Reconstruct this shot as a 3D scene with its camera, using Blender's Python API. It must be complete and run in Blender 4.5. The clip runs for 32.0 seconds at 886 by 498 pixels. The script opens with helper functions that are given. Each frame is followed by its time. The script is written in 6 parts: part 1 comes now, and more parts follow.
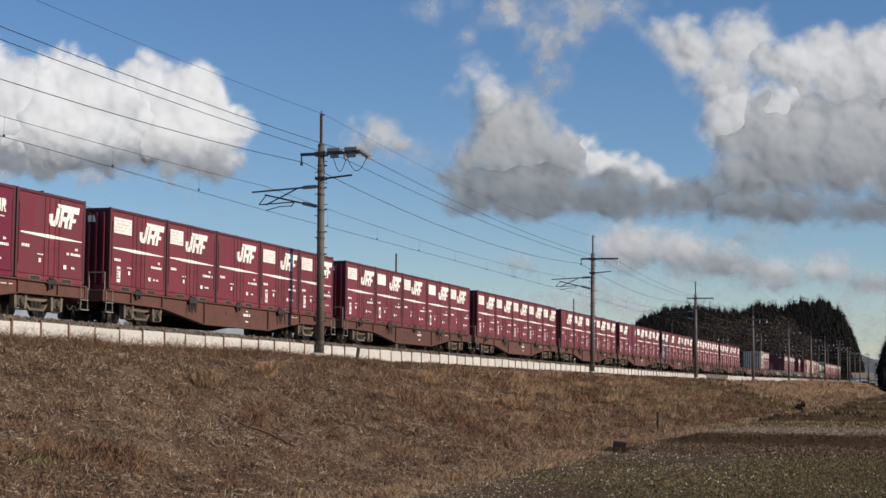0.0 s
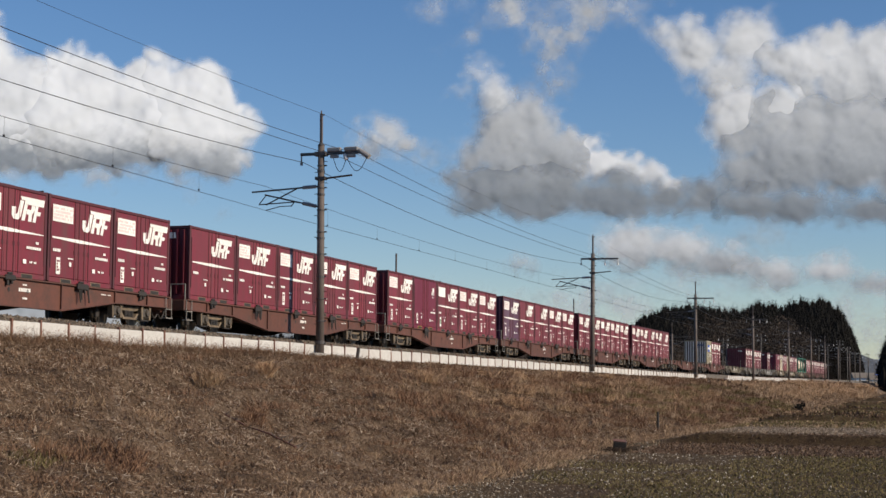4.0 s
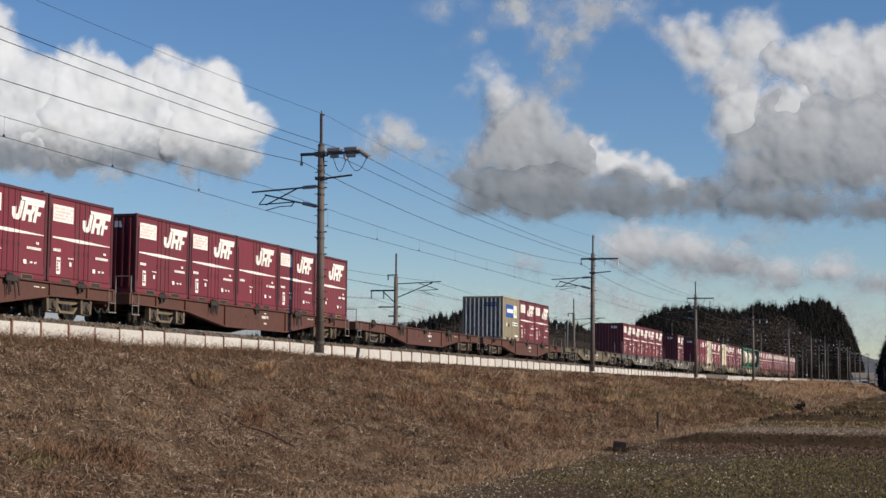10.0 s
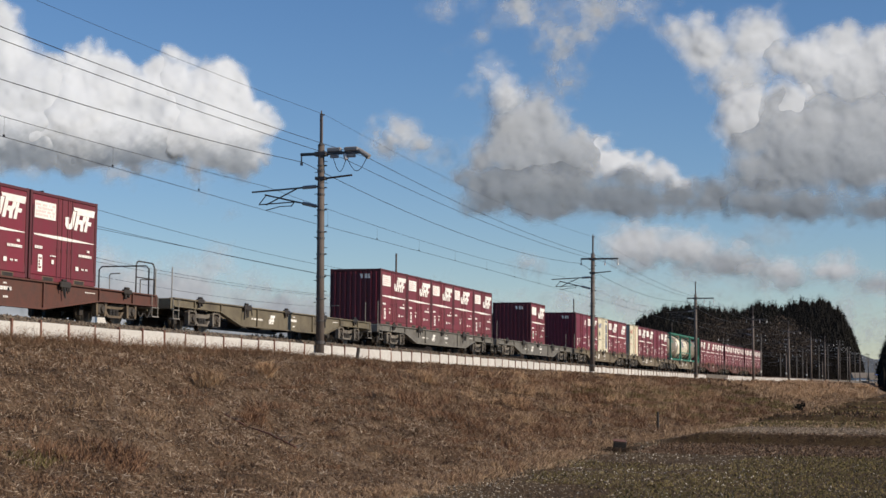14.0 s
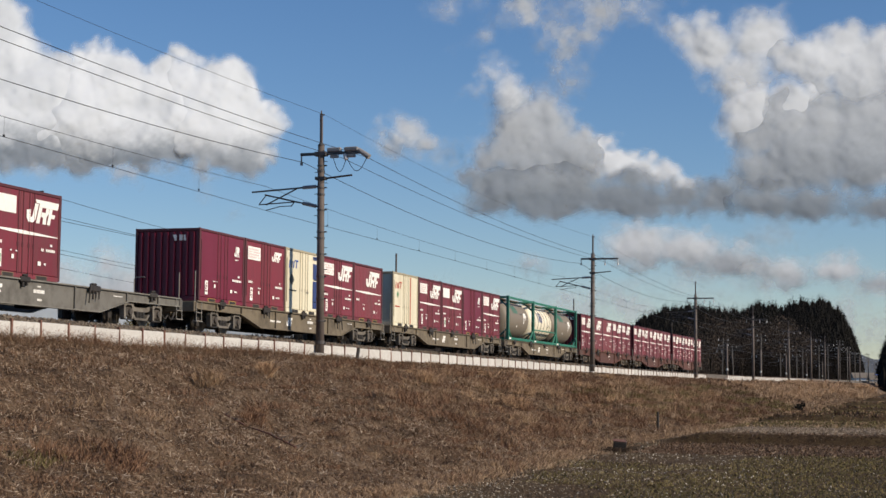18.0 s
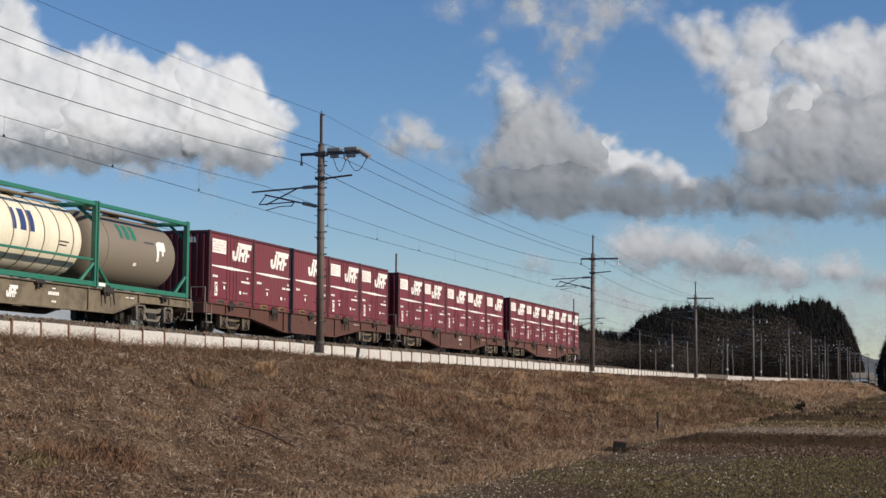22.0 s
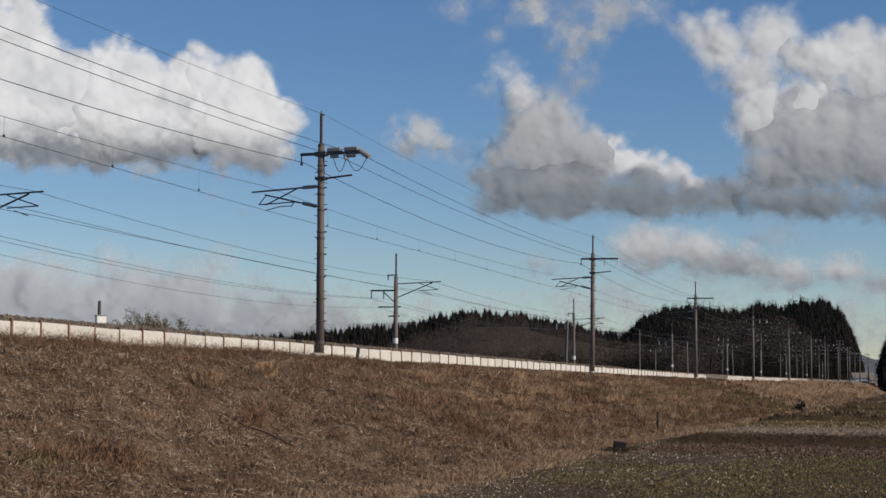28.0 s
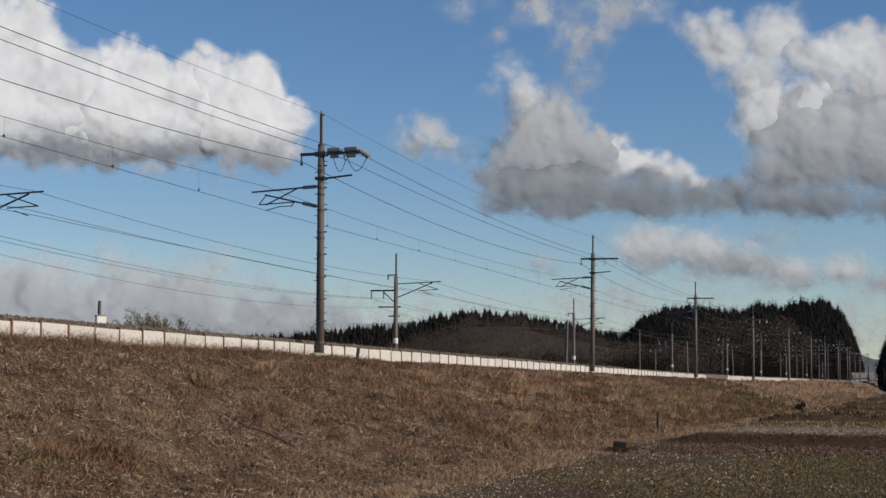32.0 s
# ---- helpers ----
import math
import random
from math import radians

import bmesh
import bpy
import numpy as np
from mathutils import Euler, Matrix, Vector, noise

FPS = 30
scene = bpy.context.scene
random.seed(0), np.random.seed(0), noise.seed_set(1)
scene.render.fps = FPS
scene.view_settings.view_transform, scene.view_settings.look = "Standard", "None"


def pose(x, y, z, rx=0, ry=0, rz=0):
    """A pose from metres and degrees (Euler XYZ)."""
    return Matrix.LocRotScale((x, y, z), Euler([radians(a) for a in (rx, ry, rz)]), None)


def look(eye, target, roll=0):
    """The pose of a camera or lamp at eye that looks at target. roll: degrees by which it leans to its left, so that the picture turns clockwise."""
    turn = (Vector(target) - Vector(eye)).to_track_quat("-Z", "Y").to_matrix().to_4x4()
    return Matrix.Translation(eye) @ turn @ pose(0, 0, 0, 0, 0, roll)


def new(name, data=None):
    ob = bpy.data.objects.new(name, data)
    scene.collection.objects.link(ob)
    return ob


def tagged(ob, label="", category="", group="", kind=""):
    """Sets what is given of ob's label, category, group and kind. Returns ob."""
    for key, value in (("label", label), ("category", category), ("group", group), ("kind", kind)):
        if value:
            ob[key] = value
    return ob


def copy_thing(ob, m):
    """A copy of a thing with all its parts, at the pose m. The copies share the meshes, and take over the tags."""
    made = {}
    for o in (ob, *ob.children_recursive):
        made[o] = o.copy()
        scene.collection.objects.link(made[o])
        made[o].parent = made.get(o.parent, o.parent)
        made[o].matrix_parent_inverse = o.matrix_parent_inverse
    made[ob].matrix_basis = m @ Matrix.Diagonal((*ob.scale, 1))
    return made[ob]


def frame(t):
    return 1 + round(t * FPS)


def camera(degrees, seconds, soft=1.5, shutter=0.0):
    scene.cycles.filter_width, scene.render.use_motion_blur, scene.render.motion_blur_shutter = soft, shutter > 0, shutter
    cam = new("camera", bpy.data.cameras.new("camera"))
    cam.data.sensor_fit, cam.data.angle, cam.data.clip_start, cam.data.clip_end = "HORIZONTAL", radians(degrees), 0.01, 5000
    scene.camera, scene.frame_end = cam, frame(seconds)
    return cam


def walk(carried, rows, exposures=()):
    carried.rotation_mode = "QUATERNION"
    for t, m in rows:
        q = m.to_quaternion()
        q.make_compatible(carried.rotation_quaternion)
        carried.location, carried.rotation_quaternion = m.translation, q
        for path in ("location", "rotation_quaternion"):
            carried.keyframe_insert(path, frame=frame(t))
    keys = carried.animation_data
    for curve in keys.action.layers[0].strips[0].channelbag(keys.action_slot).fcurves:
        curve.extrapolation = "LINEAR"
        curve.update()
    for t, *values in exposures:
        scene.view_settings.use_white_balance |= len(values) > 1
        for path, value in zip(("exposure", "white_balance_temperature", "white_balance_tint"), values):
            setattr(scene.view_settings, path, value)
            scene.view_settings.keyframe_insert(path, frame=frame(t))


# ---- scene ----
# The camera stands still on a tripod above the field margin.
EYE = Vector((0.0, 0.0, 2.6))
cam = camera(30.7, 32.0, soft=1.5)
FORWARD = Vector((0.95251, 0.29332, 0.08176))
walk(cam, [(0.0, look(EYE, EYE + FORWARD * 100, 0.40)), (32.0, look(EYE, EYE + FORWARD * 100, 0.40))],
     [(0.0, 0.0), (24.0, 0.0), (28.0, -0.13), (32.0, -0.13)])

# ---- light ----
SUN_AZ, SUN_EL = radians(-93), radians(27)
SUN_DIR = Vector((math.cos(SUN_AZ) * math.cos(SUN_EL), math.sin(SUN_AZ) * math.cos(SUN_EL), math.sin(SUN_EL)))
world = bpy.data.worlds.new("world")
scene.world = world
world.use_nodes = True
wn = world.node_tree
sky = wn.nodes.new("ShaderNodeTexSky")
sky.sky_type, sky.sun_disc = "NISHITA", False
sky.sun_elevation, sky.sun_rotation = SUN_EL, math.pi / 2 - SUN_AZ
sky.air_density, sky.dust_density, sky.ozone_density = 1.0, 0.0, 2.5
tone = wn.nodes.new("ShaderNodeHueSaturation")
tone.inputs["Saturation"].default_value = 1.12
air = wn.nodes.new("ShaderNodeMix")
air.data_type, air.blend_type = "RGBA", "MULTIPLY"
air.inputs["Factor"].default_value, air.inputs["B"].default_value = 1.0, (0.93, 0.98, 1.13, 1)
wn.links.new(sky.outputs[0], air.inputs["A"])
wn.links.new(air.outputs["Result"], tone.inputs["Color"])
wn.links.new(tone.outputs[0], wn.nodes["Background"].inputs[0])
wn.nodes["Background"].inputs[1].default_value = 0.088
sun = new("sun", bpy.data.lights.new("sun", "SUN"))
sun.data.energy, sun.data.angle, sun.data.color = 4.9, radians(0.5), (1.0, 0.88, 0.72)
sun.matrix_world = look(SUN_DIR * 50, (0, 0, 0))
scene.view_settings.exposure = 0.0


# ---- mesh and material tools ----
class Shape:
    """Collects the faces of one mesh."""

    def __init__(self):
        self.v, self.f = [], []

    def add(self, verts, faces):
        n = len(self.v)
        self.v += [tuple(p) for p in verts]
        self.f += [tuple(i + n for i in q) for q in faces]
        return self

    def box(self, x0, x1, y0, y1, z0, z1, c=0.0):
        if c <= 0:
            v = [(x, y, z) for x in (x0, x1) for y in (y0, y1) for z in (z0, z1)]
            return self.add(v, [(0, 1, 3, 2), (4, 6, 7, 5), (0, 4, 5, 1), (2, 3, 7, 6), (0, 2, 6, 4), (1, 5, 7, 3)])
        v, X, Y, Z = [], (x0, x1), (y0, y1), (z0, z1)
        idx = {}
        for i in (0, 1):
            for j in (0, 1):
                for k in (0, 1):
                    si, sj, sk = 1 - 2 * i, 1 - 2 * j, 1 - 2 * k
                    for a in range(3):
                        p = [X[i] + si * c, Y[j] + sj * c, Z[k] + sk * c]
                        p[a] = (X[i], Y[j], Z[k])[a]
                        idx[i, j, k, a] = len(v)
                        v.append(p)
        f = []
        for a in range(3):
            b, d = (a + 1) % 3, (a + 2) % 3
            for s in (0, 1):
                q = []
                for m, n in ((0, 0), (1, 0), (1, 1), (0, 1)):
                    key = [0, 0, 0]
                    key[a], key[b], key[d] = s, m, n
                    q.append(idx[(*key, a)])
                f.append(tuple(q if s else q[::-1]))
            for m in (0, 1):
                for n in (0, 1):
                    e = []
                    for s in (0, 1):
                        key = [0, 0, 0]
                        key[a], key[b], key[d] = s, m, n
                        e.append((idx[(*key, b)], idx[(*key, d)]))
                    f.append((e[0][0], e[0][1], e[1][1], e[1][0]))
        for i in (0, 1):
            for j in (0, 1):
                for k in (0, 1):
                    f.append((idx[i, j, k, 0], idx[i, j, k, 1], idx[i, j, k, 2]))
        return self.add(v, f)

    def tube(self, p0, p1, r0, r1=None, seg=8, caps=True):
        p0, p1 = Vector(p0), Vector(p1)
        r1 = r0 if r1 is None else r1
        q = (p1 - p0).to_track_quat("Z", "Y")
        v = []
        for p, r in ((p0, r0), (p1, r1)):
            v += [p + q @ Vector((r * math.cos(a), r * math.sin(a), 0)) for a in (2 * math.pi * k / seg for k in range(seg))]
        f = [(k, (k + 1) % seg, seg + (k + 1) % seg, seg + k) for k in range(seg)]
        if caps:
            f += [tuple(range(seg))[::-1], tuple(range(seg, 2 * seg))]
        return self.add(v, f)

    def line(self, pts, r, seg=4):
        pts = [Vector(p) for p in pts]
        v, f = [], []
        for i, p in enumerate(pts):
            q = (pts[min(i + 1, len(pts) - 1)] - pts[max(i - 1, 0)]).to_track_quat("Z", "Y")
            v += [p + q @ Vector((r * math.cos(a), r * math.sin(a), 0)) for a in (2 * math.pi * k / seg for k in range(seg))]
        for i in range(len(pts) - 1):
            f += [(i * seg + k, i * seg + (k + 1) % seg, (i + 1) * seg + (k + 1) % seg, (i + 1) * seg + k) for k in range(seg)]
        f += [tuple(range(seg))[::-1], tuple(range((len(pts) - 1) * seg, len(pts) * seg))]
        return self.add(v, f)

    def side(self, poly, y0, y1):
        """A prism: a polygon in x and z, from y0 to y1."""
        n = len(poly)
        v = [(x, y0, z) for x, z in poly] + [(x, y1, z) for x, z in poly]
        f = [tuple(range(n)), tuple(range(n, 2 * n))[::-1]]
        f += [(k, k + n, (k + 1) % n + n, (k + 1) % n) for k in range(n)]
        return self.add(v, f)

    def lathe(self, rings, axis, seg=24):
        """Rings of (along, radius) about an axis through axis=(y, z), along x."""
        v = []
        for a, r in rings:
            v += [(a, axis[0] + r * math.cos(2 * math.pi * k / seg), axis[1] + r * math.sin(2 * math.pi * k / seg)) for k in range(seg)]
        f = []
        for i in range(len(rings) - 1):
            f += [(i * seg + k, i * seg + (k + 1) % seg, (i + 1) * seg + (k + 1) % seg, (i + 1) * seg + k) for k in range(seg)]
        f += [tuple(range(seg))[::-1], tuple(range((len(rings) - 1) * seg, len(rings) * seg))]
        return self.add(v, f)

    def mesh(self, name, smooth=False):
        me = bpy.data.meshes.new(name)
        me.from_pydata(self.v, [], self.f)
        bm = bmesh.new()
        bm.from_mesh(me)
        bmesh.ops.recalc_face_normals(bm, faces=bm.faces)
        bm.to_mesh(me)
        bm.free()
        if smooth:
            me.shade_smooth()
        return me


def raw_mesh(name, verts, faces, smooth=False):
    """A large mesh from numpy arrays; all faces have the same number of corners."""
    me = bpy.data.meshes.new(name)
    verts, faces = np.asarray(verts, np.float32), np.asarray(faces, np.int32)
    n, k = faces.shape
    me.vertices.add(len(verts))
    me.vertices.foreach_set("co", verts.ravel())
    me.loops.add(n * k)
    me.loops.foreach_set("vertex_index", faces.ravel())
    me.polygons.add(n)
    me.polygons.foreach_set("loop_start", np.arange(n, dtype=np.int32) * k)
    me.update(calc_edges=True)
    me.polygons.foreach_set("use_smooth", np.full(n, smooth))
    me.validate()
    return me


def part(name, shape, material, parent, label="", smooth=False):
    ob = new(name, shape.mesh(name, smooth) if isinstance(shape, Shape) else shape)
    ob.data.materials.append(material)
    ob.parent = parent
    if label:
        tagged(ob, label)
    return ob


def thing(name, label, category, group="", kind="", at=None):
    ob = new(name)
    ob.empty_display_size = 0.2
    if at is not None:
        ob.matrix_world = at
    return tagged(ob, label, category, group, kind)


def paint(name, colour, rough=0.6, metal=0.0, vary=0.12, dirt=None, dirt_amount=0.0, scale=2.0, bump=0.0, bump_scale=40.0, island=0.0, streak=False):
    """A surface with colour that varies from thing to thing, dirt in patches or streaks, and fine relief."""
    m = bpy.data.materials.new(name)
    m.use_nodes = True
    t = m.node_tree
    n, ln = t.nodes, t.links
    b = n["Principled BSDF"]
    b.inputs["Roughness"].default_value, b.inputs["Metallic"].default_value = rough, metal
    co = n.new("ShaderNodeTexCoord")
    mp = n.new("ShaderNodeMapping")
    ln.new(co.outputs["Object"], mp.inputs[0])
    if streak:
        mp.inputs["Scale"].default_value = (1.0, 1.0, 0.12)
    info = n.new("ShaderNodeObjectInfo")
    off = n.new("ShaderNodeMath")
    off.operation, off.inputs[1].default_value = "MULTIPLY", 60.0
    ln.new(info.outputs["Random"], off.inputs[0])
    ln.new(off.outputs[0], mp.inputs["Location"])
    big = n.new("ShaderNodeTexNoise")
    big.inputs["Scale"].default_value, big.inputs["Detail"].default_value, big.inputs["Roughness"].default_value = scale, 6, 0.65
    ln.new(mp.outputs[0], big.inputs["Vector"])
    fine = n.new("ShaderNodeTexNoise")
    fine.inputs["Scale"].default_value, fine.inputs["Detail"].default_value = bump_scale, 4
    ln.new(co.outputs["Object"], fine.inputs["Vector"])
    hsv = n.new("ShaderNodeHueSaturation")
    hsv.inputs["Color"].default_value = (*colour, 1)
    val = n.new("ShaderNodeMapRange")
    val.inputs["To Min"].default_value, val.inputs["To Max"].default_value = 1 - vary, 1 + vary
    if island:
        geo = n.new("ShaderNodeNewGeometry")
        ln.new(geo.outputs["Random Per Island"], val.inputs["Value"])
    else:
        ln.new(info.outputs["Random"], val.inputs["Value"])
    ln.new(val.outputs[0], hsv.inputs["Value"])
    grain = n.new("ShaderNodeMix")
    grain.data_type, grain.blend_type = "RGBA", "MULTIPLY"
    gr = n.new("ShaderNodeMapRange")
    gr.inputs["From Min"].default_value, gr.inputs["From Max"].default_value = 0.3, 0.7
    gr.inputs["To Min"].default_value, gr.inputs["To Max"].default_value = 0.86, 1.12
    ln.new(fine.outputs[0], gr.inputs["Value"])
    grain.inputs["Factor"].default_value = 1.0
    ln.new(hsv.outputs[0], grain.inputs["A"])
    ln.new(gr.outputs[0], grain.inputs["B"])
    out = grain.outputs["Result"]
    if dirt:
        r = n.new("ShaderNodeMapRange")
        r.inputs["From Min"].default_value, r.inputs["From Max"].default_value = 0.42, 0.75
        r.inputs["To Max"].default_value = dirt_amount
        ln.new(big.outputs[0], r.inputs["Value"])
        mix = n.new("ShaderNodeMix")
        mix.data_type = "RGBA"
        ln.new(r.outputs[0], mix.inputs["Factor"])
        ln.new(out, mix.inputs["A"])
        mix.inputs["B"].default_value = (*dirt, 1)
        out = mix.outputs["Result"]
    ln.new(out, b.inputs["Base Color"])
    rr = n.new("ShaderNodeMapRange")
    rr.inputs["To Min"].default_value, rr.inputs["To Max"].default_value = max(rough - 0.12, 0.05), min(rough + 0.12, 1)
    ln.new(big.outputs[0], rr.inputs["Value"])
    ln.new(rr.outputs[0], b.inputs["Roughness"])
    if bump:
        bp = n.new("ShaderNodeBump")
        bp.inputs["Strength"].default_value, bp.inputs["Distance"].default_value = bump, 0.01
        ln.new(fine.outputs[0], bp.inputs["Height"])
        ln.new(bp.outputs[0], b.inputs["Normal"])
    return m


DUST = (0.13, 0.09, 0.06)
M = dict(
    maroon=paint("maroon_paint", (0.17, 0.022, 0.033), 0.5, vary=0.22, dirt=(0.115, 0.046, 0.044), dirt_amount=0.8, scale=2.6, bump=0.15, streak=True),
    maroon_door=paint("maroon_door_paint", (0.18, 0.023, 0.035), 0.48, vary=0.14, dirt=(0.115, 0.046, 0.044), dirt_amount=0.75, scale=2.8, bump=0.12, streak=True),
    claret=paint("claret_paint", (0.16, 0.012, 0.03), 0.42, vary=0.06, dirt=(0.09, 0.02, 0.03), dirt_amount=0.3, scale=1.2, bump=0.08, streak=True),
    violet=paint("violet_paint", (0.085, 0.030, 0.058), 0.6, vary=0.06, dirt=(0.2, 0.15, 0.18), dirt_amount=0.5, scale=1.4, bump=0.1, streak=True),
    rail_dark=paint("maroon_edge", (0.09, 0.016, 0.022), 0.6, vary=0.1, dirt=(0.05, 0.03, 0.03), dirt_amount=0.6, scale=3),
    white=paint("white_lettering", (0.86, 0.83, 0.77), 0.6, vary=0.05, dirt=(0.5, 0.42, 0.38), dirt_amount=0.35, scale=5),
    plate=paint("white_plate", (0.86, 0.83, 0.77), 0.55, vary=0.04, dirt=(0.55, 0.48, 0.42), dirt_amount=0.3, scale=4),
    plate_text=paint("faded_red_print", (0.66, 0.53, 0.50), 0.6, vary=0.05),
    green_label=paint("green_label", (0.16, 0.30, 0.17), 0.6, vary=0.05),
    cream=paint("cream_paint", (0.74, 0.68, 0.51), 0.5, vary=0.05, dirt=(0.36, 0.27, 0.16), dirt_amount=0.45, scale=1.6, bump=0.08, streak=True),
    tan_grey=paint("tan_grey_paint", (0.36, 0.31, 0.21), 0.55, vary=0.05, dirt=(0.22, 0.17, 0.11), dirt_amount=0.5, scale=1.6, bump=0.08, streak=True),
    blue=paint("blue_sign", (0.02, 0.08, 0.36), 0.5, vary=0.04),
    navy=paint("navy_band", (0.03, 0.05, 0.16), 0.5, vary=0.04),
    lime=paint("lime_sign", (0.45, 0.60, 0.10), 0.5, vary=0.04),
    red_line=paint("red_line", (0.5, 0.07, 0.04), 0.5, vary=0.04),
    dark_mark=paint("dark_mark", (0.06, 0.06, 0.05), 0.6, vary=0.04),
    yellow=paint("yellow_pocket", (0.42, 0.27, 0.05), 0.6, vary=0.1, dirt=DUST, dirt_amount=0.6, scale=8),
    brown=paint("brown_frame_paint", (0.115, 0.042, 0.027), 0.65, vary=0.15, dirt=(0.055, 0.034, 0.026), dirt_amount=0.85, scale=2.4, bump=0.2),
    drab=paint("drab_frame_paint", (0.17, 0.135, 0.088), 0.7, vary=0.1, dirt=(0.05, 0.038, 0.028), dirt_amount=0.9, scale=2.0, bump=0.2),
    grey=paint("grey_frame_paint", (0.175, 0.163, 0.14), 0.65, vary=0.2, dirt=(0.06, 0.05, 0.04), dirt_amount=0.85, scale=2.4, bump=0.2),
    beige=paint("beige_frame_paint", (0.165, 0.137, 0.088), 0.65, vary=0.1, dirt=(0.045, 0.034, 0.025), dirt_amount=0.9, scale=1.2, bump=0.2),
    bogie=paint("dusty_bogie", (0.165, 0.122, 0.078), 0.8, vary=0.2, dirt=(0.05, 0.036, 0.028), dirt_amount=0.9, scale=3, bump=0.3),
    bogie_grey=paint("bogie_dust_end_shade", (0.16, 0.14, 0.115), 0.8, vary=0.25, dirt=(0.045, 0.036, 0.03), dirt_amount=0.9, scale=3, bump=0.3),
    axle=paint("oily_axle_box", (0.055, 0.045, 0.036), 0.6, vary=0.2, dirt=(0.12, 0.09, 0.06), dirt_amount=0.6, scale=6, bump=0.3),
    iron=paint("dark_iron", (0.022, 0.019, 0.017), 0.7, vary=0.2, dirt=(0.06, 0.042, 0.03), dirt_amount=0.6, scale=5, bump=0.3),
    wheel=paint("wheel_steel", (0.10, 0.085, 0.07), 0.5, 0.4, vary=0.1, dirt=(0.07, 0.05, 0.035), dirt_amount=0.8, scale=5),
    tread=paint("polished_tread", (0.55, 0.53, 0.50), 0.25, 1.0, vary=0.05),
    pale=paint("pale_step_paint", (0.24, 0.225, 0.20), 0.6, vary=0.1, dirt=DUST, dirt_amount=0.6, scale=8),
    tank_grey=paint("stainless_tank", (0.20, 0.166, 0.128), 0.6, 0.0, vary=0.06, dirt=(0.20, 0.17, 0.13), dirt_amount=0.5, scale=1.2, streak=True),
    tank_cream=paint("cream_tank", (0.80, 0.73, 0.57), 0.45, vary=0.03, dirt=(0.45, 0.36, 0.24), dirt_amount=0.5, scale=1.4, streak=True),
    tank_green=paint("green_frame", (0.02, 0.17, 0.11), 0.5, vary=0.06, dirt=(0.05, 0.09, 0.07), dirt_amount=0.5, scale=2),
    concrete=paint("concrete", (0.36, 0.34, 0.31), 0.85, vary=0.08, dirt=(0.2, 0.18, 0.15), dirt_amount=0.6, scale=2, bump=0.4),
    pole=paint("weathered_pole", (0.125, 0.098, 0.082), 0.75, vary=0.15, dirt=(0.07, 0.055, 0.05), dirt_amount=0.6, scale=1.5, bump=0.3),
    pole_pale=paint("pale_concrete_pole", (0.15, 0.135, 0.12), 0.8, vary=0.25, dirt=(0.10, 0.085, 0.07), dirt_amount=0.6, scale=1.5, bump=0.3),
    steel=paint("galvanised_arm", (0.085, 0.08, 0.078), 0.55, 0.3, vary=0.1, dirt=(0.06, 0.045, 0.04), dirt_amount=0.5, scale=6),
    insulator=paint("insulator_grey", (0.30, 0.28, 0.26), 0.35, vary=0.15),
    porcelain=paint("white_porcelain", (0.75, 0.73, 0.7), 0.2, vary=0.05),
    wire=paint("wire_metal", (0.045, 0.043, 0.045), 0.5, 0.5, vary=0.1),
    fence=paint("white_fence_board", (0.55, 0.525, 0.485), 0.7, vary=0.06, dirt=(0.36, 0.31, 0.26), dirt_amount=0.45, scale=2.5, bump=0.1),
    rust_post=paint("rusty_post", (0.19, 0.085, 0.058), 0.8, vary=0.25, dirt=(0.12, 0.07, 0.05), dirt_amount=0.6, scale=6),
    ballast=paint("ballast_stone", (0.15, 0.118, 0.088), 0.9, vary=0.45, island=1, dirt=(0.10, 0.075, 0.055), dirt_amount=0.5, scale=3),
    rail=paint("rail_steel", (0.11, 0.06, 0.04), 0.6, 0.3, vary=0.1, dirt=(0.08, 0.05, 0.03), dirt_amount=0.6, scale=4),
    sleeper=paint("concrete_sleeper", (0.30, 0.28, 0.25), 0.9, vary=0.15, dirt=(0.15, 0.12, 0.09), dirt_amount=0.7, scale=3),
)


# ---- lie of the line ----
def rail_z(x):
    """Height of the rail tops: a gentle fall, then level."""
    return 4.525 - 0.0058 * x + 0.243 * (max(x - 100.0, 0.0) / 100.0) ** 2 if x < 260 else 4.525 - 0.0058 * 260 + 0.622 + 0.0005 * (x - 260)


def line_y(x):
    """Middle of the near track."""
    return 25.27 + 0.07 * (min(max(x - 100.0, 0.0), 300.0) / 100.0) ** 2


def crest_z(x):
    return rail_z(x) - 0.64


def value_noise(x, y, seed):
    """Smooth lattice noise in 0..1 for arrays."""
    rng = np.random.RandomState(seed)
    g = rng.rand(256, 256)
    xi, yi = np.floor(x).astype(int), np.floor(y).astype(int)
    fx, fy = x - xi, y - yi
    fx, fy = fx * fx * fx * (fx * (fx * 6 - 15) + 10), fy * fy * fy * (fy * (fy * 6 - 15) + 10)
    a, b = g[xi % 256, yi % 256], g[(xi + 1) % 256, yi % 256]
    c, d = g[xi % 256, (yi + 1) % 256], g[(xi + 1) % 256, (yi + 1) % 256]
    return (a * (1 - fx) + b * fx) * (1 - fy) + (c * (1 - fx) + d * fx) * fy


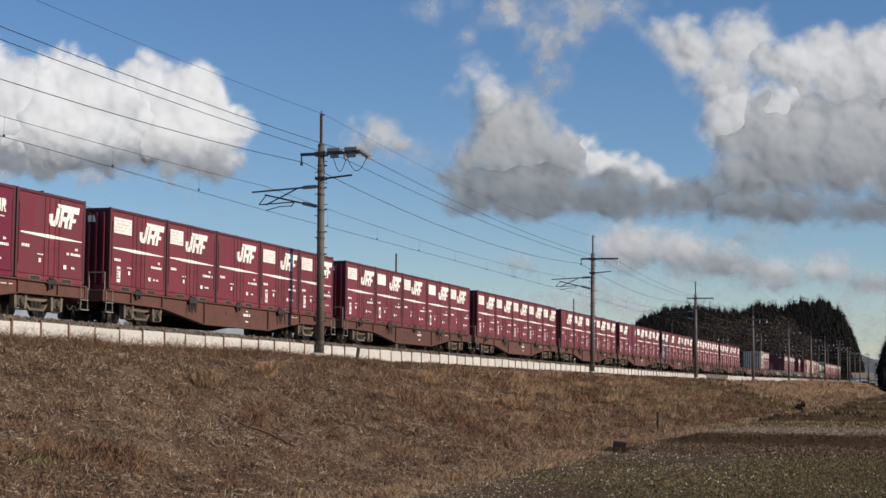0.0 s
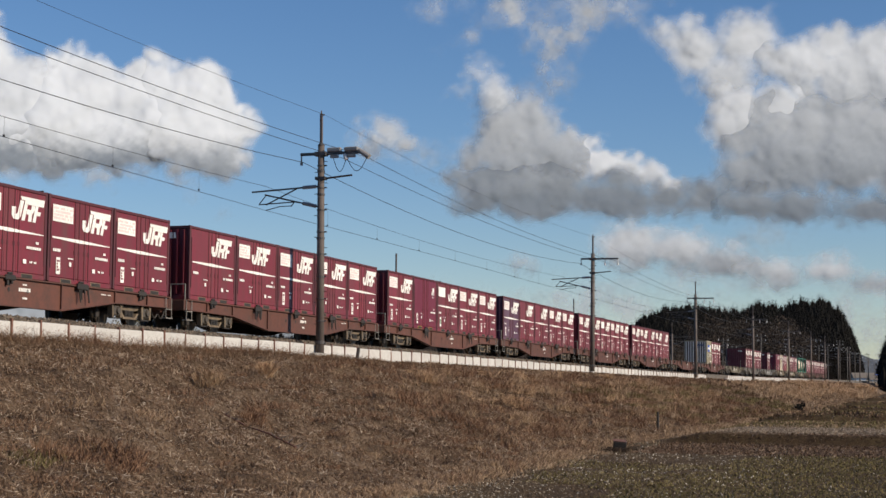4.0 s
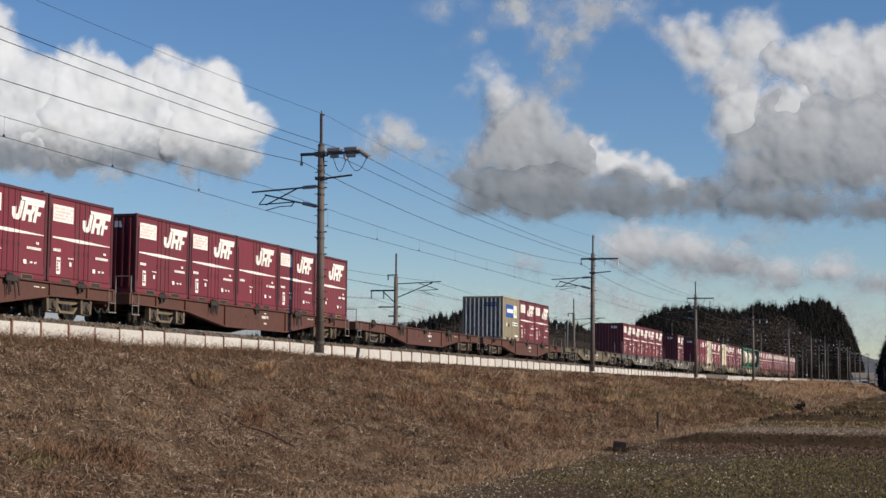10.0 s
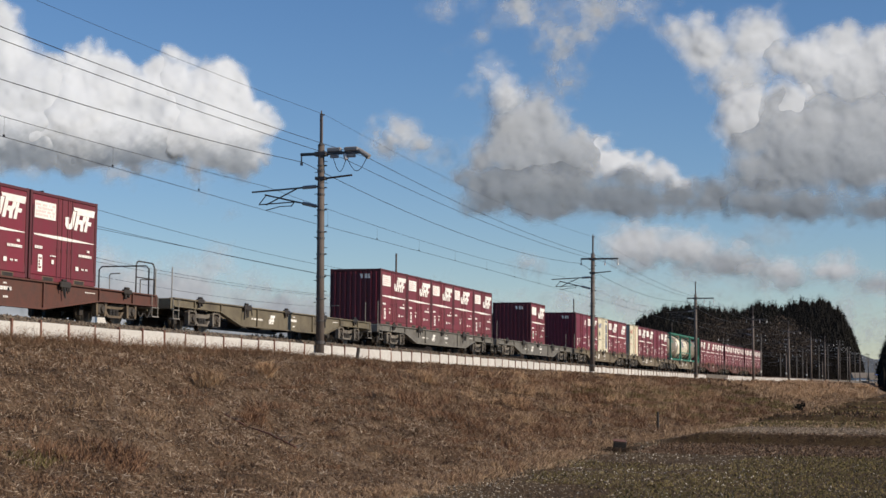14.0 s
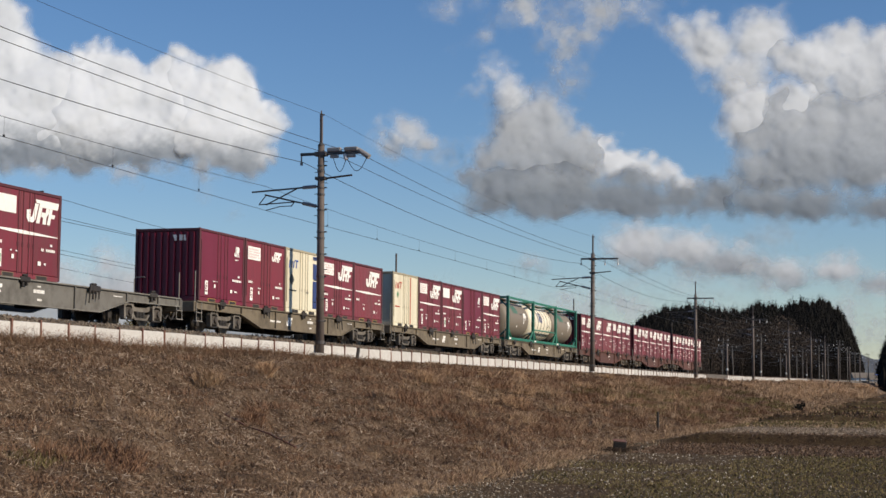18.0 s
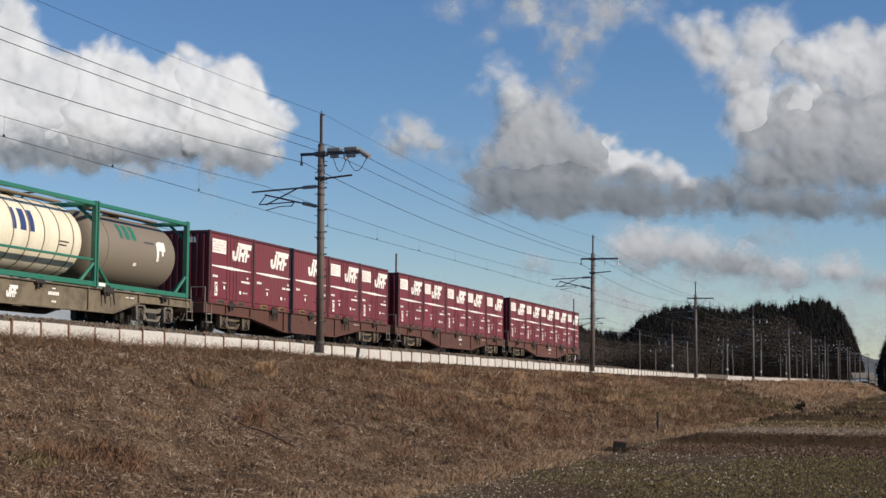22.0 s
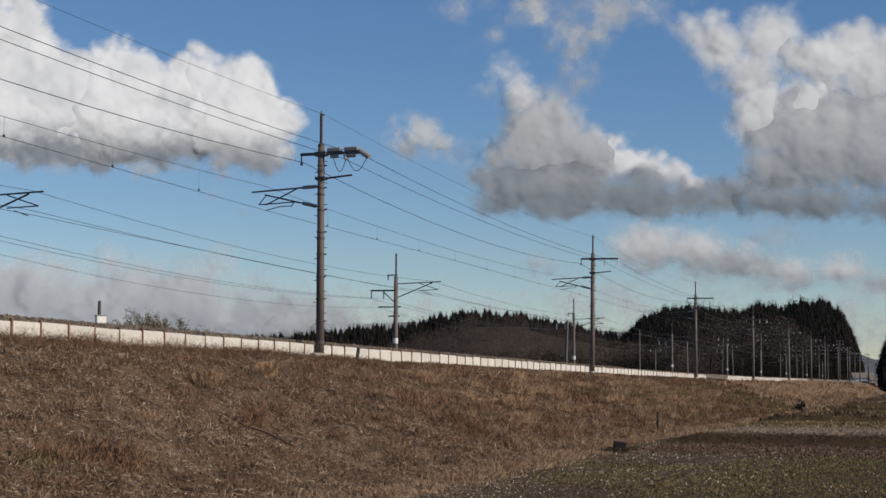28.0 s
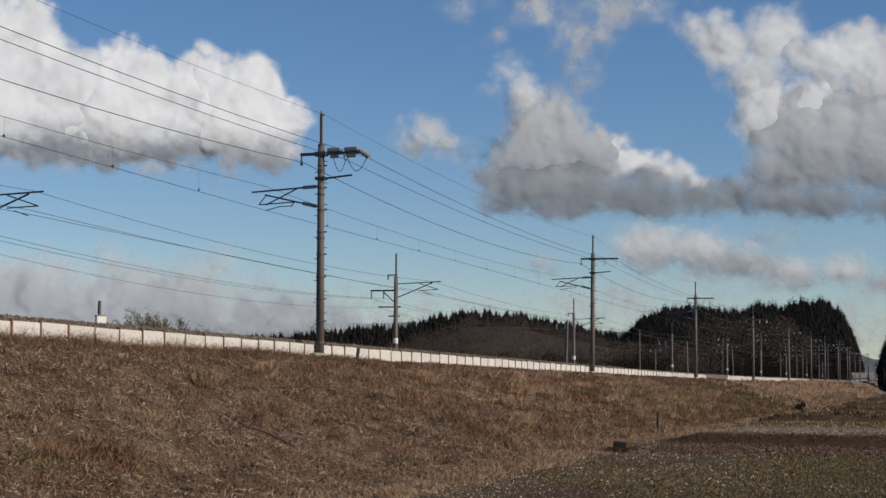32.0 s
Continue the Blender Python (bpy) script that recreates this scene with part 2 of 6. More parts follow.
def fbm(x, y, seed, octaves=5, gain=0.5):
    total, amp, norm = 0.0, 1.0, 0.0
    ca, sa = math.cos(0.7), math.sin(0.7)
    for k in range(octaves):
        total = total + amp * value_noise(x, y, seed + k)
        norm += amp
        x, y = (ca * x - sa * y) * 2.03 + 17.3, (sa * x + ca * y) * 2.03 + 9.1
        amp *= gain
    return total / norm


def grid_faces(nx, ny):
    i, j = np.meshgrid(np.arange(nx - 1), np.arange(ny - 1), indexing="ij")
    a = (i * ny + j).ravel()
    return np.stack([a, a + ny, a + ny + 1, a + 1], 1)


def earth(name, stops, patch_scale, fine_scale, bump, rough=0.95, extra=None):
    """Soil or turf: a colour ramp over two sizes of noise."""
    m = bpy.data.materials.new(name)
    m.use_nodes = True
    t = m.node_tree
    n, ln = t.nodes, t.links
    b = n["Principled BSDF"]
    b.inputs["Roughness"].default_value = rough
    b.inputs["Specular IOR Level"].default_value = 0.15
    co = n.new("ShaderNodeTexCoord")
    p = n.new("ShaderNodeTexNoise")
    p.inputs["Scale"].default_value, p.inputs["Detail"].default_value, p.inputs["Roughness"].default_value = patch_scale, 8, 0.7
    f = n.new("ShaderNodeTexNoise")
    f.inputs["Scale"].default_value, f.inputs["Detail"].default_value, f.inputs["Roughness"].default_value = fine_scale, 6, 0.75
    for q in (p, f):
        ln.new(co.outputs["Object"], q.inputs["Vector"])
    mx = n.new("ShaderNodeMix")
    mx.data_type = "FLOAT"
    mx.inputs["Factor"].default_value = 0.45
    ln.new(p.outputs[0], mx.inputs["A"])
    ln.new(f.outputs[0], mx.inputs["B"])
    r = n.new("ShaderNodeValToRGB")
    e = r.color_ramp.elements
    while len(e) < len(stops):
        e.new(0.5)
    for k, (pos, col) in enumerate(stops):
        e[k].position, e[k].color = pos, (*col, 1)
    ln.new(mx.outputs[0], r.inputs[0])
    ln.new(r.outputs[0], b.inputs["Base Color"])
    bp = n.new("ShaderNodeBump")
    bp.inputs["Strength"].default_value, bp.inputs["Distance"].default_value = bump, 0.05
    ln.new(f.outputs[0], bp.inputs["Height"])
    ln.new(bp.outputs[0], b.inputs["Normal"])
    return m


def blade_stuff(name, stops, patch_scale=0.25, weight=0.5, run=1.0):
    """Grass or leaves: each blade takes its own colour, and patches of the ground lean one way, drawn into streaks by
    run.
    """
    m = bpy.data.materials.new(name)
    m.use_nodes = True
    t = m.node_tree
    n, ln = t.nodes, t.links
    b = n["Principled BSDF"]
    b.inputs["Roughness"].default_value = 0.85
    b.inputs["Specular IOR Level"].default_value = 0.05
    geo = n.new("ShaderNodeNewGeometry")
    co = n.new("ShaderNodeTexCoord")
    p = n.new("ShaderNodeTexNoise")
    p.inputs["Scale"].default_value, p.inputs["Detail"].default_value, p.inputs["Roughness"].default_value = patch_scale, 5, 0.65
    # run below 1 paints down-slope streaks in place of shaded rills.
    mp = n.new("ShaderNodeMapping")
    mp.inputs["Scale"].default_value = (1.0, run, run)
    ln.new(co.outputs["Object"], mp.inputs[0])
    ln.new(mp.outputs[0], p.inputs["Vector"])
    st = n.new("ShaderNodeMapRange")
    st.inputs["From Min"].default_value, st.inputs["From Max"].default_value = 0.3, 0.7
    ln.new(p.outputs[0], st.inputs["Value"])
    mx = n.new("ShaderNodeMix")
    mx.data_type = "FLOAT"
    mx.inputs["Factor"].default_value = weight
    ln.new(geo.outputs["Random Per Island"], mx.inputs["A"])
    ln.new(st.outputs[0], mx.inputs["B"])
    r = n.new("ShaderNodeValToRGB")
    e = r.color_ramp.elements
    while len(e) < len(stops):
        e.new(0.5)
    for k, (pos, col) in enumerate(stops):
        e[k].position, e[k].color = pos, (*col, 1)
    ln.new(mx.outputs[0], r.inputs[0])
    ln.new(r.outputs[0], b.inputs["Base Color"])
    return m


FIELD = earth("field_soil", [(0.30, (0.035, 0.021, 0.011)), (0.45, (0.065, 0.040, 0.021)), (0.55, (0.085, 0.058, 0.027)), (0.66, (0.13, 0.088, 0.045)), (0.76, (0.22, 0.16, 0.095))], 0.3, 5.0, 0.9)
# Darkest stops paint the shade gaps under the straw.
SLOPE = earth("dry_turf", [(0.32, (0.050, 0.033, 0.022)), (0.46, (0.115, 0.077, 0.050)), (0.55, (0.185, 0.128, 0.085)), (0.70, (0.34, 0.255, 0.18))], 0.5, 14.0, 1.0)
# The run streaks of DRY and STRAW stand for shade streaks down the slope.
DRY = blade_stuff("dry_grass", [(0.0, (0.1014, 0.0646, 0.0404)), (0.3, (0.1421, 0.0897, 0.0562)), (0.55, (0.1827, 0.1177, 0.0741)), (0.78, (0.2284, 0.1563, 0.1011)), (1.0, (0.3147, 0.2292, 0.1574))], 0.9, 0.5, 0.3)
# Darkest straws paint shade gaps between the pale ones.
STRAW = blade_stuff("straw", [(0.0, (0.045, 0.028, 0.018)), (0.3, (0.115, 0.071, 0.045)), (0.55, (0.19, 0.120, 0.076)), (0.75, (0.2807, 0.19, 0.124)), (0.86, (0.42, 0.32, 0.235)), (1.0, (0.62, 0.51, 0.41))], 1.5, 0.42, 0.25)
PALE = blade_stuff("bleached_straw", [(0.0, (0.24, 0.175, 0.12)), (0.5, (0.38, 0.295, 0.215)), (1.0, (0.58, 0.48, 0.37))], 1.2, 0.3)
TAN = blade_stuff("tan_tuft", [(0.0, (0.22, 0.138, 0.085)), (0.5, (0.37, 0.25, 0.155)), (1.0, (0.57, 0.425, 0.28))], 0.8, 0.3)
GOLD = blade_stuff("golden_reed", [(0.0, (0.31, 0.195, 0.112)), (0.5, (0.46, 0.305, 0.185)), (1.0, (0.64, 0.455, 0.285))], 0.5, 0.3)
RUST = blade_stuff("rust_tuft", [(0.0, (0.125, 0.069, 0.043)), (0.5, (0.21, 0.120, 0.074)), (1.0, (0.33, 0.20, 0.126))], 0.8, 0.3)
BRUSH = blade_stuff("dead_weeds", [(0.0, (0.035, 0.025, 0.019)), (0.5, (0.07, 0.048, 0.034)), (0.85, (0.12, 0.085, 0.06)), (1.0, (0.30, 0.23, 0.16))], 0.5, 0.3)
WEED = blade_stuff("low_weeds", [(0.0, (0.095, 0.078, 0.034)), (0.4, (0.145, 0.12, 0.052)), (0.75, (0.22, 0.172, 0.082)), (1.0, (0.38, 0.30, 0.18))], 0.2, 0.5)
CLOD = blade_stuff("soil_clods", [(0.0, (0.06, 0.040, 0.026)), (0.5, (0.12, 0.085, 0.055)), (0.72, (0.20, 0.155, 0.11)), (0.84, (0.48, 0.43, 0.35)), (1.0, (0.64, 0.58, 0.49))], 0.3, 0.25)
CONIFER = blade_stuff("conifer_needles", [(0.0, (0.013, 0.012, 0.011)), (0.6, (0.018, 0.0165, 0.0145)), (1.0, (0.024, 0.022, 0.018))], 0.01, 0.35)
BARE = blade_stuff("bare_twigs", [(0.0, (0.015, 0.0115, 0.009)), (0.6, (0.019, 0.015, 0.012)), (1.0, (0.026, 0.020, 0.0155))], 0.01, 0.4)
BAMBOO = blade_stuff("bamboo_leaves", [(0.0, (0.075, 0.065, 0.032)), (0.6, (0.14, 0.118, 0.06)), (1.0, (0.25, 0.20, 0.11))], 0.2, 0.4)
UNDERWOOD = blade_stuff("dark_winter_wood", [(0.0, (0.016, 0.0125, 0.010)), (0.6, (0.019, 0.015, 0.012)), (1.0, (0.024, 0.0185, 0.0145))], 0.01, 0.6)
# Lighter than the other woods: aerial haze put into the colour.
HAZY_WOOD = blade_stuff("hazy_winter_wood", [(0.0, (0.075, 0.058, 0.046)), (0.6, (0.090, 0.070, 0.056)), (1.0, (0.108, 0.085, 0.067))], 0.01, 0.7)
# Blue grey of distance haze, painted as the ridge's own colour.
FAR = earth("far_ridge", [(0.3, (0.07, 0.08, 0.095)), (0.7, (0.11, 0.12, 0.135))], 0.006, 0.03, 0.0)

# ---- ground: one sheet with low paddy banks, out to the horizon ----
TOE_Y = 11.7
BANKS = ((108.0, 0.40, 0.8), (128.0, 0.35, 0.8), (160.0, 0.4, 0.9), (200.0, 0.45, 1.0), (262.0, 0.5, 1.2))


def ground_z(x, y):
    z = 0.05 * (fbm(x * 0.35, y * 0.35, 3, 4) - 0.5) + 0.12 * (fbm(x * 0.05, y * 0.05, 8, 3) - 0.5)
    fade = np.clip((TOE_Y + 0.5 - y) / 2.0, 0, 1) * np.clip((y + 140) / 10.0, 0, 1)
    step = 72.0 + 1.2 * (fbm(y * 0.1, y * 0 + 3, 6, 3) - 0.5)
    z = z + fade * (0.32 * np.clip((x - step) / 0.25, 0, 1) * np.clip((140 - x) / 60, 0, 1) + 0.10 * np.exp(-((x - step - 0.8) / 0.7) ** 2) - 0.10 * np.exp(-((x - step + 1.5) / 1.5) ** 2))
    for bx, h, w in BANKS:
        wob = bx + 0.8 * (fbm(y * 0.12, y * 0 + bx, 5, 3) - 0.5)
        ridge = h * np.clip(1.35 - np.abs(x - wob) / w, 0, 1) ** 0.8
        z = z + fade * ridge * (0.8 + 0.4 * fbm(x * 0.6, y * 0.6, 11, 3))
    return np.where((np.abs(x) > 700) | (np.abs(y) > 700), 0.0, z)


gx = np.unique(np.concatenate([np.linspace(-4600, -30, 12), np.linspace(-30, 24, 20), np.arange(24, 60, 0.35), np.arange(60, 140, 0.3), np.arange(140, 275, 0.5), np.linspace(275, 700, 50), np.linspace(700, 4600, 12)]))
gy = np.unique(np.concatenate([np.linspace(-4600, -140, 10), np.linspace(-140, -30, 40), np.arange(-30, 13.5, 0.4), np.linspace(13.5, 60, 16), np.linspace(60, 4600, 14)]))
GX, GY = np.meshgrid(gx, gy, indexing="ij")
GZ = ground_z(GX, GY) - np.where(GY > 13.2, 0.25, 0.0)
ground = new("ground", raw_mesh("ground", np.stack([GX, GY, GZ], -1).reshape(-1, 3), grid_faces(len(gx), len(gy)), True))
ground.data.materials.append(FIELD)
tagged(ground, "dark harvested paddy soil with pale stubble and low banks", "field", kind="structure")

# ---- embankment ----
ex = np.concatenate([np.linspace(-60, 20, 30), np.arange(20, 80, 0.2), np.arange(80, 130, 0.4), np.arange(130, 320, 1.2), np.linspace(320, 1200, 60)])
profile = np.concatenate([np.linspace(0, 1, 72), [1.02, 1.06, 1.12, 1.3, 1.75, 2.2, 2.5]])


def slope_at(x, s):
    """A point of the embankment's surface: s runs from the toe (0) to the crest (1), and past it over the top and down behind."""
    cz = np.vectorize(crest_z)(x)
    toe = TOE_Y + 1.2 * (fbm(x * 0.06, x * 0, 21, 3) - 0.5) + np.clip((x - 170) * 0.012, 0, 5)
    toe = toe + 0.9 * np.exp(-((x - 66) / 14) ** 2) - 0.6 * np.exp(-((x - 34) / 11) ** 2)
    crest = 22.35 + 0.4 * (fbm(x * 0.15, x * 0, 22, 3) - 0.5)
    y = np.where(s <= 1, toe + (crest - toe) * s, crest + (s - 1) * 10.0)
    bell = np.clip(s, 0, 1)
    z = cz * (0.82 * bell + 0.18 * bell * bell * (3 - 2 * bell)) - 0.12
    z = np.where(s > 2.0, cz * (2.5 - s) / 0.5 - 0.1, z)
    inside = np.clip(s * 6, 0, 1) * np.clip((1.05 - s) * 6, 0, 1)
    z = z + inside * (0.50 * (fbm(x * 0.22, y * 0.3, 31, 4) - 0.5) + 0.40 * (fbm(x * 0.9, y * 0.9, 36, 4) - 0.5) + 0.24 * (fbm(x * 2.1, y * 2.1, 38, 3) - 0.5) + 0.34 * (fbm(x * 1.5 + 0.5 * y, y * 0.35, 40, 3) - 0.5))
    return y, z


EX, ES = np.meshgrid(ex, profile, indexing="ij")
EY, EZ = slope_at(EX, ES)
bank = new("embankment", raw_mesh("embankment", np.stack([EX, EY, EZ], -1).reshape(-1, 3), grid_faces(len(ex), len(profile)), True))
bank.data.materials.append(SLOPE)
tagged(bank, "railway embankment covered with dry brown winter grass", "embankment", kind="structure")


def blades(name, x, y, z, h, w, lean, material, label, category, seed):
    """Bent strips of grass standing at the given places, joined into one mesh."""
    rng = np.random.RandomState(seed)
    n = len(x)
    a = rng.rand(n) * 2 * np.pi
    la = rng.rand(n) * 2 * np.pi
    dx, dy = np.cos(a) * w / 2, np.sin(a) * w / 2
    lx, ly = np.cos(la) * lean * h, np.sin(la) * lean * h - 0.25 * lean * h
    base = np.stack([x, y, z - 0.03], -1)
    side = np.stack([dx, dy, 0 * dx], -1)
    mid = base + np.stack([lx * 0.35, ly * 0.35, h * 0.6], -1)
    top = base + np.stack([lx, ly, h * (1 - 0.35 * lean)], -1)
    v = np.stack([base - side, base + side, mid + side * 0.7, mid - side * 0.7, top], 1).reshape(-1, 3)
    k = np.arange(n)[:, None] * 5
    tri = np.concatenate([k + np.array([0, 1, 2]), k + np.array([0, 2, 3]), k + np.array([3, 2, 4])], 1).reshape(-1, 3)
    ob = new(name, raw_mesh(name, v, tri))
    ob.data.materials.append(material)
    return tagged(ob, label, category, kind="stuff")


def slope_points(n, x0, x1, s0, s1, seed, power=1.0):
    rng = np.random.RandomState(seed)
    x = x0 + (x1 - x0) * rng.rand(n) ** power
    s = s0 + (s1 - s0) * rng.rand(n)
    y, z = slope_at(x, s)
    return rng, x, y, z


def straws(name, x, y, z, length, w, tilt, material, label, category, seed, fall=0.3):
    """Short straws lying every way in the turf, joined into one mesh."""
    rng = np.random.RandomState(seed)
    n = len(x)
    a = np.where(rng.rand(n) < 0.45, -np.pi / 2 + 0.55 * rng.normal(size=n), rng.rand(n) * 2 * np.pi)
    t = tilt * rng.rand(n) ** 1.5
    along = np.stack([np.cos(a) * np.cos(t), np.sin(a) * np.cos(t), np.sin(t) + fall * np.sin(a)], -1) * length[:, None]
    b = a + np.pi / 2
    side = np.stack([np.cos(b), np.sin(b), 0.5 * (rng.rand(n) - 0.5)], -1) * (w / 2)[:, None]
    base = np.stack([x, y, z + 0.01], -1)
    v = np.stack([base - side, base + side, base + along * 0.6 + side * 0.8 + np.array([0, 0, 0.01]), base + along], 1).reshape(-1, 3)
    k = np.arange(n)[:, None] * 4
    tri = np.concatenate([k + np.array([0, 1, 2]), k + np.array([0, 2, 3])], 1).reshape(-1, 3)
    ob = new(name, raw_mesh(name, v, tri))
    ob.data.materials.append(material)
    return tagged(ob, label, category, kind="stuff")


rng, x, y, z = slope_points(700000, 20, 180, -0.02, 1.07, 41, 1.6)
straws("turf_straw", x, y, z, (0.04 + 0.08 * rng.rand(len(x))) * (0.8 + x / 110), (0.008 + 0.00026 * x) * (0.6 + 0.8 * rng.rand(len(x))), 1.35, STRAW, "matted dry brown grass straw on the embankment slope", "grass", 42)
rng, x, y, z = slope_points(26000, 21, 90, 0.02, 0.97, 47, 1.4)
straws("bleached_straw", x, y, z + 0.02, 0.07 + 0.16 * rng.rand(len(x)) ** 2, 0.008 + 0.00022 * x, 1.0, PALE, "bleached straws scattered over the embankment slope", "grass", 49)
rng, x, y, z = slope_points(120000, 16, 185, -0.02, 1.07, 43, 1.5)
tall = fbm(x * 0.5, y * 0.5, 44, 4)
blades("dry_grass", x, y, z, (0.04 + 0.20 * tall ** 2) * (0.6 + 0.8 * rng.rand(len(x))), 0.005 + 0.00018 * x, 0.9 + 1.0 * rng.rand(len(x)), DRY, "dry brown grass standing on the embankment slope", "grass", 48)
rng, x, y, z = slope_points(26000, 150, 420, 0.0, 0.94, 45)
blades("dry_grass", x, y, z, 0.25 + 0.4 * rng.rand(len(x)), 0.10 + 0.05 * rng.rand(len(x)), 0.4 + 0.7 * rng.rand(len(x)), STRAW, "distant dry brown grass on the embankment slope", "grass", 46)


def tufts(name, count, x0, x1, s0, s1, per, height, spread, material, label, seed, power=1.2, slim=1.0):
    per = int(per * 1.5)
    rng, cx, cy, cz = slope_points(count, x0, x1, s0, s1, seed, power)
    size = 0.5 + rng.rand(count)
    r = np.repeat(np.arange(count), per)
    ang, rad = rng.rand(len(r)) * 2 * np.pi, spread * np.sqrt(rng.rand(len(r))) * size[r]
    h = height * size[r] * (0.45 + 0.7 * rng.rand(len(r)))
    blades(name, cx[r] + rad * np.cos(ang), cy[r] + rad * np.sin(ang), cz[r], h, (0.006 + 0.00020 * cx[r]) * slim, 0.8 + 1.1 * rng.rand(len(r)), material, label, "grass", seed + 1)


def tuft_at(x0, s0, count, height, spread, material, label, seed):
    rng = np.random.RandomState(seed)
    a, q = rng.rand(count) * 6.28, np.sqrt(rng.rand(count))
    x = x0 + spread * q * np.cos(a)
    y, z = slope_at(x, np.full(count, s0))
    blades("grass_tuft", x, y + spread * 0.6 * q * np.sin(a), z + 0.25 * spread * 0.6 * q * np.sin(a), height * (0.4 + 0.7 * rng.rand(count)), np.full(count, 0.014 + 0.0001 * x0), 0.5 + 0.9 * rng.rand(count), material, label, "grass", seed + 1)


tuft_at(40.3, 0.69, 700, 0.62, 0.50, TAN, "large pale tan grass tuft bent over on the slope", 811)
tuft_at(46.6, 0.79, 520, 0.66, 0.34, GOLD, "tall golden grass tuft near the crest", 813)
tuft_at(60.3, 0.69, 420, 0.65, 0.45, GOLD, "tan grass tuft on the upper slope", 815)
tuft_at(68.1, 0.50, 520, 0.60, 0.9, GOLD, "wide tan grass tuft on the lower slope", 817)
tuft_at(73.0, 0.60, 420, 0.60, 0.7, GOLD, "tan grass tuft on the middle slope", 819)
tuft_at(90.0, 0.27, 360, 0.60, 1.2, TAN, "wide tan grass tuft on the lower slope", 821)
tuft_at(53.5, 0.40, 520, 0.50, 0.7, RUST, "rust brown weed tuft on the lower slope", 823)
tuft_at(27.4, 0.35, 1700, 0.46, 1.4, RUST, "broad rust brown weed patch low on the slope", 825)
tuft_at(25.6, 0.36, 420, 0.24, 0.9, WEED, "olive weeds low on the slope", 831)
tuft_at(94.9, 0.54, 300, 0.45, 1.6, WEED, "olive weeds on the middle slope", 827)
tuft_at(38.0, 0.48, 260, 0.45, 0.5, RUST, "rust brown weeds beside the fallen pole", 829)
tufts("tan_grass_tufts", 150, 18, 170, 0.0, 0.88, 60, 0.26, 0.34, TAN, "pale tan grass tufts bent over on the slope", 51, 0.8)
tufts("rust_grass_tufts", 330, 18, 170, 0.05, 0.93, 70, 0.26, 0.55, RUST, "rust brown dead weed tufts on the slope", 55)
# Added dark stems mottle the turf in place of shade between straws.
tufts("dead_weed_stems", 1500, 18, 120, 0.02, 0.95, 8, 0.16, 0.20, BRUSH, "dark stems standing for shade gaps all over the slope", 71, 1.5)
tufts("fence_weeds", 330, 24, 55, 0.97, 1.05, 18, 0.46, 0.5, RUST, "thin reddish weed stems before the white fence", 103, 1.3, 0.5)
tufts("crest_weeds", 420, 25, 62, 0.93, 1.05, 34, 0.27, 0.45, DRY, "thin dry weeds before the white fence", 59, 1.4, 0.55)
tufts("tan_toe_grass", 800, 22, 180, -0.03, 0.09, 50, 0.26, 0.5, TAN, "pale dry grass along the foot of the embankment", 63, 1.5)
tufts("bright_grass", 90, 60, 125, 0.40, 0.86, 60, 0.55, 0.5, GOLD, "bright golden grass tufts on the sunny slope", 93, 1.0)
tufts("golden_grass", 190, 52, 118, 0.12, 0.86, 60, 0.44, 0.45, TAN, "golden dry grass tufts on the sunny slope", 91, 1.0)
tufts("russet_weeds", 300, 50, 125, 0.15, 0.88, 60, 0.46, 0.8, RUST, "russet dead weeds on the sunny slope", 95, 1.0)
for gx_, gs_, gn_, gh_, gr_, gk_ in ((172, 0.62, 1500, 0.9, 4.5, 901), (184, 0.50, 2200, 1.1, 6.0, 903), (197, 0.62, 2000, 1.1, 5.0, 905), (214, 0.55, 1600, 1.2, 5.0, 907), (240, 0.60, 1600, 1.2, 6.0, 909), (275, 0.55, 1500, 1.3, 8.0, 911), (120, 0.55, 500, 0.6, 2.2, 913), (104, 0.70, 420, 0.6, 1.6, 915)):
    tuft_at(gx_, gs_, gn_, gh_, gr_, GOLD, "golden mound of bent reed grass on the embankment", gk_)
tufts("reed_mounds", 20, 230, 400, 0.25, 0.75, 420, 1.0, 2.6, GOLD, "golden mounds of bent reed grass on the far embankment", 97, 1.0)
tufts("olive_weeds", 120, 82, 150, 0.12, 0.75, 60, 0.4, 1.0, WEED, "olive weeds on the shaded middle slope", 99, 1.0)
tufts("tan_far_grass", 420, 150, 420, 0.05, 0.82, 60, 0.5, 1.6, TAN, "bright tan reed grass on the far embankment", 67)

# ---- field cover: clods, stubble and weeds ----
rng = np.random.RandomState(71)
n = 120000
fx = 20 + 53 * rng.rand(n) ** 1.2
fy = fx * (-0.20 + 0.55 * rng.rand(n))
keep = (fy < TOE_Y + 0.9) & ((fx < 61) | (rng.rand(n) < 0.3)) & (rng.rand(n) < np.clip(fy / fx * 4.0, 0.16, 1))
fx, fy = fx[keep], fy[keep]
n = len(fx)
fz = ground_z(fx, fy)
r = (0.010 + 0.022 * rng.rand(n) ** 3) * (0.6 + fx / 60)
c = np.stack([fx, fy, fz + r * 0.3], -1)
dirs = np.array([(1, 0, 0), (-0.5, 0.87, 0), (-0.5, -0.87, 0), (0, 0, 0.9)])
jit = 0.6 + 0.8 * rng.rand(n, 4, 1)
rot = rng.rand(n) * 6.28
ca, sa = np.cos(rot)[:, None], np.sin(rot)[:, None]
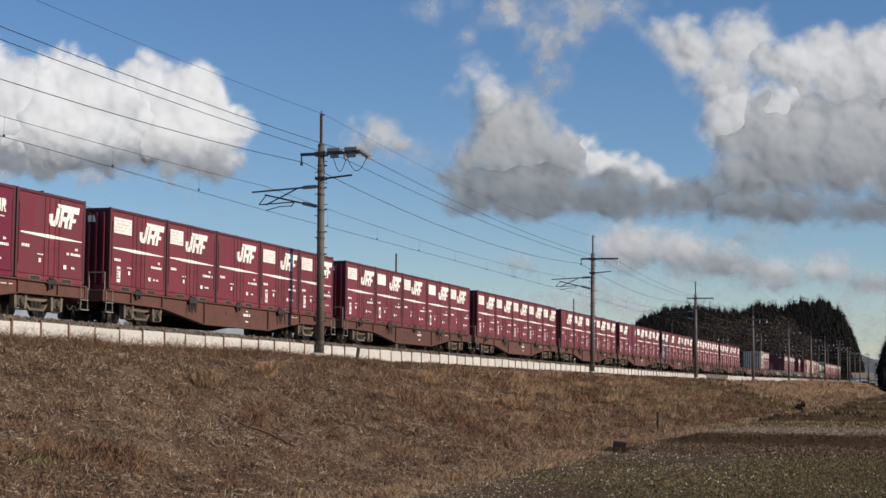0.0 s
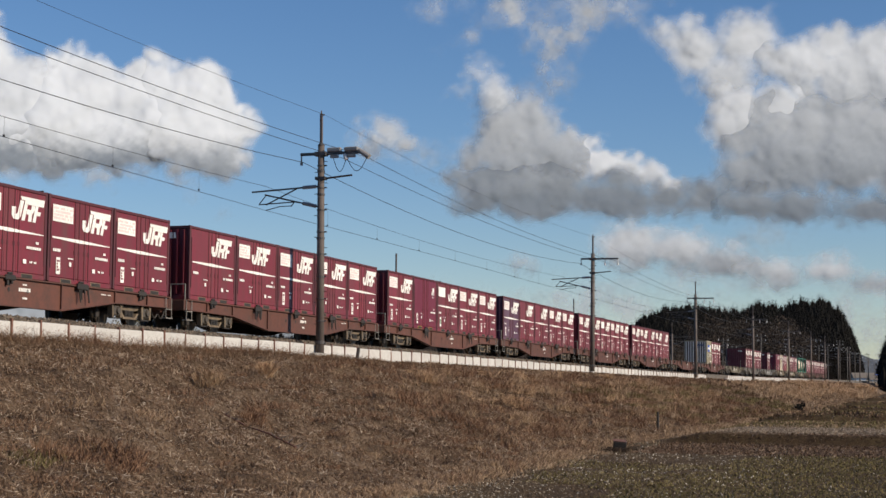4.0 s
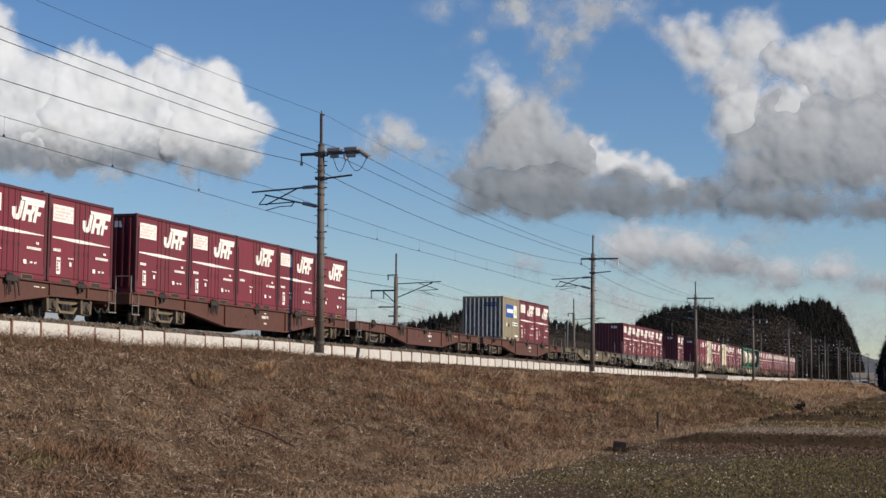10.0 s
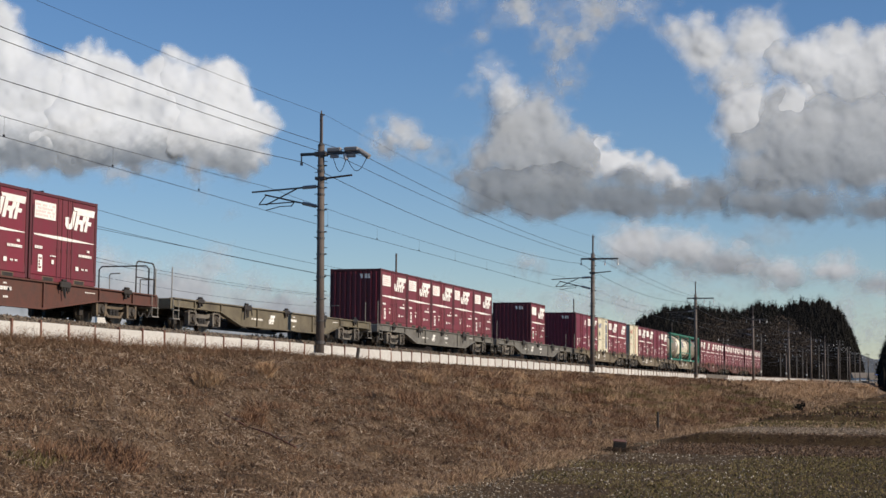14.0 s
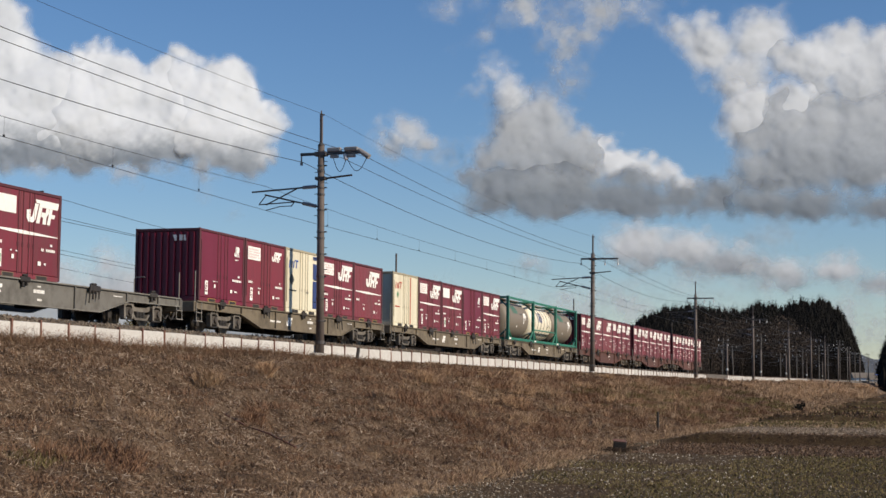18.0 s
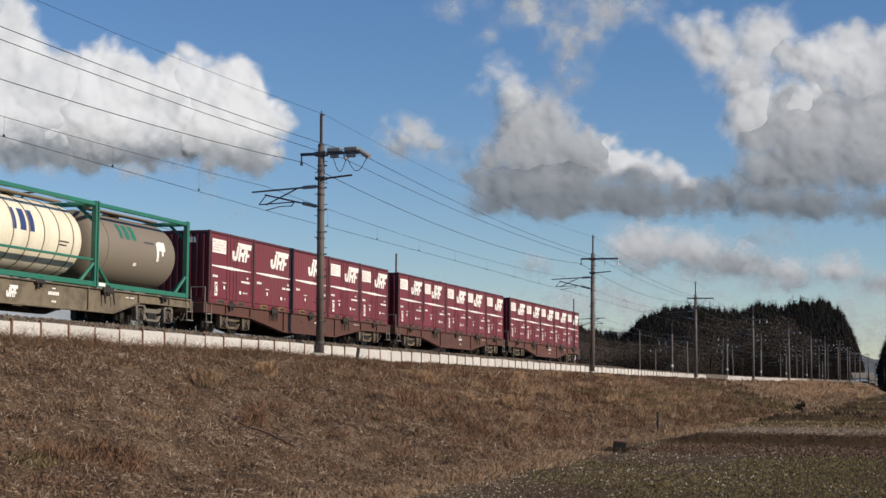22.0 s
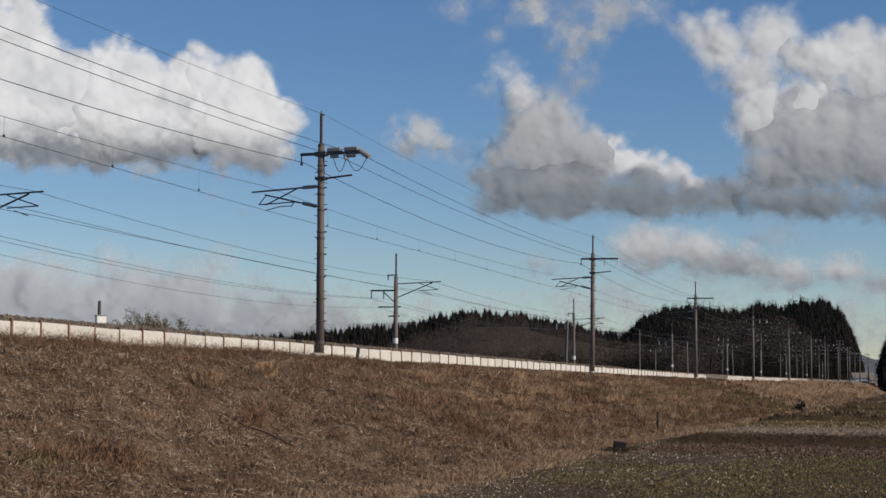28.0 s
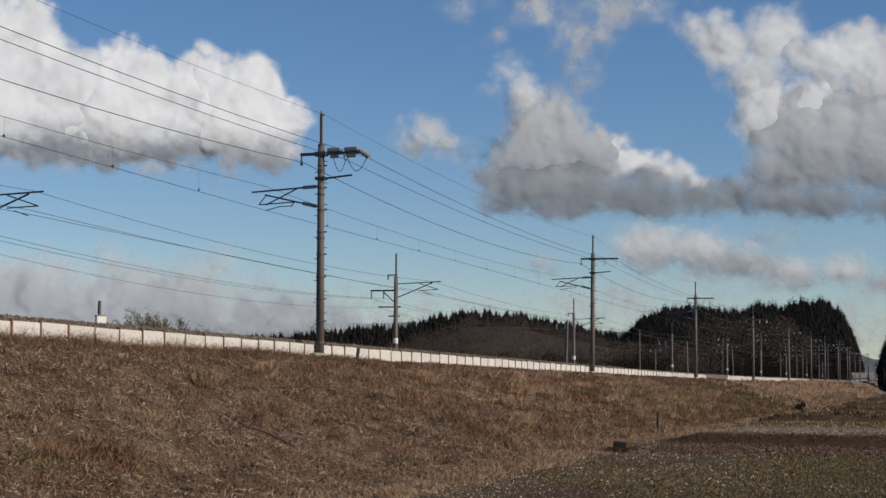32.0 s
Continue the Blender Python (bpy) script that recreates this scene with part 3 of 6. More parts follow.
dd = np.stack([dirs[None, :, 0] * ca - dirs[None, :, 1] * sa, dirs[None, :, 0] * sa + dirs[None, :, 1] * ca, np.repeat(dirs[None, :, 2], n, 0) - 0.2], -1)
v = (c[:, None] + dd * jit * r[:, None, None]).reshape(-1, 3)
k = np.arange(n)[:, None] * 4
tri = np.concatenate([k + np.array([0, 1, 3]), k + np.array([1, 2, 3]), k + np.array([2, 0, 3])], 1).reshape(-1, 3)
clods = new("soil_clods", raw_mesh("soil_clods", v, tri))
clods.data.materials.append(CLOD)
tagged(clods, "pale clods and straw bits scattered on the field", "soil", kind="stuff")
n = 300000
fx = 24 + 190 * rng.rand(n) ** 1.8
fy = fx * (-0.22 + 0.5 * rng.rand(n))
keep = (fy < TOE_Y + 0.5) & ((fx < 61) | (fx > 88)) & (fbm(fx * 0.12, fy * 0.12, 77, 4) > 0.36 + 1.5 * np.clip(fy / fx - 0.07, 0, 1))
fx, fy = fx[keep], fy[keep]
blades("field_weeds", fx, fy, ground_z(fx, fy), (0.03 + 0.06 * rng.rand(len(fx))) * (1 + fx / 90), 0.012 + 0.0004 * fx, 0.5 + 0.8 * rng.rand(len(fx)), WEED, "low green weeds and stubble on the field", "weeds", 78)
sx_ = 60 + 13.4 * rng.rand(70000)
sy_ = TOE_Y - 0.3 - 44 * rng.rand(70000)
straws("strip_stubble", sx_, sy_, ground_z(sx_, sy_), 0.06 + 0.12 * rng.rand(70000), np.full(70000, 0.035), 0.9, STRAW, "brown stubble on the bare soil strip", "stubble", 83, 0.0)
fx_ = 76 + 210 * rng.rand(60000) ** 1.5
fy_ = fx_ * (-0.24 + 0.45 * rng.rand(60000))
ok_ = (fy_ < TOE_Y + 0.8 + np.clip((fx_ - 170) * 0.012, 0, 5)) & (fbm(fx_ * 0.25, fy_ * 0.02, 87, 3) > 0.47)
fx_, fy_ = fx_[ok_], fy_[ok_]
blades("field_stubble", fx_, fy_, ground_z(fx_, fy_), 0.08 + 0.14 * rng.rand(len(fx_)), 0.02 + 0.0004 * fx_, 0.5 + 0.8 * rng.rand(len(fx_)), TAN, "pale straw stubble in bands across the far fields", "stubble", 85)
lx = 73.0 + 20 * rng.rand(60000) ** 1.2
ly = TOE_Y - 50 * rng.rand(60000)
blades("tan_lip_grass", lx, ly, ground_z(lx, ly), 0.05 + 0.08 * rng.rand(60000), np.full(60000, 0.045), 0.6 + 1.2 * rng.rand(60000), PALE, "short tan grass on the lip of the field terrace", "grass", 81)
bxs = np.concatenate([b[0] + 1.8 * (rng.rand(2600) - 0.5) * b[2] for b in BANKS])
bys = np.concatenate([TOE_Y - (30 + b[0] * 0.35) * rng.rand(2600) for b in BANKS])
blades("bank_grass", bxs, bys, ground_z(bxs, bys), 0.12 + 0.2 * rng.rand(len(bxs)), 0.03 + 0.0006 * bxs, 0.4 + 0.8 * rng.rand(len(bxs)), DRY, "dry grass on the low paddy banks", "grass", 79)


# ---- hills and woods ----
def conifers(name, x, y, z, h, material, label, seed, per=56):
    """Conifers as pointed heaps of small needle sprays round a slim core."""
    rng = np.random.RandomState(seed)
    n, sides = len(x), 5
    a = np.arange(sides) / sides * 2 * np.pi + rng.rand(n, 1) * 6.28
    rr = h[:, None] * 0.25 * (0.7 + 0.6 * rng.rand(n, sides))
    core = np.concatenate([np.stack([x[:, None] + rr * np.cos(a), y[:, None] + rr * np.sin(a), z[:, None] + 0 * a], -1), np.stack([x, y, z + h * 0.80], -1)[:, None]], 1)
    k = np.arange(n)[:, None] * (sides + 1)
    f = np.concatenate([k + np.array([[i, (i + 1) % sides, sides]]) for i in range(sides)], 1).reshape(-1, 3)
    q = np.repeat(np.arange(n), per)
    t = 0.08 + 0.88 * rng.rand(len(q)) ** 1.15
    b = rng.rand(len(q)) * 6.28
    rad = h[q] * (0.28 * (1 - t) ** 0.8 + 0.008) * (0.75 + 0.4 * rng.rand(len(q)))
    c = np.stack([x[q] + rad * np.cos(b), y[q] + rad * np.sin(b), z[q] + h[q] * t], -1)
    spray = c[:, None] + rng.normal(size=(len(q), 3, 3)) * (h[q] * (0.040 - 0.022 * t))[:, None, None] * np.array([1, 1, 0.8])
    vs = np.concatenate([core.reshape(-1, 3), spray.reshape(-1, 3)])
    fs = np.concatenate([f, n * (sides + 1) + np.arange(len(q) * 3).reshape(-1, 3)])
    ob = new(name, raw_mesh(name, vs, fs))
    ob.data.materials.append(material)
    return tagged(ob, label, "woods", kind="stuff")


def bare_crowns(name, x, y, z, h, material, label, seed):
    """Leafless crowns as loose clouds of twig tufts."""
    rng = np.random.RandomState(seed)
    per = 200
    k = np.repeat(np.arange(len(x)), per)
    d = rng.normal(size=(len(k), 3))
    d /= np.linalg.norm(d, axis=1)[:, None]
    q = rng.rand(len(k))[:, None] ** 0.45
    c = np.stack([x[k], y[k], z[k] + h[k] * 0.55], -1) + d * q * (h[k] * 0.5)[:, None] * np.array([0.95, 0.95, 1.0])
    t = rng.normal(size=(len(k), 3, 3)) * (h[k] * 0.015)[:, None, None]
    ob = new(name, raw_mesh(name, (c[:, None] + t).reshape(-1, 3), np.arange(len(k) * 3).reshape(-1, 3)))
    ob.data.materials.append(material)
    return tagged(ob, label, "woods", kind="stuff")


def wooded_hill(name, az, top, near, far, count, tree, material, label, seed):
    """A wooded hill seen under the given angles (degrees from the line) with treetops at the given slopes; trees stand from its foot to its ridge."""
    rng = np.random.RandomState(seed)
    a = az[0] + (az[-1] - az[0]) * rng.rand(count)
    t = rng.rand(count) ** 0.8
    d = near + (far - near) * t
    h = tree * (0.65 + 0.7 * rng.rand(count))
    ridge = np.maximum(np.interp(a, az, top) * far + 2.6 - tree * 0.95, 0)
    z = ridge * t
    ok = np.interp(a, az, top) * d + 2.6 > 0.35 * tree
    h = np.minimum(h, np.interp(a, az, top) * d + 2.6 - z + tree * (0.30 + 0.3 * (rng.rand(count) - 0.3)))
    ok &= h > 2
    ra = np.radians(a)
    x, y = d * np.cos(ra), d * np.sin(ra)
    (conifers if material is CONIFER else bare_crowns)(name, x[ok], y[ok], z[ok] - 0.5, h[ok], material, label, seed + 1)
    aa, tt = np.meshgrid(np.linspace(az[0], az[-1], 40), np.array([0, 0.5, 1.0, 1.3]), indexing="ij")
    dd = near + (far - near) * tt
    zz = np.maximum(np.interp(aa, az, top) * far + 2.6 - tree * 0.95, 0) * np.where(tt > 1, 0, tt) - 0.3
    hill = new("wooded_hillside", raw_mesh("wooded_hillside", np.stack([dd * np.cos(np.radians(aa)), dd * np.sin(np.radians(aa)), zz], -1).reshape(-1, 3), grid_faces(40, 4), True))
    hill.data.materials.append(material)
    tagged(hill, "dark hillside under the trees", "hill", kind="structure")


wooded_hill("conifer_wood", [2.65, 2.9, 3.3, 3.9, 4.8, 5.3, 6.0, 6.5, 7.3, 8.3, 9.2, 10.0, 10.6, 11.2], [0.016, 0.034, 0.047, 0.0525, 0.0515, 0.048, 0.0515, 0.046, 0.047, 0.049, 0.048, 0.042, 0.033, 0.022], 840, 1100, 6500, 10.5, CONIFER, "dark conifer wood on a low hill", 101)
wooded_hill("far_conifer_wood", [10.0, 11.2, 12.5, 13.5, 14.8, 16.0, 17.0, 17.6, 18.6, 20.0, 21.0, 23.0, 25.5], [0.026, 0.033, 0.038, 0.042, 0.046, 0.0465, 0.0455, 0.041, 0.037, 0.036, 0.033, 0.030, 0.026], 930, 1120, 4600, 8.5, CONIFER, "distant conifer wood along the ridge", 103)
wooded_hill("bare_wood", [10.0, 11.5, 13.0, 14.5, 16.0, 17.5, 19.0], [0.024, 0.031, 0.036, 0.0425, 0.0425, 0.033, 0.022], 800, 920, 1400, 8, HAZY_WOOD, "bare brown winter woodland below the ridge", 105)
wooded_hill("bare_wood", [2.8, 3.4, 4.2, 5.0, 5.6], [0.016, 0.026, 0.028, 0.024, 0.014], 770, 830, 420, 10, UNDERWOOD, "bare dark winter trees before the conifer hill", 117)
wooded_hill("bare_wood", [4.9, 6.5, 8.0, 9.5, 10.4], [0.024, 0.024, 0.028, 0.026, 0.016], 440, 498, 1000, 7, UNDERWOOD, "bare brown winter trees before the conifer hill", 115)
wooded_hill("near_conifer_wood", [0.3, 0.7, 1.1, 1.6, 1.9], [0.040, 0.040, 0.040, 0.036, 0.022], 520, 600, 500, 7.5, CONIFER, "dark conifers at the edge of the valley", 107)
wooded_hill("low_wood", [4.9, 5.2, 6.0, 8.0, 10.0, 12.0, 15.0, 18.0, 22.0, 27.0], [0.012, 0.014, 0.018, 0.018, 0.020, 0.019, 0.018, 0.017, 0.015, 0.013], 420, 480, 1000, 7, BARE, "low dark scrub at the foot of the hills", 109)

ring = np.radians(np.concatenate([np.arange(0, 30, 0.2), np.arange(30, 361, 1.5)]))
ridge_h = 70 + 130 * fbm(np.cos(ring) * 3 + 5, np.sin(ring) * 3 + 5, 111, 5)
ridge_h = np.where((ring < radians(5.0)) | (ring > radians(358)), 52 + 55 * fbm(ring * 60, ring * 0 + 2, 113, 4), ridge_h)
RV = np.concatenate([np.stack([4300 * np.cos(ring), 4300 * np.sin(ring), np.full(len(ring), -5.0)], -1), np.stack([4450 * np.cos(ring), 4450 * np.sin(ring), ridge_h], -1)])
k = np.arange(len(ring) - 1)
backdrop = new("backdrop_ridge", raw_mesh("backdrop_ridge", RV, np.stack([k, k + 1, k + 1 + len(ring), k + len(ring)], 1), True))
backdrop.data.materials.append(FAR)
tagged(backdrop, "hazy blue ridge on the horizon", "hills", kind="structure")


def leaf_cloud(centres, radii, count, size, seed, flat=1.0):
    """Many small triangles about the given clumps."""
    rng = np.random.RandomState(seed)
    k = rng.randint(0, len(centres), count)
    d = rng.normal(size=(count, 3))
    d /= np.linalg.norm(d, axis=1)[:, None]
    p = np.asarray(centres)[k] + d * (np.asarray(radii)[k] * rng.rand(count) ** 0.4)[:, None] * np.array([1, 1, flat])
    q = rng.normal(size=(count, 3, 3)) * size
    v = (p[:, None] + q).reshape(-1, 3)
    return raw_mesh("leaves", v, np.arange(count * 3).reshape(-1, 3))


def bare_tree(at, height, width, seed, material=None, label="bare brown winter tree at the field edge"):
    rng = random.Random(seed)
    tree = thing("tree", label, "tree", "trees along the line", at=at)
    trunk = Shape()
    trunk.tube((0, 0, -0.3), (0.05 * height * rng.uniform(-1, 1), 0, height * 0.5), height * 0.014, height * 0.008, 8)
    tips = []
    for k in range(14):
        a, s = k * 2.4 + rng.uniform(-0.3, 0.3), 0.25 + 0.035 * k
        b = Vector((0, 0, height * s))
        reach = width * rng.uniform(0.3, 0.5)
        e = Vector((math.cos(a) * reach, math.sin(a) * reach, height * min(0.98, s + rng.uniform(0.2, 0.45))))
        trunk.tube(b, e, height * 0.004, height * 0.001, 5)
        tips.append(e * 0.9)
        for j in range(3):
            m = b.lerp(e, rng.uniform(0.4, 0.9))
            f = m + Vector((rng.uniform(-1, 1), rng.uniform(-1, 1), rng.uniform(0.2, 1))) * width * 0.16
            trunk.tube(m, f, height * 0.0018, height * 0.0008, 4)
            tips.append(f)
    part("trunk", trunk, BARE, tree, "dark bare trunk and limbs")
    crown = leaf_cloud([tuple(p) for p in tips], [width * 0.17] * len(tips), 5200, width * 0.009, seed)
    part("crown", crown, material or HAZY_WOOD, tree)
    return tree


for tx, ty, th, tw, sd in ((330, 44.5, 16, 11, 1), (352, 41.0, 17, 10, 2), (385, 36.0, 18, 14, 3), (300, 47.0, 9, 9, 4), (415, 33.5, 14, 10, 5), (280, 41.0, 7, 6, 6), (430, 60.0, 12, 12, 7), (450, 80.0, 12, 14, 8)):
    bare_tree(pose(tx, ty, 0.0), th, tw, sd)

bush = thing("bush", "small dark evergreen bush at the slope foot", "bush", at=pose(150.0, 12.3, 0.15))
part("twigs", Shape().tube((0, 0, -0.4), (0.1, 0, 0.7), 0.04, 0.02, 6).tube((0.05, 0, 0.2), (0.9, -0.3, 0.9), 0.03, 0.01, 5).tube((0, 0, 0.1), (-0.7, 0.2, 0.8), 0.03, 0.01, 5), BARE, bush)
part("leaves", leaf_cloud([(0.1, 0, 0.4), (0.8, -0.2, 0.45), (-0.6, 0.1, 0.4), (0.2, 0.1, 0.2), (1.2, -0.3, 0.55)], [0.3, 0.25, 0.28, 0.35, 0.18], 700, 0.05, 93), CONIFER, bush)

# bamboo scrub that shows over the ballast on the far side
for k, (sx, hh, sd) in enumerate(((68.6, 1.15, 1), (69.8, 1.5, 2), (71.0, 1.2, 3), (72.4, 1.35, 4), (74.0, 0.95, 5), (75.8, 1.0, 6), (77.8, 0.75, 7), (80.0, 0.7, 8), (82.5, 0.55, 9), (85.5, 0.5, 10))):
    shrub = thing("bamboo_shrub", "straggly olive bamboo scrub behind the track", "shrub", "bamboo scrub", at=pose(sx, 36.5, 3.3))
    rr = random.Random(sd)
    stems, tips = Shape(), []
    for j in range(54):
        bx, ty2 = rr.uniform(-1.1, 1.1), rr.uniform(-0.6, 0.6)
        top = hh * rr.uniform(0.45, 1.35) + 0.3
        e = (bx + rr.uniform(-0.45, 0.45), ty2, top)
        stems.tube((bx, ty2, -2.2), e, 0.014, 0.005, 4)
        f_ = (e[0] + rr.uniform(-0.3, 0.3), ty2, top + rr.uniform(0.0, 0.25))
        stems.tube(e, f_, 0.006, 0.003, 4)
        tips += [f_, e, (bx * 0.4 + e[0] * 0.6, e[1], e[2] * 0.6), (bx, e[1], e[2] * 0.25)]
    part("stems", stems, BRUSH, shrub)
    part("leaves", leaf_cloud(tips, [0.15] * len(tips), 4600, 0.030, sd + 40, 2.2), BAMBOO, shrub)


# ---- clouds: drifting banks, built as lit relief with ragged, thin edges ----
def cloud_material(name, thin, thick):
    m = bpy.data.materials.new(name)
    m.use_nodes = True
    t = m.node_tree
    n, ln = t.nodes, t.links
    n.remove(n["Principled BSDF"])
    at = n.new("ShaderNodeAttribute")
    at.attribute_name = "thickness"
    shade_attr = n.new("ShaderNodeAttribute")
    shade_attr.attribute_name = "base_shade"
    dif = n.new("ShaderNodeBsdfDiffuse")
    # Albedo runs from white to grey: the cloud's self-shading painted as colour.
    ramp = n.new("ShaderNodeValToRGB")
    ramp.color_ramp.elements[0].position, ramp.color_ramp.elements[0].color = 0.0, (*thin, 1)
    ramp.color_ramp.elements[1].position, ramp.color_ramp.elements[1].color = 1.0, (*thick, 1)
    ln.new(shade_attr.outputs["Fac"], ramp.inputs[0])
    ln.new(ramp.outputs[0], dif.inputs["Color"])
    tra = n.new("ShaderNodeBsdfTranslucent")
    ln.new(ramp.outputs[0], tra.inputs["Color"])
    body = n.new("ShaderNodeMixShader")
    body.inputs[0].default_value = 0.3
    ln.new(dif.outputs[0], body.inputs[1])
    ln.new(tra.outputs[0], body.inputs[2])
    clear = n.new("ShaderNodeBsdfTransparent")
    al = n.new("ShaderNodeMapRange")
    al.interpolation_type = "SMOOTHSTEP"
    al.inputs["From Min"].default_value, al.inputs["From Max"].default_value = 0.0, 0.85
    ln.new(at.outputs["Fac"], al.inputs["Value"])
    mix = n.new("ShaderNodeMixShader")
    ln.new(al.outputs[0], mix.inputs[0])
    ln.new(clear.outputs[0], mix.inputs[1])
    ln.new(body.outputs[0], mix.inputs[2])
    ln.new(mix.outputs[0], n["Material Output"].inputs[0])
    return m


# White of sunlit tops, then blue grey of the painted shade.
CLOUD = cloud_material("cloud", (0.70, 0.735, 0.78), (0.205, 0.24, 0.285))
DIST = 3000.0
RIGHT = FORWARD.cross(Vector((0, 0, 1))).normalized()
UP = RIGHT.cross(FORWARD)
moving_clouds = []


def cloud_bank(label, drift):
    bank = thing("cloud_bank", label, "cloud", "clouds")
    moving_clouds.append((bank, drift))
    return bank


def blurred(a, times):
    for _ in range(times):
        p = np.pad(a, 1, mode="edge")
        a = (p[:-2, 1:-1] + p[2:, 1:-1] + p[1:-1, :-2] + p[1:-1, 2:] + 4 * p[1:-1, 1:-1]) / 8
    return a


def billow(bank, cores, base, shade, seed, depth=0.0, soft=0.5, strength=1.1, rough=1.0, children=16, tilt=(0.75, 0.38)):
    """One heap of a cloud bank: round lumps on its cores (across, up, half width, half height, in hundredths of the
    sky's distance), cut off at a flat base; shade: the heights between which its painted grey shade fades, and the
    amount there."""
    rng = np.random.RandomState(seed)
    lumps = [(c[0], c[1], c[2], c[3]) for c in cores]
    for cu, cw, ru, rw in cores:
        for k in range(children):
            a, q = rng.rand() * 6.283, 0.62 + 0.36 * rng.rand()
            r = min(ru, rw) * (0.22 + 0.24 * rng.rand())
            u, w = cu + ru * q * math.cos(a), cw + rw * q * math.sin(a)
            if w - 0.6 * r > base:
                lumps.append((u, w, r * 1.1, r))
                for j in range(2):
                    b, r2 = rng.rand() * 6.283, r * (0.35 + 0.2 * rng.rand())
                    lumps.append((u + r * 0.9 * math.cos(b), w + r * 0.9 * math.sin(b), r2 * 1.1, r2))
    L = np.array(lumps)
    pad = 1.2 + soft
    u = np.arange((L[:, 0] - L[:, 2]).min() - pad, (L[:, 0] + L[:, 2]).max() + pad, 0.085)
    w = np.arange((L[:, 1] - L[:, 3]).min() - pad, (L[:, 1] + L[:, 3]).max() + pad, 0.085)
    Uu, Ww = np.meshgrid(u, w, indexing="ij")
    wx = Uu + rough * (1.1 * (fbm(Uu * 0.45 + 30, Ww * 0.5 + 10, seed, 5, 0.52) - 0.5) + 0.5 * (fbm(Uu * 1.7 + 3, Ww * 1.7 + 1, seed + 9, 4, 0.55) - 0.5))
    wy = Ww + rough * (1.1 * (fbm(Uu * 0.45 + 70, Ww * 0.5 + 50, seed + 20, 5, 0.52) - 0.5) + 0.5 * (fbm(Uu * 1.7 + 7, Ww * 1.7 + 5, seed + 29, 4, 0.55) - 0.5))
    cover, hgt = np.full(Uu.shape, -9.0), np.zeros(Uu.shape)
    for cu, cw, ru, rw in lumps:
        q2 = ((wx - cu) / ru) ** 2 + ((wy - cw) / rw) ** 2
        r = min(ru, rw)
        cover = np.maximum(cover, (1 - np.sqrt(q2)) * r)
        hgt = np.maximum(hgt, 0.75 * r ** 0.8 * np.clip(1.35 - q2, 0, 2))
    nz = fbm(Uu * 0.8 + 5, Ww * 0.9 + 8, seed + 40, 6, 0.55) - 0.5
    foot = np.clip((wy - base) / 1.5 + 0.5, 0, 1)
    thick = np.clip((blurred(cover, 4) + soft * (1.3 * nz + 0.45)) / (2.3 * soft), 0, 1) * foot * strength
    thick *= np.clip(1.0 + (1.6 * nz if strength < 1 else 0), 0.2, 1.3)
    swell = fbm(Uu * 0.55 + 15, Ww * 0.6 + 18, seed + 80, 3, 0.42) - 0.5
    hgt = blurred(hgt, 26) * 0.36 + 0.75 * swell - tilt[0] * Uu - tilt[1] * Ww
    # Grey shade painted into the low parts, fading with height, broken by noise.
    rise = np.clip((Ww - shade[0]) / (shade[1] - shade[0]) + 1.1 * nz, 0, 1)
    shade_amount = np.clip(shade[2] + (shade[3] - shade[2]) * rise * rise * (3 - 2 * rise) + 0.55 * blurred(nz, 6), 0, 1)
    s = DIST / 100
    away = 1 - (hgt - depth) / 100
    P = np.stack([Uu * s * away, Ww * s * away, (hgt - depth) * s], -1).reshape(-1, 3)
    faces = grid_faces(len(u), len(w))
    faces = faces[(cover.ravel()[faces] > -1.0 - soft).any(1)]
    used_, back = np.unique(faces, return_inverse=True)
    me = raw_mesh("billow", P[used_], back.reshape(-1, 4), True)
    for key, val in (("thickness", thick), ("base_shade", shade_amount)):
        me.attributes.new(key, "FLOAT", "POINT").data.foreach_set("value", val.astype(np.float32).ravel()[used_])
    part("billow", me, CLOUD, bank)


def sky_pose(du, dw):
    p = EYE + FORWARD * DIST + RIGHT * du * DIST / 100 + UP * dw * DIST / 100
    m = Matrix((RIGHT, UP, -FORWARD)).transposed().to_4x4()
    return Matrix.Translation(p) @ m


bank_ = cloud_bank("bright white cumulus with a grey flat base", (3.3, 0.5))
billow(bank_, [(-31.55, 9.09, 5.95, 4.6), (-26.3, 8.39, 5.25, 3.86), (-29.8, 12.59, 2.1, 2.57), (-27.7, 12.94, 1.47, 2.76)], 4.34, (5.21, 8.01, 1.05, 0.12), seed=201, depth=0.15, soft=0.5)
billow(bank_, [(-21.75, 8.21, 4.03, 3.5), (-17.9, 7.86, 3.68, 3.13), (-21.92, 11.19, 1.75, 1.4), (-23.15, 10.49, 1.4, 1.47), (-20.17, 10.49, 1.4, 1.29)], 4.27, (5.21, 7.66, 1.0, 0.06), seed=203, depth=0.0, soft=0.42)
billow(bank_, [(-16.32, 9.79, 1.47, 2.13), (-14.22, 7.86, 3.22, 3.13), (-12.47, 6.46, 1.75, 2.13), (-14.4, 9.79, 1.58, 1.47), (-16.85, 11.71, 0.49, 0.66)], 4.06, (4.97, 7.31, 0.85, 0.02), seed=205, depth=-0.15, soft=0.4)
# Grey sheets that paint shade along the flat base.
billow(bank_, [(-24.9, 4.89, 5.95, 0.81), (-19.3, 4.71, 4.9, 0.66)], -40, (3.69, 5.44, 0.75, 0.5), seed=207, depth=-0.35, soft=0.9, strength=0.75)
bank_ = cloud_bank("grey cumulus with a bright sunlit crest", (2.2, 0.1))
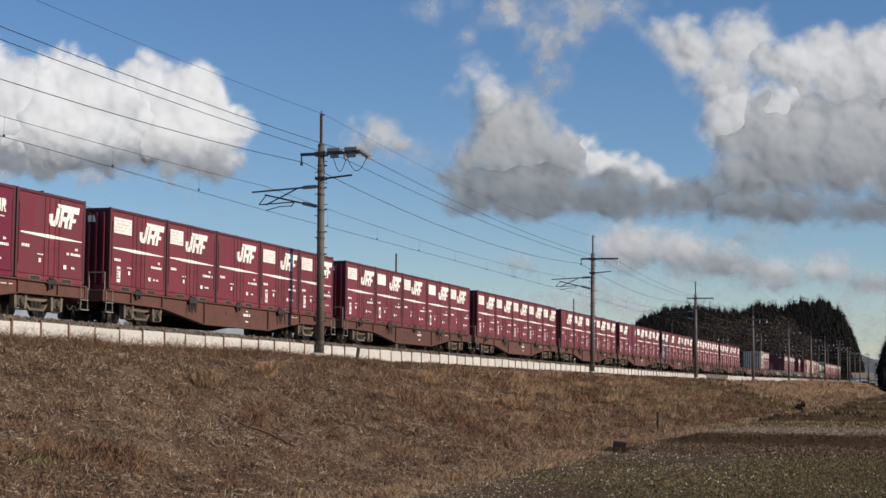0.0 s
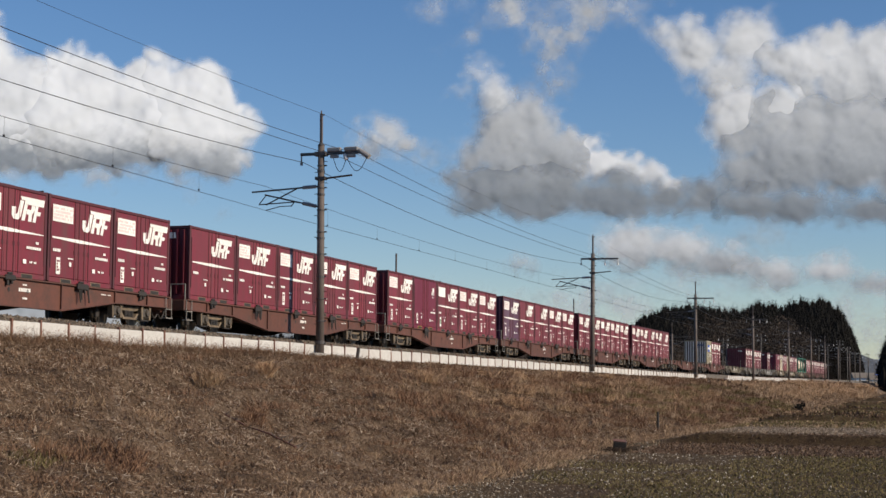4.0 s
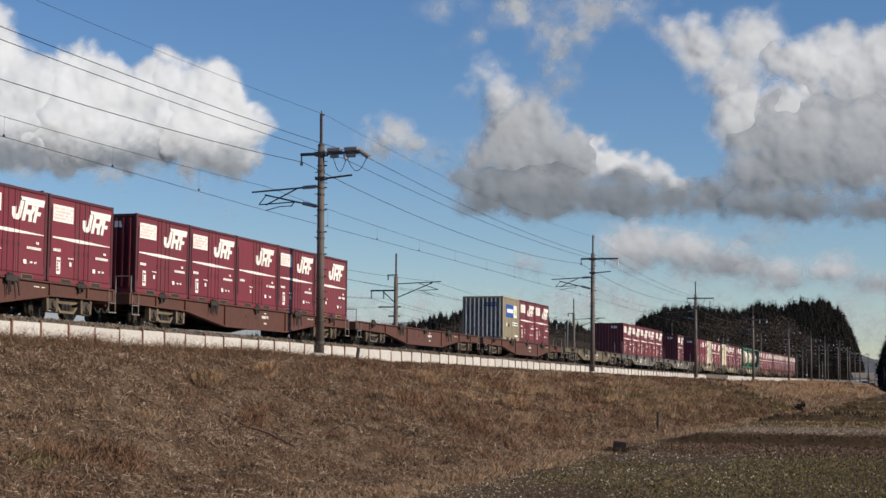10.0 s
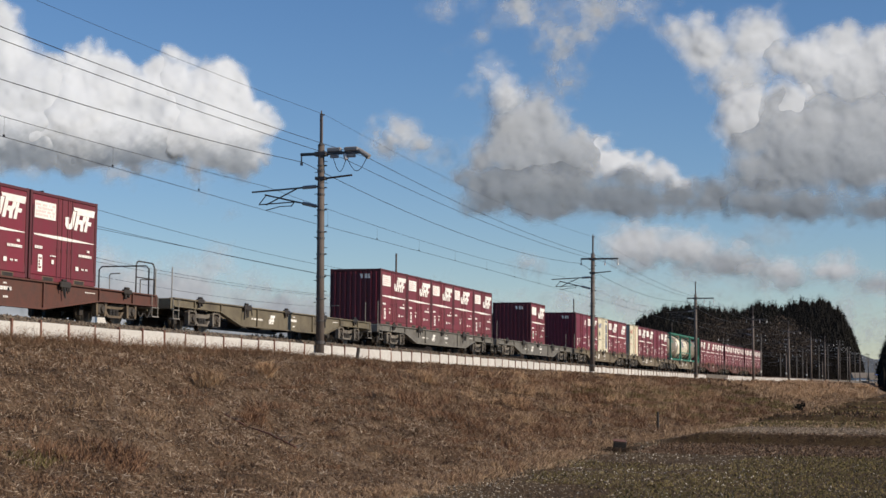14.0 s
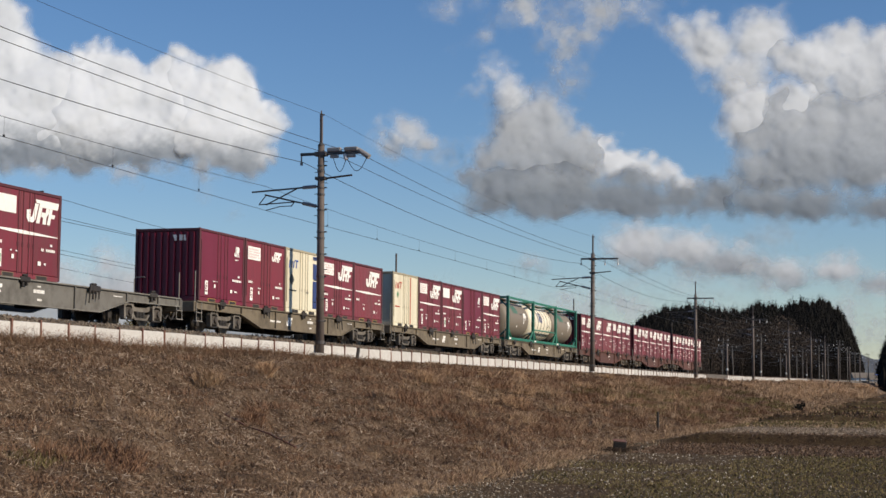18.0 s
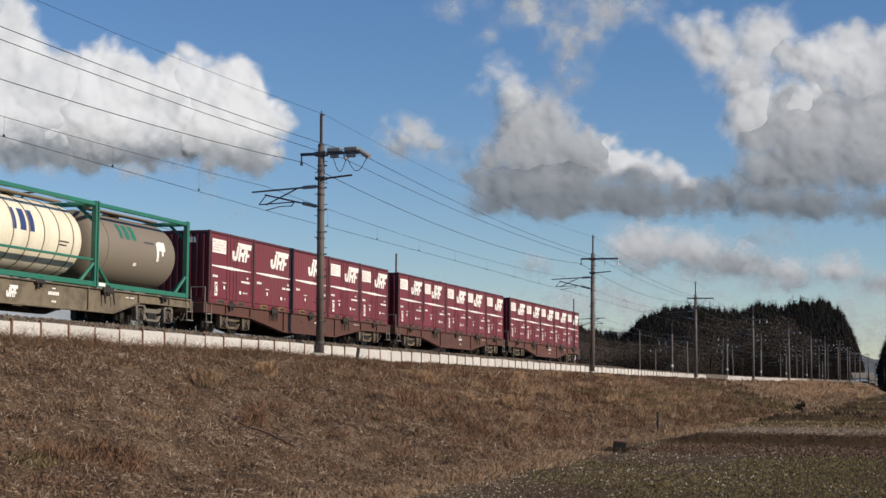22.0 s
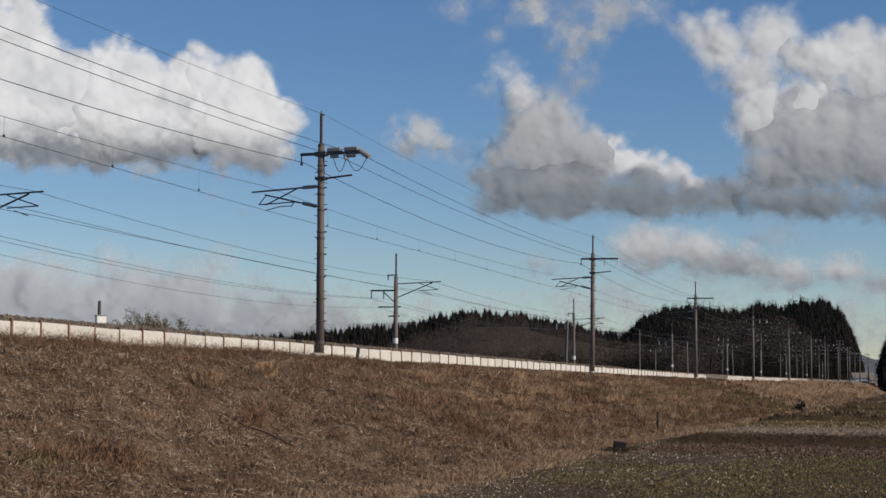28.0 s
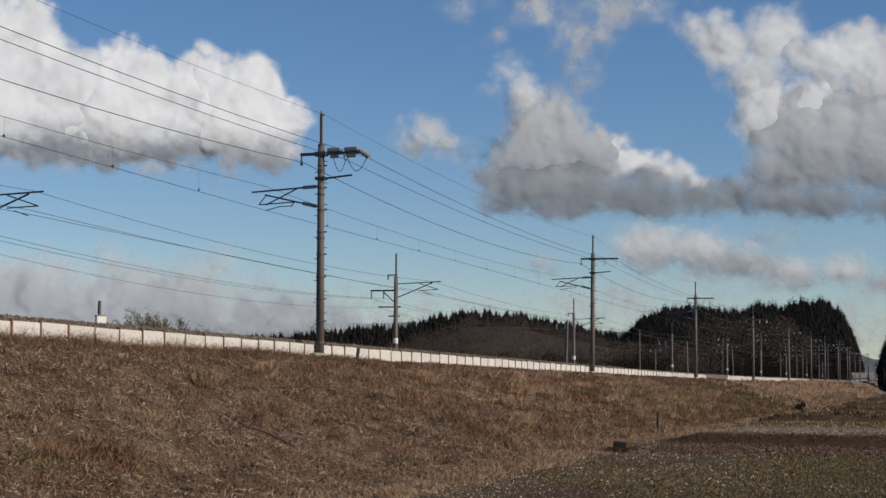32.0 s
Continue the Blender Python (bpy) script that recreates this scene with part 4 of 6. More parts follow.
billow(bank_, [(8.96, 6.06, 1.47, 1.33), (10.54, 5.46, 1.47, 1.05), (11.94, 5.22, 1.33, 0.84), (13.52, 4.87, 1.26, 0.77), (14.74, 4.17, 1.19, 0.7)], 3.19, (3.36, 4.94, 0.3, 0), seed=211, depth=0.2, soft=0.35)
billow(bank_, [(5.11, 6.27, 2.63, 2.63), (7.21, 5.64, 2.63, 2.17), (5.99, 7.91, 1.58, 1.75)], 2.14, (3.19, 8.79, 0.85, 0.5), seed=213, depth=0.0, soft=0.7)
billow(bank_, [(3.78, 9.14, 1.33, 1.58), (2.94, 10.71, 0.77, 1.12), (4.24, 7.56, 1.4, 1.75), (1.96, 9.66, 0.77, 0.49)], -40, (6.34, 11.59, 0.85, 0.14), seed=215, depth=0.1, soft=0.9)
billow(bank_, [(3.36, 3.71, 2.63, 1.68), (6.69, 3.54, 4.2, 1.82), (10.71, 3.19, 3.85, 1.4), (11.76, 4.52, 1.58, 0.77), (14.57, 3.36, 2.63, 1.05), (16.67, 3.36, 2.1, 1.26)], 1.72, (1.96, 4.94, 1.1, 0.85), seed=217, depth=-0.3, soft=0.6)
billow(bank_, [(6.16, 2.84, 4.2, 0.56), (10.71, 2.77, 3.85, 0.49)], -40, (2.14, 3.19, 0.6, 0.45), seed=218, depth=-0.45, soft=0.7, strength=0.5)
billow(bank_, [(0.56, 6.06, 3.85, 0.7), (2.66, 6.51, 1.75, 0.7)], -40, (5.29, 6.86, 0.5, 0.4), seed=219, depth=0.5, soft=1.1, strength=0.6)
bank_ = cloud_bank("small round grey cloud", (3, 0.1))
billow(bank_, [(-2.77, 6.86, 1.47, 1.26), (-1.54, 6.27, 1.68, 0.84), (-3.99, 6.27, 0.91, 0.63)], 5.22, (5.46, 7.56, 0.7, 0.35), seed=221, depth=0.3, soft=0.8, strength=0.9)
billow(bank_, [(-1.6, 5.9, 1.5, 0.75), (-0.4, 5.6, 1.1, 0.6)], 4.9, (5.2, 6.6, 0.5, 0.25), seed=223, depth=0.4, soft=0.9, strength=0.75)
bank_ = cloud_bank("tall cumulus, white on top and grey below", (2.4, 0.4))
billow(bank_, [(16.32, 12.46, 2.17, 1.82), (19.64, 12.99, 2.28, 1.82), (18.42, 10.89, 2.45, 1.75), (14.74, 13.87, 1.4, 0.88)], -40, (8.79, 12.99, 0.5, 0.15), seed=231, depth=0.6, soft=0.8)
billow(bank_, [(22.97, 11.59, 2.63, 1.75), (25.95, 10.89, 2.45, 2.03), (28.22, 11.59, 2.8, 2.98), (31.37, 10.19, 4.2, 3.85), (25.07, 12.64, 1.75, 1.23)], -40, (8.79, 12.29, 0.5, 0.08), seed=233, depth=0.4, soft=0.55)
billow(bank_, [(19.12, 8.79, 1.93, 1.58), (18.49, 7.56, 1.19, 1.4), (21.57, 9.14, 2.1, 1.58)], -40, (5.99, 9.49, 0.35, 0.1), seed=235, depth=0.2, soft=0.6)
billow(bank_, [(22.62, 6.69, 4.03, 2.8), (26.47, 6.69, 3.85, 3.15), (30.67, 5.99, 4.2, 3.5), (20.34, 4.94, 2.63, 1.68)], -40, (3.54, 9.14, 0.85, 0.5), seed=237, depth=0.0, soft=0.7)
billow(bank_, [(19.64, 3.01, 2.52, 1.33), (22.62, 2.84, 3.33, 1.19), (27.17, 2.77, 2.8, 1.19), (30.67, 2.84, 3.15, 1.26)], 1.44, (1.61, 4.24, 1.1, 0.85), seed=239, depth=-0.25, soft=0.6)
bank_ = cloud_bank("thin torn cloud wisps", (2.1, 0.1))
billow(bank_, [(4.76, 14.92, 1.93, 1.4), (7.56, 13.69, 1.93, 1.47), (9.14, 14.92, 2.45, 1.4), (7.04, 11.41, 1.05, 1.93), (5.46, 12.99, 0.88, 0.88)], -40, (10.19, 15.09, 0.62, 0.5), seed=241, depth=0.5, soft=1.1, strength=0.85, rough=1.6)
billow(bank_, [(0.39, 15.02, 1.58, 0.84), (1.89, 12.92, 1.19, 0.49), (11.41, 15.09, 2.1, 0.88), (0.56, 12.29, 0.49, 0.49)], -40, (12.29, 15.44, 0.5, 0.35), seed=243, depth=0.4, soft=1.0, strength=0.7, rough=1.5)
bank_ = cloud_bank("low grey cloud row over the hill", (1.3, 0))
billow(bank_, [(12.11, 0.32, 2.6, 1.49), (15.09, 0.04, 3.16, 1.31), (17.72, -0.6, 3.16, 1.14)], -1.72, (-1.37, 0.91, 0.8, 0.3), seed=251, depth=-1.0, soft=0.6, strength=1.0)
billow(bank_, [(21.22, -1.3, 2.94, 1.05), (24.37, -1.16, 2.1, 1.05), (27.17, -2.35, 2.1, 1.05), (30.32, -2.07, 2.94, 1.31)], -2.77, (-2.24, -0.49, 0.75, 0.3), seed=253, depth=-1.2, soft=0.6, strength=1.0)
billow(bank_, [(20.17, 0.81, 2.32, 1.05), (17.72, -1.72, 3.78, 0.96), (14.22, -2.07, 2.94, 0.96), (9.66, -2.94, 2.52, 1.1), (7.21, -2.77, 1.68, 0.88)], -40, (-3.47, 1.09, 0.5, 0.6), seed=255, depth=-0.9, soft=1.1, strength=0.55)
bank_ = cloud_bank("pale grey cloud bank low on the horizon", (0.4, 0))
billow(bank_, [(-29.55, -3.47, 10.5, 3.33), (-18.7, -3.82, 9.1, 2.98), (-10.64, -4.52, 7, 2.1)], -40, (-4.52, -0.32, 0.72, 0.5), seed=261, depth=-3.0, soft=1.5, strength=1.25, rough=0.6, children=10)
billow(bank_, [(-5.04, -5.04, 7, 2.1), (4.06, -4.52, 7.7, 1.75), (12.82, -4.52, 7.7, 1.75), (21.57, -5.22, 7, 2.1), (29.27, -4.87, 6.3, 2.45)], -40, (-4.87, -2.07, 0.6, 0.42), seed=263, depth=-3.2, soft=2.2, strength=0.85, children=10, rough=0.6)
bank_ = cloud_bank("small grey cloud scraps", (1.5, 0))
billow(bank_, [(5.29, -0.88, 0.91, 0.63), (4.41, -0.74, 0.49, 0.32)], -40, (-1.37, -0.32, 0.7, 0.5), seed=271, depth=0.0, soft=0.7, strength=0.75)
billow(bank_, [(-14.78, 3.36, 0.63, 0.49), (-13.27, 2.42, 0.42, 0.39), (-15.55, 3.89, 0.42, 0.32)], -40, (2.14, 3.89, 0.7, 0.6), seed=273, depth=0.0, soft=0.7, strength=0.45)


# far houses in the gap of the hills
def house(az, dist, w, d, h, roof, label):
    a = radians(az)
    hs = thing("house", label, "house", "far houses", at=pose(dist * math.cos(a), dist * math.sin(a), 0.0, 0, 0, 12 + az))
    part("wall", Shape().box(-d / 2, d / 2, -w / 2, w / 2, 0, h, 0.03), M["plate"], hs)
    part("roof", Shape().side([(-d / 2 - 0.6, h + 0.003), (d / 2 + 0.6, h + 0.003), (0, h + d * 0.3)], -w / 2 - 0.6, w / 2 + 0.6), M[roof], hs)
    for k in range(3):
        wn_ = part("window", Shape().box(-d / 2 - 0.05, -d / 2 - 0.003, -w * 0.36 + k * w * 0.27, -w * 0.36 + k * w * 0.27 + w * 0.15, h * 0.35, h * 0.75), M["navy"], hs)
        part("window_sill", Shape().box(-d / 2 - 0.12, -d / 2 - 0.003, -w * 0.37 + k * w * 0.27, -w * 0.35 + k * w * 0.27 + w * 0.15, h * 0.31, h * 0.345), M["concrete"], hs)
    return hs


house(2.55, 760, 9, 8, 5.5, "tank_grey", "far white house with a dark roof beside the line")
house(2.2, 800, 12, 8, 5.0, "blue", "far white house with a blue roof in the valley")
house(2.05, 720, 7, 7, 4.5, "tank_grey", "far pale shed with a grey roof in the valley")


# ---- track bed ----
tx = np.concatenate([np.linspace(-60, 30, 10), np.arange(30, 130, 2.0), np.arange(130, 420, 6.0), np.linspace(420, 1200, 30)])


def bed(name, section, drop, offset, material, label, category):
    n = len(section)
    v = [(x, line_y(x) + offset + dy, rail_z(x) - drop + dz + 0.03 * (noise.noise(Vector((x * 0.9, dy * 2, 3))))) for x in tx for dy, dz in section]
    f = [(i * n + k, i * n + k + 1, (i + 1) * n + k + 1, (i + 1) * n + k) for i in range(len(tx) - 1) for k in range(n - 1)]
    ob = new(name, raw_mesh(name, v, f, True))
    ob.data.materials.append(material)
    return tagged(ob, label, category, kind="structure")


STONE_BED = earth("ballast_bed", [(0.3, (0.06, 0.05, 0.04)), (0.5, (0.13, 0.11, 0.09)), (0.7, (0.25, 0.22, 0.19))], 2.0, 22.0, 1.0)
bed("ballast_bed", [(-2.15, -0.72), (-1.85, -0.32), (-1.6, -0.07), (1.45, -0.10), (1.9, -0.5), (2.4, -1.0)], 0.0, 0.0, STONE_BED, "grey brown ballast of the near track", "ballast")
bed("ballast_bed", [(-2.2, -0.8), (-1.45, -0.13), (1.45, -0.13), (2.4, -0.9)], 0.75, 6.2, STONE_BED, "grey brown ballast of the far track", "ballast")
rng = np.random.RandomState(301)
n = 26000
bx = 30 + 95 * rng.rand(n) ** 1.4
dy = -2.15 + 1.0 * rng.rand(n)
bz = np.interp(dy, [-2.15, -1.85, -1.6, -1.0], [-0.72, -0.32, -0.07, -0.07]) + np.array([rail_z(q) for q in bx])
c = np.stack([bx, np.array([line_y(q) for q in bx]) + dy, bz], -1)
r = 0.025 + 0.035 * rng.rand(n)
octa = np.array([(1, 0, 0), (-1, 0, 0), (0, 1, 0), (0, -1, 0), (0, 0, 1), (0, 0, -1)], float)
v = (c[:, None] + octa[None] * r[:, None, None] * (0.6 + 0.7 * rng.rand(n, 6, 1)) + 0.3 * r[:, None, None] * rng.normal(size=(n, 6, 3))).reshape(-1, 3)
k = np.arange(n)[:, None] * 6
tri = np.concatenate([k + np.array(q) for q in ((0, 2, 4), (2, 1, 4), (1, 3, 4), (3, 0, 4), (2, 0, 5), (1, 2, 5), (3, 1, 5), (0, 3, 5))], 1).reshape(-1, 3)
stones = new("ballast_stones", raw_mesh("ballast_stones", v, tri))
stones.data.materials.append(M["ballast"])
tagged(stones, "loose grey ballast stones on the track shoulder", "ballast", kind="stuff")


def railway(offset, drop, label):
    track = thing("railway_track", label, "track", "tracks", "structure")
    for s in (-0.56, 0.56):
        sec = [(-0.065, -0.15), (0.065, -0.15), (0.02, -0.12), (0.018, -0.04), (0.034, -0.035), (0.034, 0), (-0.034, 0), (-0.034, -0.035), (-0.018, -0.04), (-0.02, -0.12)]
        m = len(sec)
        v = [(x, line_y(x) + offset + s + a, rail_z(x) - drop + b) for x in tx for a, b in sec]
        f = [(i * m + q, i * m + (q + 1) % m, (i + 1) * m + (q + 1) % m, (i + 1) * m + q) for i in range(len(tx) - 1) for q in range(m)]
        part("rail", raw_mesh("rail", v, f), M["rail"], track)
    return track


near_track = railway(0.0, 0.0, "near railway track with rusty rails on ballast")
railway(6.2, 0.75, "far railway track with rusty rails on ballast")
sleeper_mesh = Shape().box(-0.11, 0.11, -1.0, 1.0, -0.3, -0.152, 0.02).mesh("sleeper")
sleeper_mesh.materials.append(M["sleeper"])
for k in range(190):
    sx = 32 + k * 0.625
    sl = new("sleeper", sleeper_mesh)
    sl.parent = near_track
    sl.matrix_basis = pose(sx, line_y(sx), rail_z(sx))

# ---- white board fence along the crest ----
FENCE_Y = 23.0


def fence(x0, count, pitch, height, label, drop):
    f = thing("board_fence", label, "fence", "trackside fences", at=pose(x0, FENCE_Y, crest_z(x0)))
    post_mesh = Shape().box(-0.034, 0.034, -0.05, 0.035, -0.35, height + 0.05, 0.006).mesh("post")
    post_mesh.materials.append(M["rust_post"])
    boards = []
    for j in range(2):
        b = Shape().box(0.03, pitch - 0.03, -0.02, 0.03, -0.14, height - 0.01, 0.006)
        if j:
            b.box(0.03, pitch - 0.03, -0.024, -0.0195, height * 0.47, height * 0.485)
        me = b.mesh("board")
        me.materials.append(M["fence"])
        boards.append(me)
    rr = random.Random(5)
    for k in range(count):
        px_, pz = k * pitch, crest_z(x0 + k * pitch) - crest_z(x0) + drop
        a = new("post", post_mesh)
        a.parent = f
        a.matrix_basis = pose(px_, 0, pz + rr.uniform(-0.015, 0.015), rr.uniform(-2, 2), rr.uniform(-1.5, 1.5))
        if k < count - 1:
            b = new("board", boards[rr.random() < 0.5])
            b.parent = f
            b.matrix_basis = pose(px_, 0, pz + rr.uniform(-0.02, 0.02), rr.uniform(-2.5, 2.5), math.degrees(0.0058) + rr.uniform(-0.4, 0.4))
    return f


fence(22.25, 101, 1.443, 0.44, "low white board fence with rusty posts along the embankment crest", 0.0)
fence(184.0, 64, 1.8, 0.34, "low white board fence beyond the culvert", 0.15)

# culvert in the gap of the fence
culvert = thing("culvert", "small concrete culvert with a white guard rail in the embankment", "culvert", at=pose(176.0, 21.6, 2.5))
part("headwall", Shape().box(-3.2, 3.2, -0.5, 1.2, -2.2, 0.15, 0.05), M["concrete"], culvert)
# No opening is cut: this dark slab stands for the mouth's shade.
part("opening_frame", Shape().box(-1.6, 1.6, -0.62, -0.49, -1.5, -0.1, 0.03), M["iron"], culvert, "dark slab for the shaded culvert mouth")
part("guard_rail", Shape().box(-3.4, 3.4, 0.1, 0.2, 0.35, 0.62, 0.02), M["fence"], culvert, "white guard rail")
for gx_ in (-3.0, -1.0, 1.0, 3.0):
    part("guard_post", Shape().box(gx_ - 0.05, gx_ + 0.05, 0.21, 0.31, 0.0, 0.62, 0.01), M["fence"], culvert)


# ---- poles and wires ----
def near_pole(x, lean=0.0, detail=True, equipment=False):
    base = crest_z(x)
    p = thing("catenary_pole", "weathered brown round catenary pole with bracket and crossarm", "pole", "near catenary poles", at=pose(x, 22.78, base - 0.1, 0, 0, 0) @ pose(0, 0, 0, lean, 0, 0))
    part("shaft", Shape().tube((0, 0, -1.0), (0, 0, 8.25), 0.170, 0.127, 14), M["pole"], p, smooth=True)
    if detail:
        for k in range(9):
            zz = 0.55 + k * 0.86
            part("pole_band", Shape().tube((0, 0, zz), (0, 0, zz + 0.05), 0.192 - 0.0055 * zz, 0.192 - 0.0055 * zz, 14).box(-0.03, 0.03, -0.24, -0.15, zz, zz + 0.05), M["steel"], p)
    part("pole_cap", Shape().tube((0, 0, 8.25), (0, 0, 8.33), 0.145, 0.09, 14), M["steel"], p)
    part("ground_wire_rod", Shape().box(-0.05, 0.05, -0.05, 0.05, 7.7, 9.5, 0.01).tube((0, 0, 9.5), (0, 0, 9.62), 0.035, 0.02, 6).box(-0.03, 0.03, -0.12, 0.03, 9.42, 9.48), M["pole"], p)
    part("pole_footing", Shape().box(-1.0, -0.2, -0.25, 0.05, -0.3, 0.20, 0.04), M["concrete"], p, "grey concrete footing block")
    part("crossarm", Shape().box(-0.06, 0.06, -1.78, 0.85, 7.87, 7.98, 0.012).box(-0.14, 0.14, -0.25, 0.25, 7.83, 8.0, 0.02), M["steel"], p)
    part("hanger", Shape().tube((0, 0.82, 7.95), (0, 0.82, 7.5), 0.03, 0.03, 6).tube((0, 0.82, 7.62), (0, 0.82, 7.5), 0.06, 0.06, 8), M["insulator"], p)
    if equipment:
        for yy in (-0.55, -1.25):
            part("insulator", Shape().box(-0.11, 0.11, yy - 0.28, yy + 0.28, 7.98, 8.14, 0.03).box(-0.08, 0.08, yy - 0.16, yy + 0.16, 7.74, 7.87, 0.02), M["insulator"], p)
        part("end_insulator", Shape().tube((0, -1.55, 8.02), (0, -1.98, 7.72), 0.09, 0.11, 10), M["insulator"], p)
        part("drop_insulator", Shape().tube((0, -0.98, 7.88), (0, -1.05, 7.66), 0.08, 0.09, 10), M["porcelain"], p)
        for y0, y1 in ((-0.5, -1.05), (-1.05, -1.9)):
            pts = [(0, y0 + (y1 - y0) * t, 7.75 - 0.55 * math.sin(math.pi * t)) for t in (i / 10 for i in range(11))]
            part("jumper_loop", Shape().line(pts, 0.014, 5), M["wire"], p)
    else:
        for yy in (-0.85, -1.75):
            part("insulator", Shape().tube((0, yy, 7.9), (0, yy, 7.5), 0.03, 0.03, 6).tube((0, yy, 7.64), (0, yy, 7.48), 0.06, 0.06, 8), M["porcelain"], p)
    part("lower_arm", Shape().tube((0, -0.1, 6.95), (0, -1.28, 7.05), 0.04, 0.04, 6).box(-0.15, 0.15, -0.2, 0.2, 6.9, 7.02), M["steel"], p)
    br = part("bracket", Shape().tube((0, 0.1, 6.66), (0, 2.9, 6.52), 0.035, 0.035, 6).tube((0, 0.1, 5.86), (0, 2.35, 6.4), 0.035, 0.035, 6), M["steel"], p)
    part("bracket_insulator", Shape().tube((0, 0.2, 6.655), (0, 0.75, 6.63), 0.07, 0.07, 8).tube((0, 0.2, 5.885), (0, 0.75, 6.02), 0.07, 0.07, 8), M["insulator"], br)
    part("strut", Shape().tube((0, 2.3, 6.0), (0, 0.95, 6.62), 0.028, 0.028, 6).tube((0, 2.6, 6.02), (0, 1.1, 6.08), 0.025, 0.025, 6).tube((0, 2.6, 6.02), (0, 2.3, 6.38), 0.02, 0.02, 6).tube((0, 1.1, 6.08), (0, 1.25, 5.9), 0.02, 0.02, 6), M["steel"], br)
    part("steady_arm", Shape().line([(0, 1.2, 5.93), (0, 1.7, 5.92), (0, 2.3, 5.79)], 0.018, 5), M["steel"], br)
    if detail:
        for k in range(17):
            zz = 0.9 + 0.42 * k
            s = 1 if k % 2 else -1
            part("step_bolt", Shape().tube((0, s * 0.13, zz), (0, s * 0.27, zz), 0.014, 0.014, 5), M["steel"], p)
        for zz in (0.6, 3.1, 4.6, 6.3, 7.2):
            part("band", Shape().tube((0, 0, zz), (0, 0, zz + 0.07), 0.195 - 0.006 * zz, 0.195 - 0.006 * zz, 14), M["steel"], p)
    return p


NEAR_X = (8.0, 58.0, 108.9, 158.0, 208.7, 259.4, 305.4, 342.7, 388.0, 438.0, 494.0, 554.0)
for k, px_ in enumerate(NEAR_X):
    near_pole(px_, {1: -0.4, 2: 0.3}.get(k, 0.0), k < 4, k == 1)


FAR_POLE_Y, FAR_LINE_Y = 34.0, 31.5


def far_pole(x, stay=False):
    base = rail_z(x) - 1.5
    p = thing("catenary_pole", "grey concrete catenary pole of the far track with feeder arms", "pole", "far catenary poles", at=pose(x, FAR_POLE_Y, base))
    part("shaft", Shape().tube((0, 0, -1.5), (0, 0, 7.0), 0.17, 0.13, 12), M["pole"], p, smooth=True)
    part("ground_wire_rod", Shape().box(-0.05, 0.05, -0.05, 0.05, 6.6, 8.5, 0.01), M["pole"], p)
    part("feeder_arm", Shape().box(-0.05, 0.05, 0.1, 1.75, 6.02, 6.12, 0.01).tube((0, 0.1, 5.3), (0, 0.9, 6.02), 0.035, 0.035, 6), M["steel"], p)
    for yy in (0.85, 1.7):
        part("insulator", Shape().tube((0, yy, 6.02), (0, yy, 5.55), 0.05, 0.05, 8), M["porcelain"], p)
    part("top_arm", Shape().box(-0.04, 0.04, -0.1, 0.6, 7.05, 7.12).tube((0, 0.55, 7.1), (0, 0.55, 6.75), 0.04, 0.04, 6), M["steel"], p)
    part("lower_arm", Shape().box(-0.04, 0.04, -0.35, 1.2, 4.95, 5.03).box(-0.04, 0.04, -0.3, 0.5, 4.35, 4.43), M["steel"], p)
    br = part("bracket", Shape().tube((0, -0.1, 6.5), (0, -3.1, 6.62), 0.035, 0.035, 6).tube((0, -0.1, 5.6), (0, -2.5, 6.55), 0.035, 0.035, 6), M["steel"], p)
    part("strut", Shape().tube((0, -2.9, 6.1), (0, -1.6, 6.52), 0.025, 0.025, 6).tube((0, -2.9, 6.1), (0, -1.6, 6.05), 0.025, 0.025, 6).line([(0, -1.9, 5.95), (0, -2.5, 5.75)], 0.018, 5), M["steel"], br)
    part("band", Shape().tube((0, 0, 2.6), (0, 0, 2.95), 0.175, 0.175, 12), M["porcelain"], p, "white warning band")
    if stay:
        part("stay_pole", Shape().tube((2.0, 1.5, -1.5), (-0.6, 0.6, 5.0), 0.12, 0.1, 10), M["pole_pale"], p)
        part("stay_pole", Shape().tube((-1.2, 0.6, -1.5), (-1.0, 0.4, 6.4), 0.14, 0.11, 10), M["pole_pale"], p)
    return p


FAR_X = (51.2, 100.0, 153.8, 214.0, 272.0, 325.0, 380.0, 440.0, 500.0)
for k, px_ in enumerate(FAR_X):
    far_pole(px_, k == 2)


def span_wire(name, pts, sag, radius, label, group="overhead wires"):
    """One wire through its supports, with a sag between each two."""
    c = bpy.data.curves.new(name, "CURVE")
    c.dimensions, c.bevel_depth, c.bevel_resolution, c.use_fill_caps = "3D", radius, 1, True
    out = []
    for (a, b) in zip(pts[:-1], pts[1:]):
        a, b = Vector(a), Vector(b)
        for k in range(12):
            t = k / 12
            out.append(a.lerp(b, t) - Vector((0, 0, 4 * sag * t * (1 - t))))
    out.append(Vector(pts[-1]))
    s = c.splines.new("POLY")
    s.points.add(len(out) - 1)
    for q, p in zip(s.points, out):
        q.co = (*p, 1)
    tmp = new(name, c)
    dg = bpy.context.evaluated_depsgraph_get()
    me = bpy.data.meshes.new_from_object(tmp.evaluated_get(dg))
    bpy.data.objects.remove(tmp)
    ob = new(name, me)
    me.materials.append(M["wire"])
    return tagged(ob, label, "wire", group)


def supports(xs, y, dz, swing=0.0):
    return [(x, y + swing * (-1) ** k, crest_z(x) - 0.1 + dz) for k, x in enumerate(xs)]


allx = (-42.0,) + NEAR_X
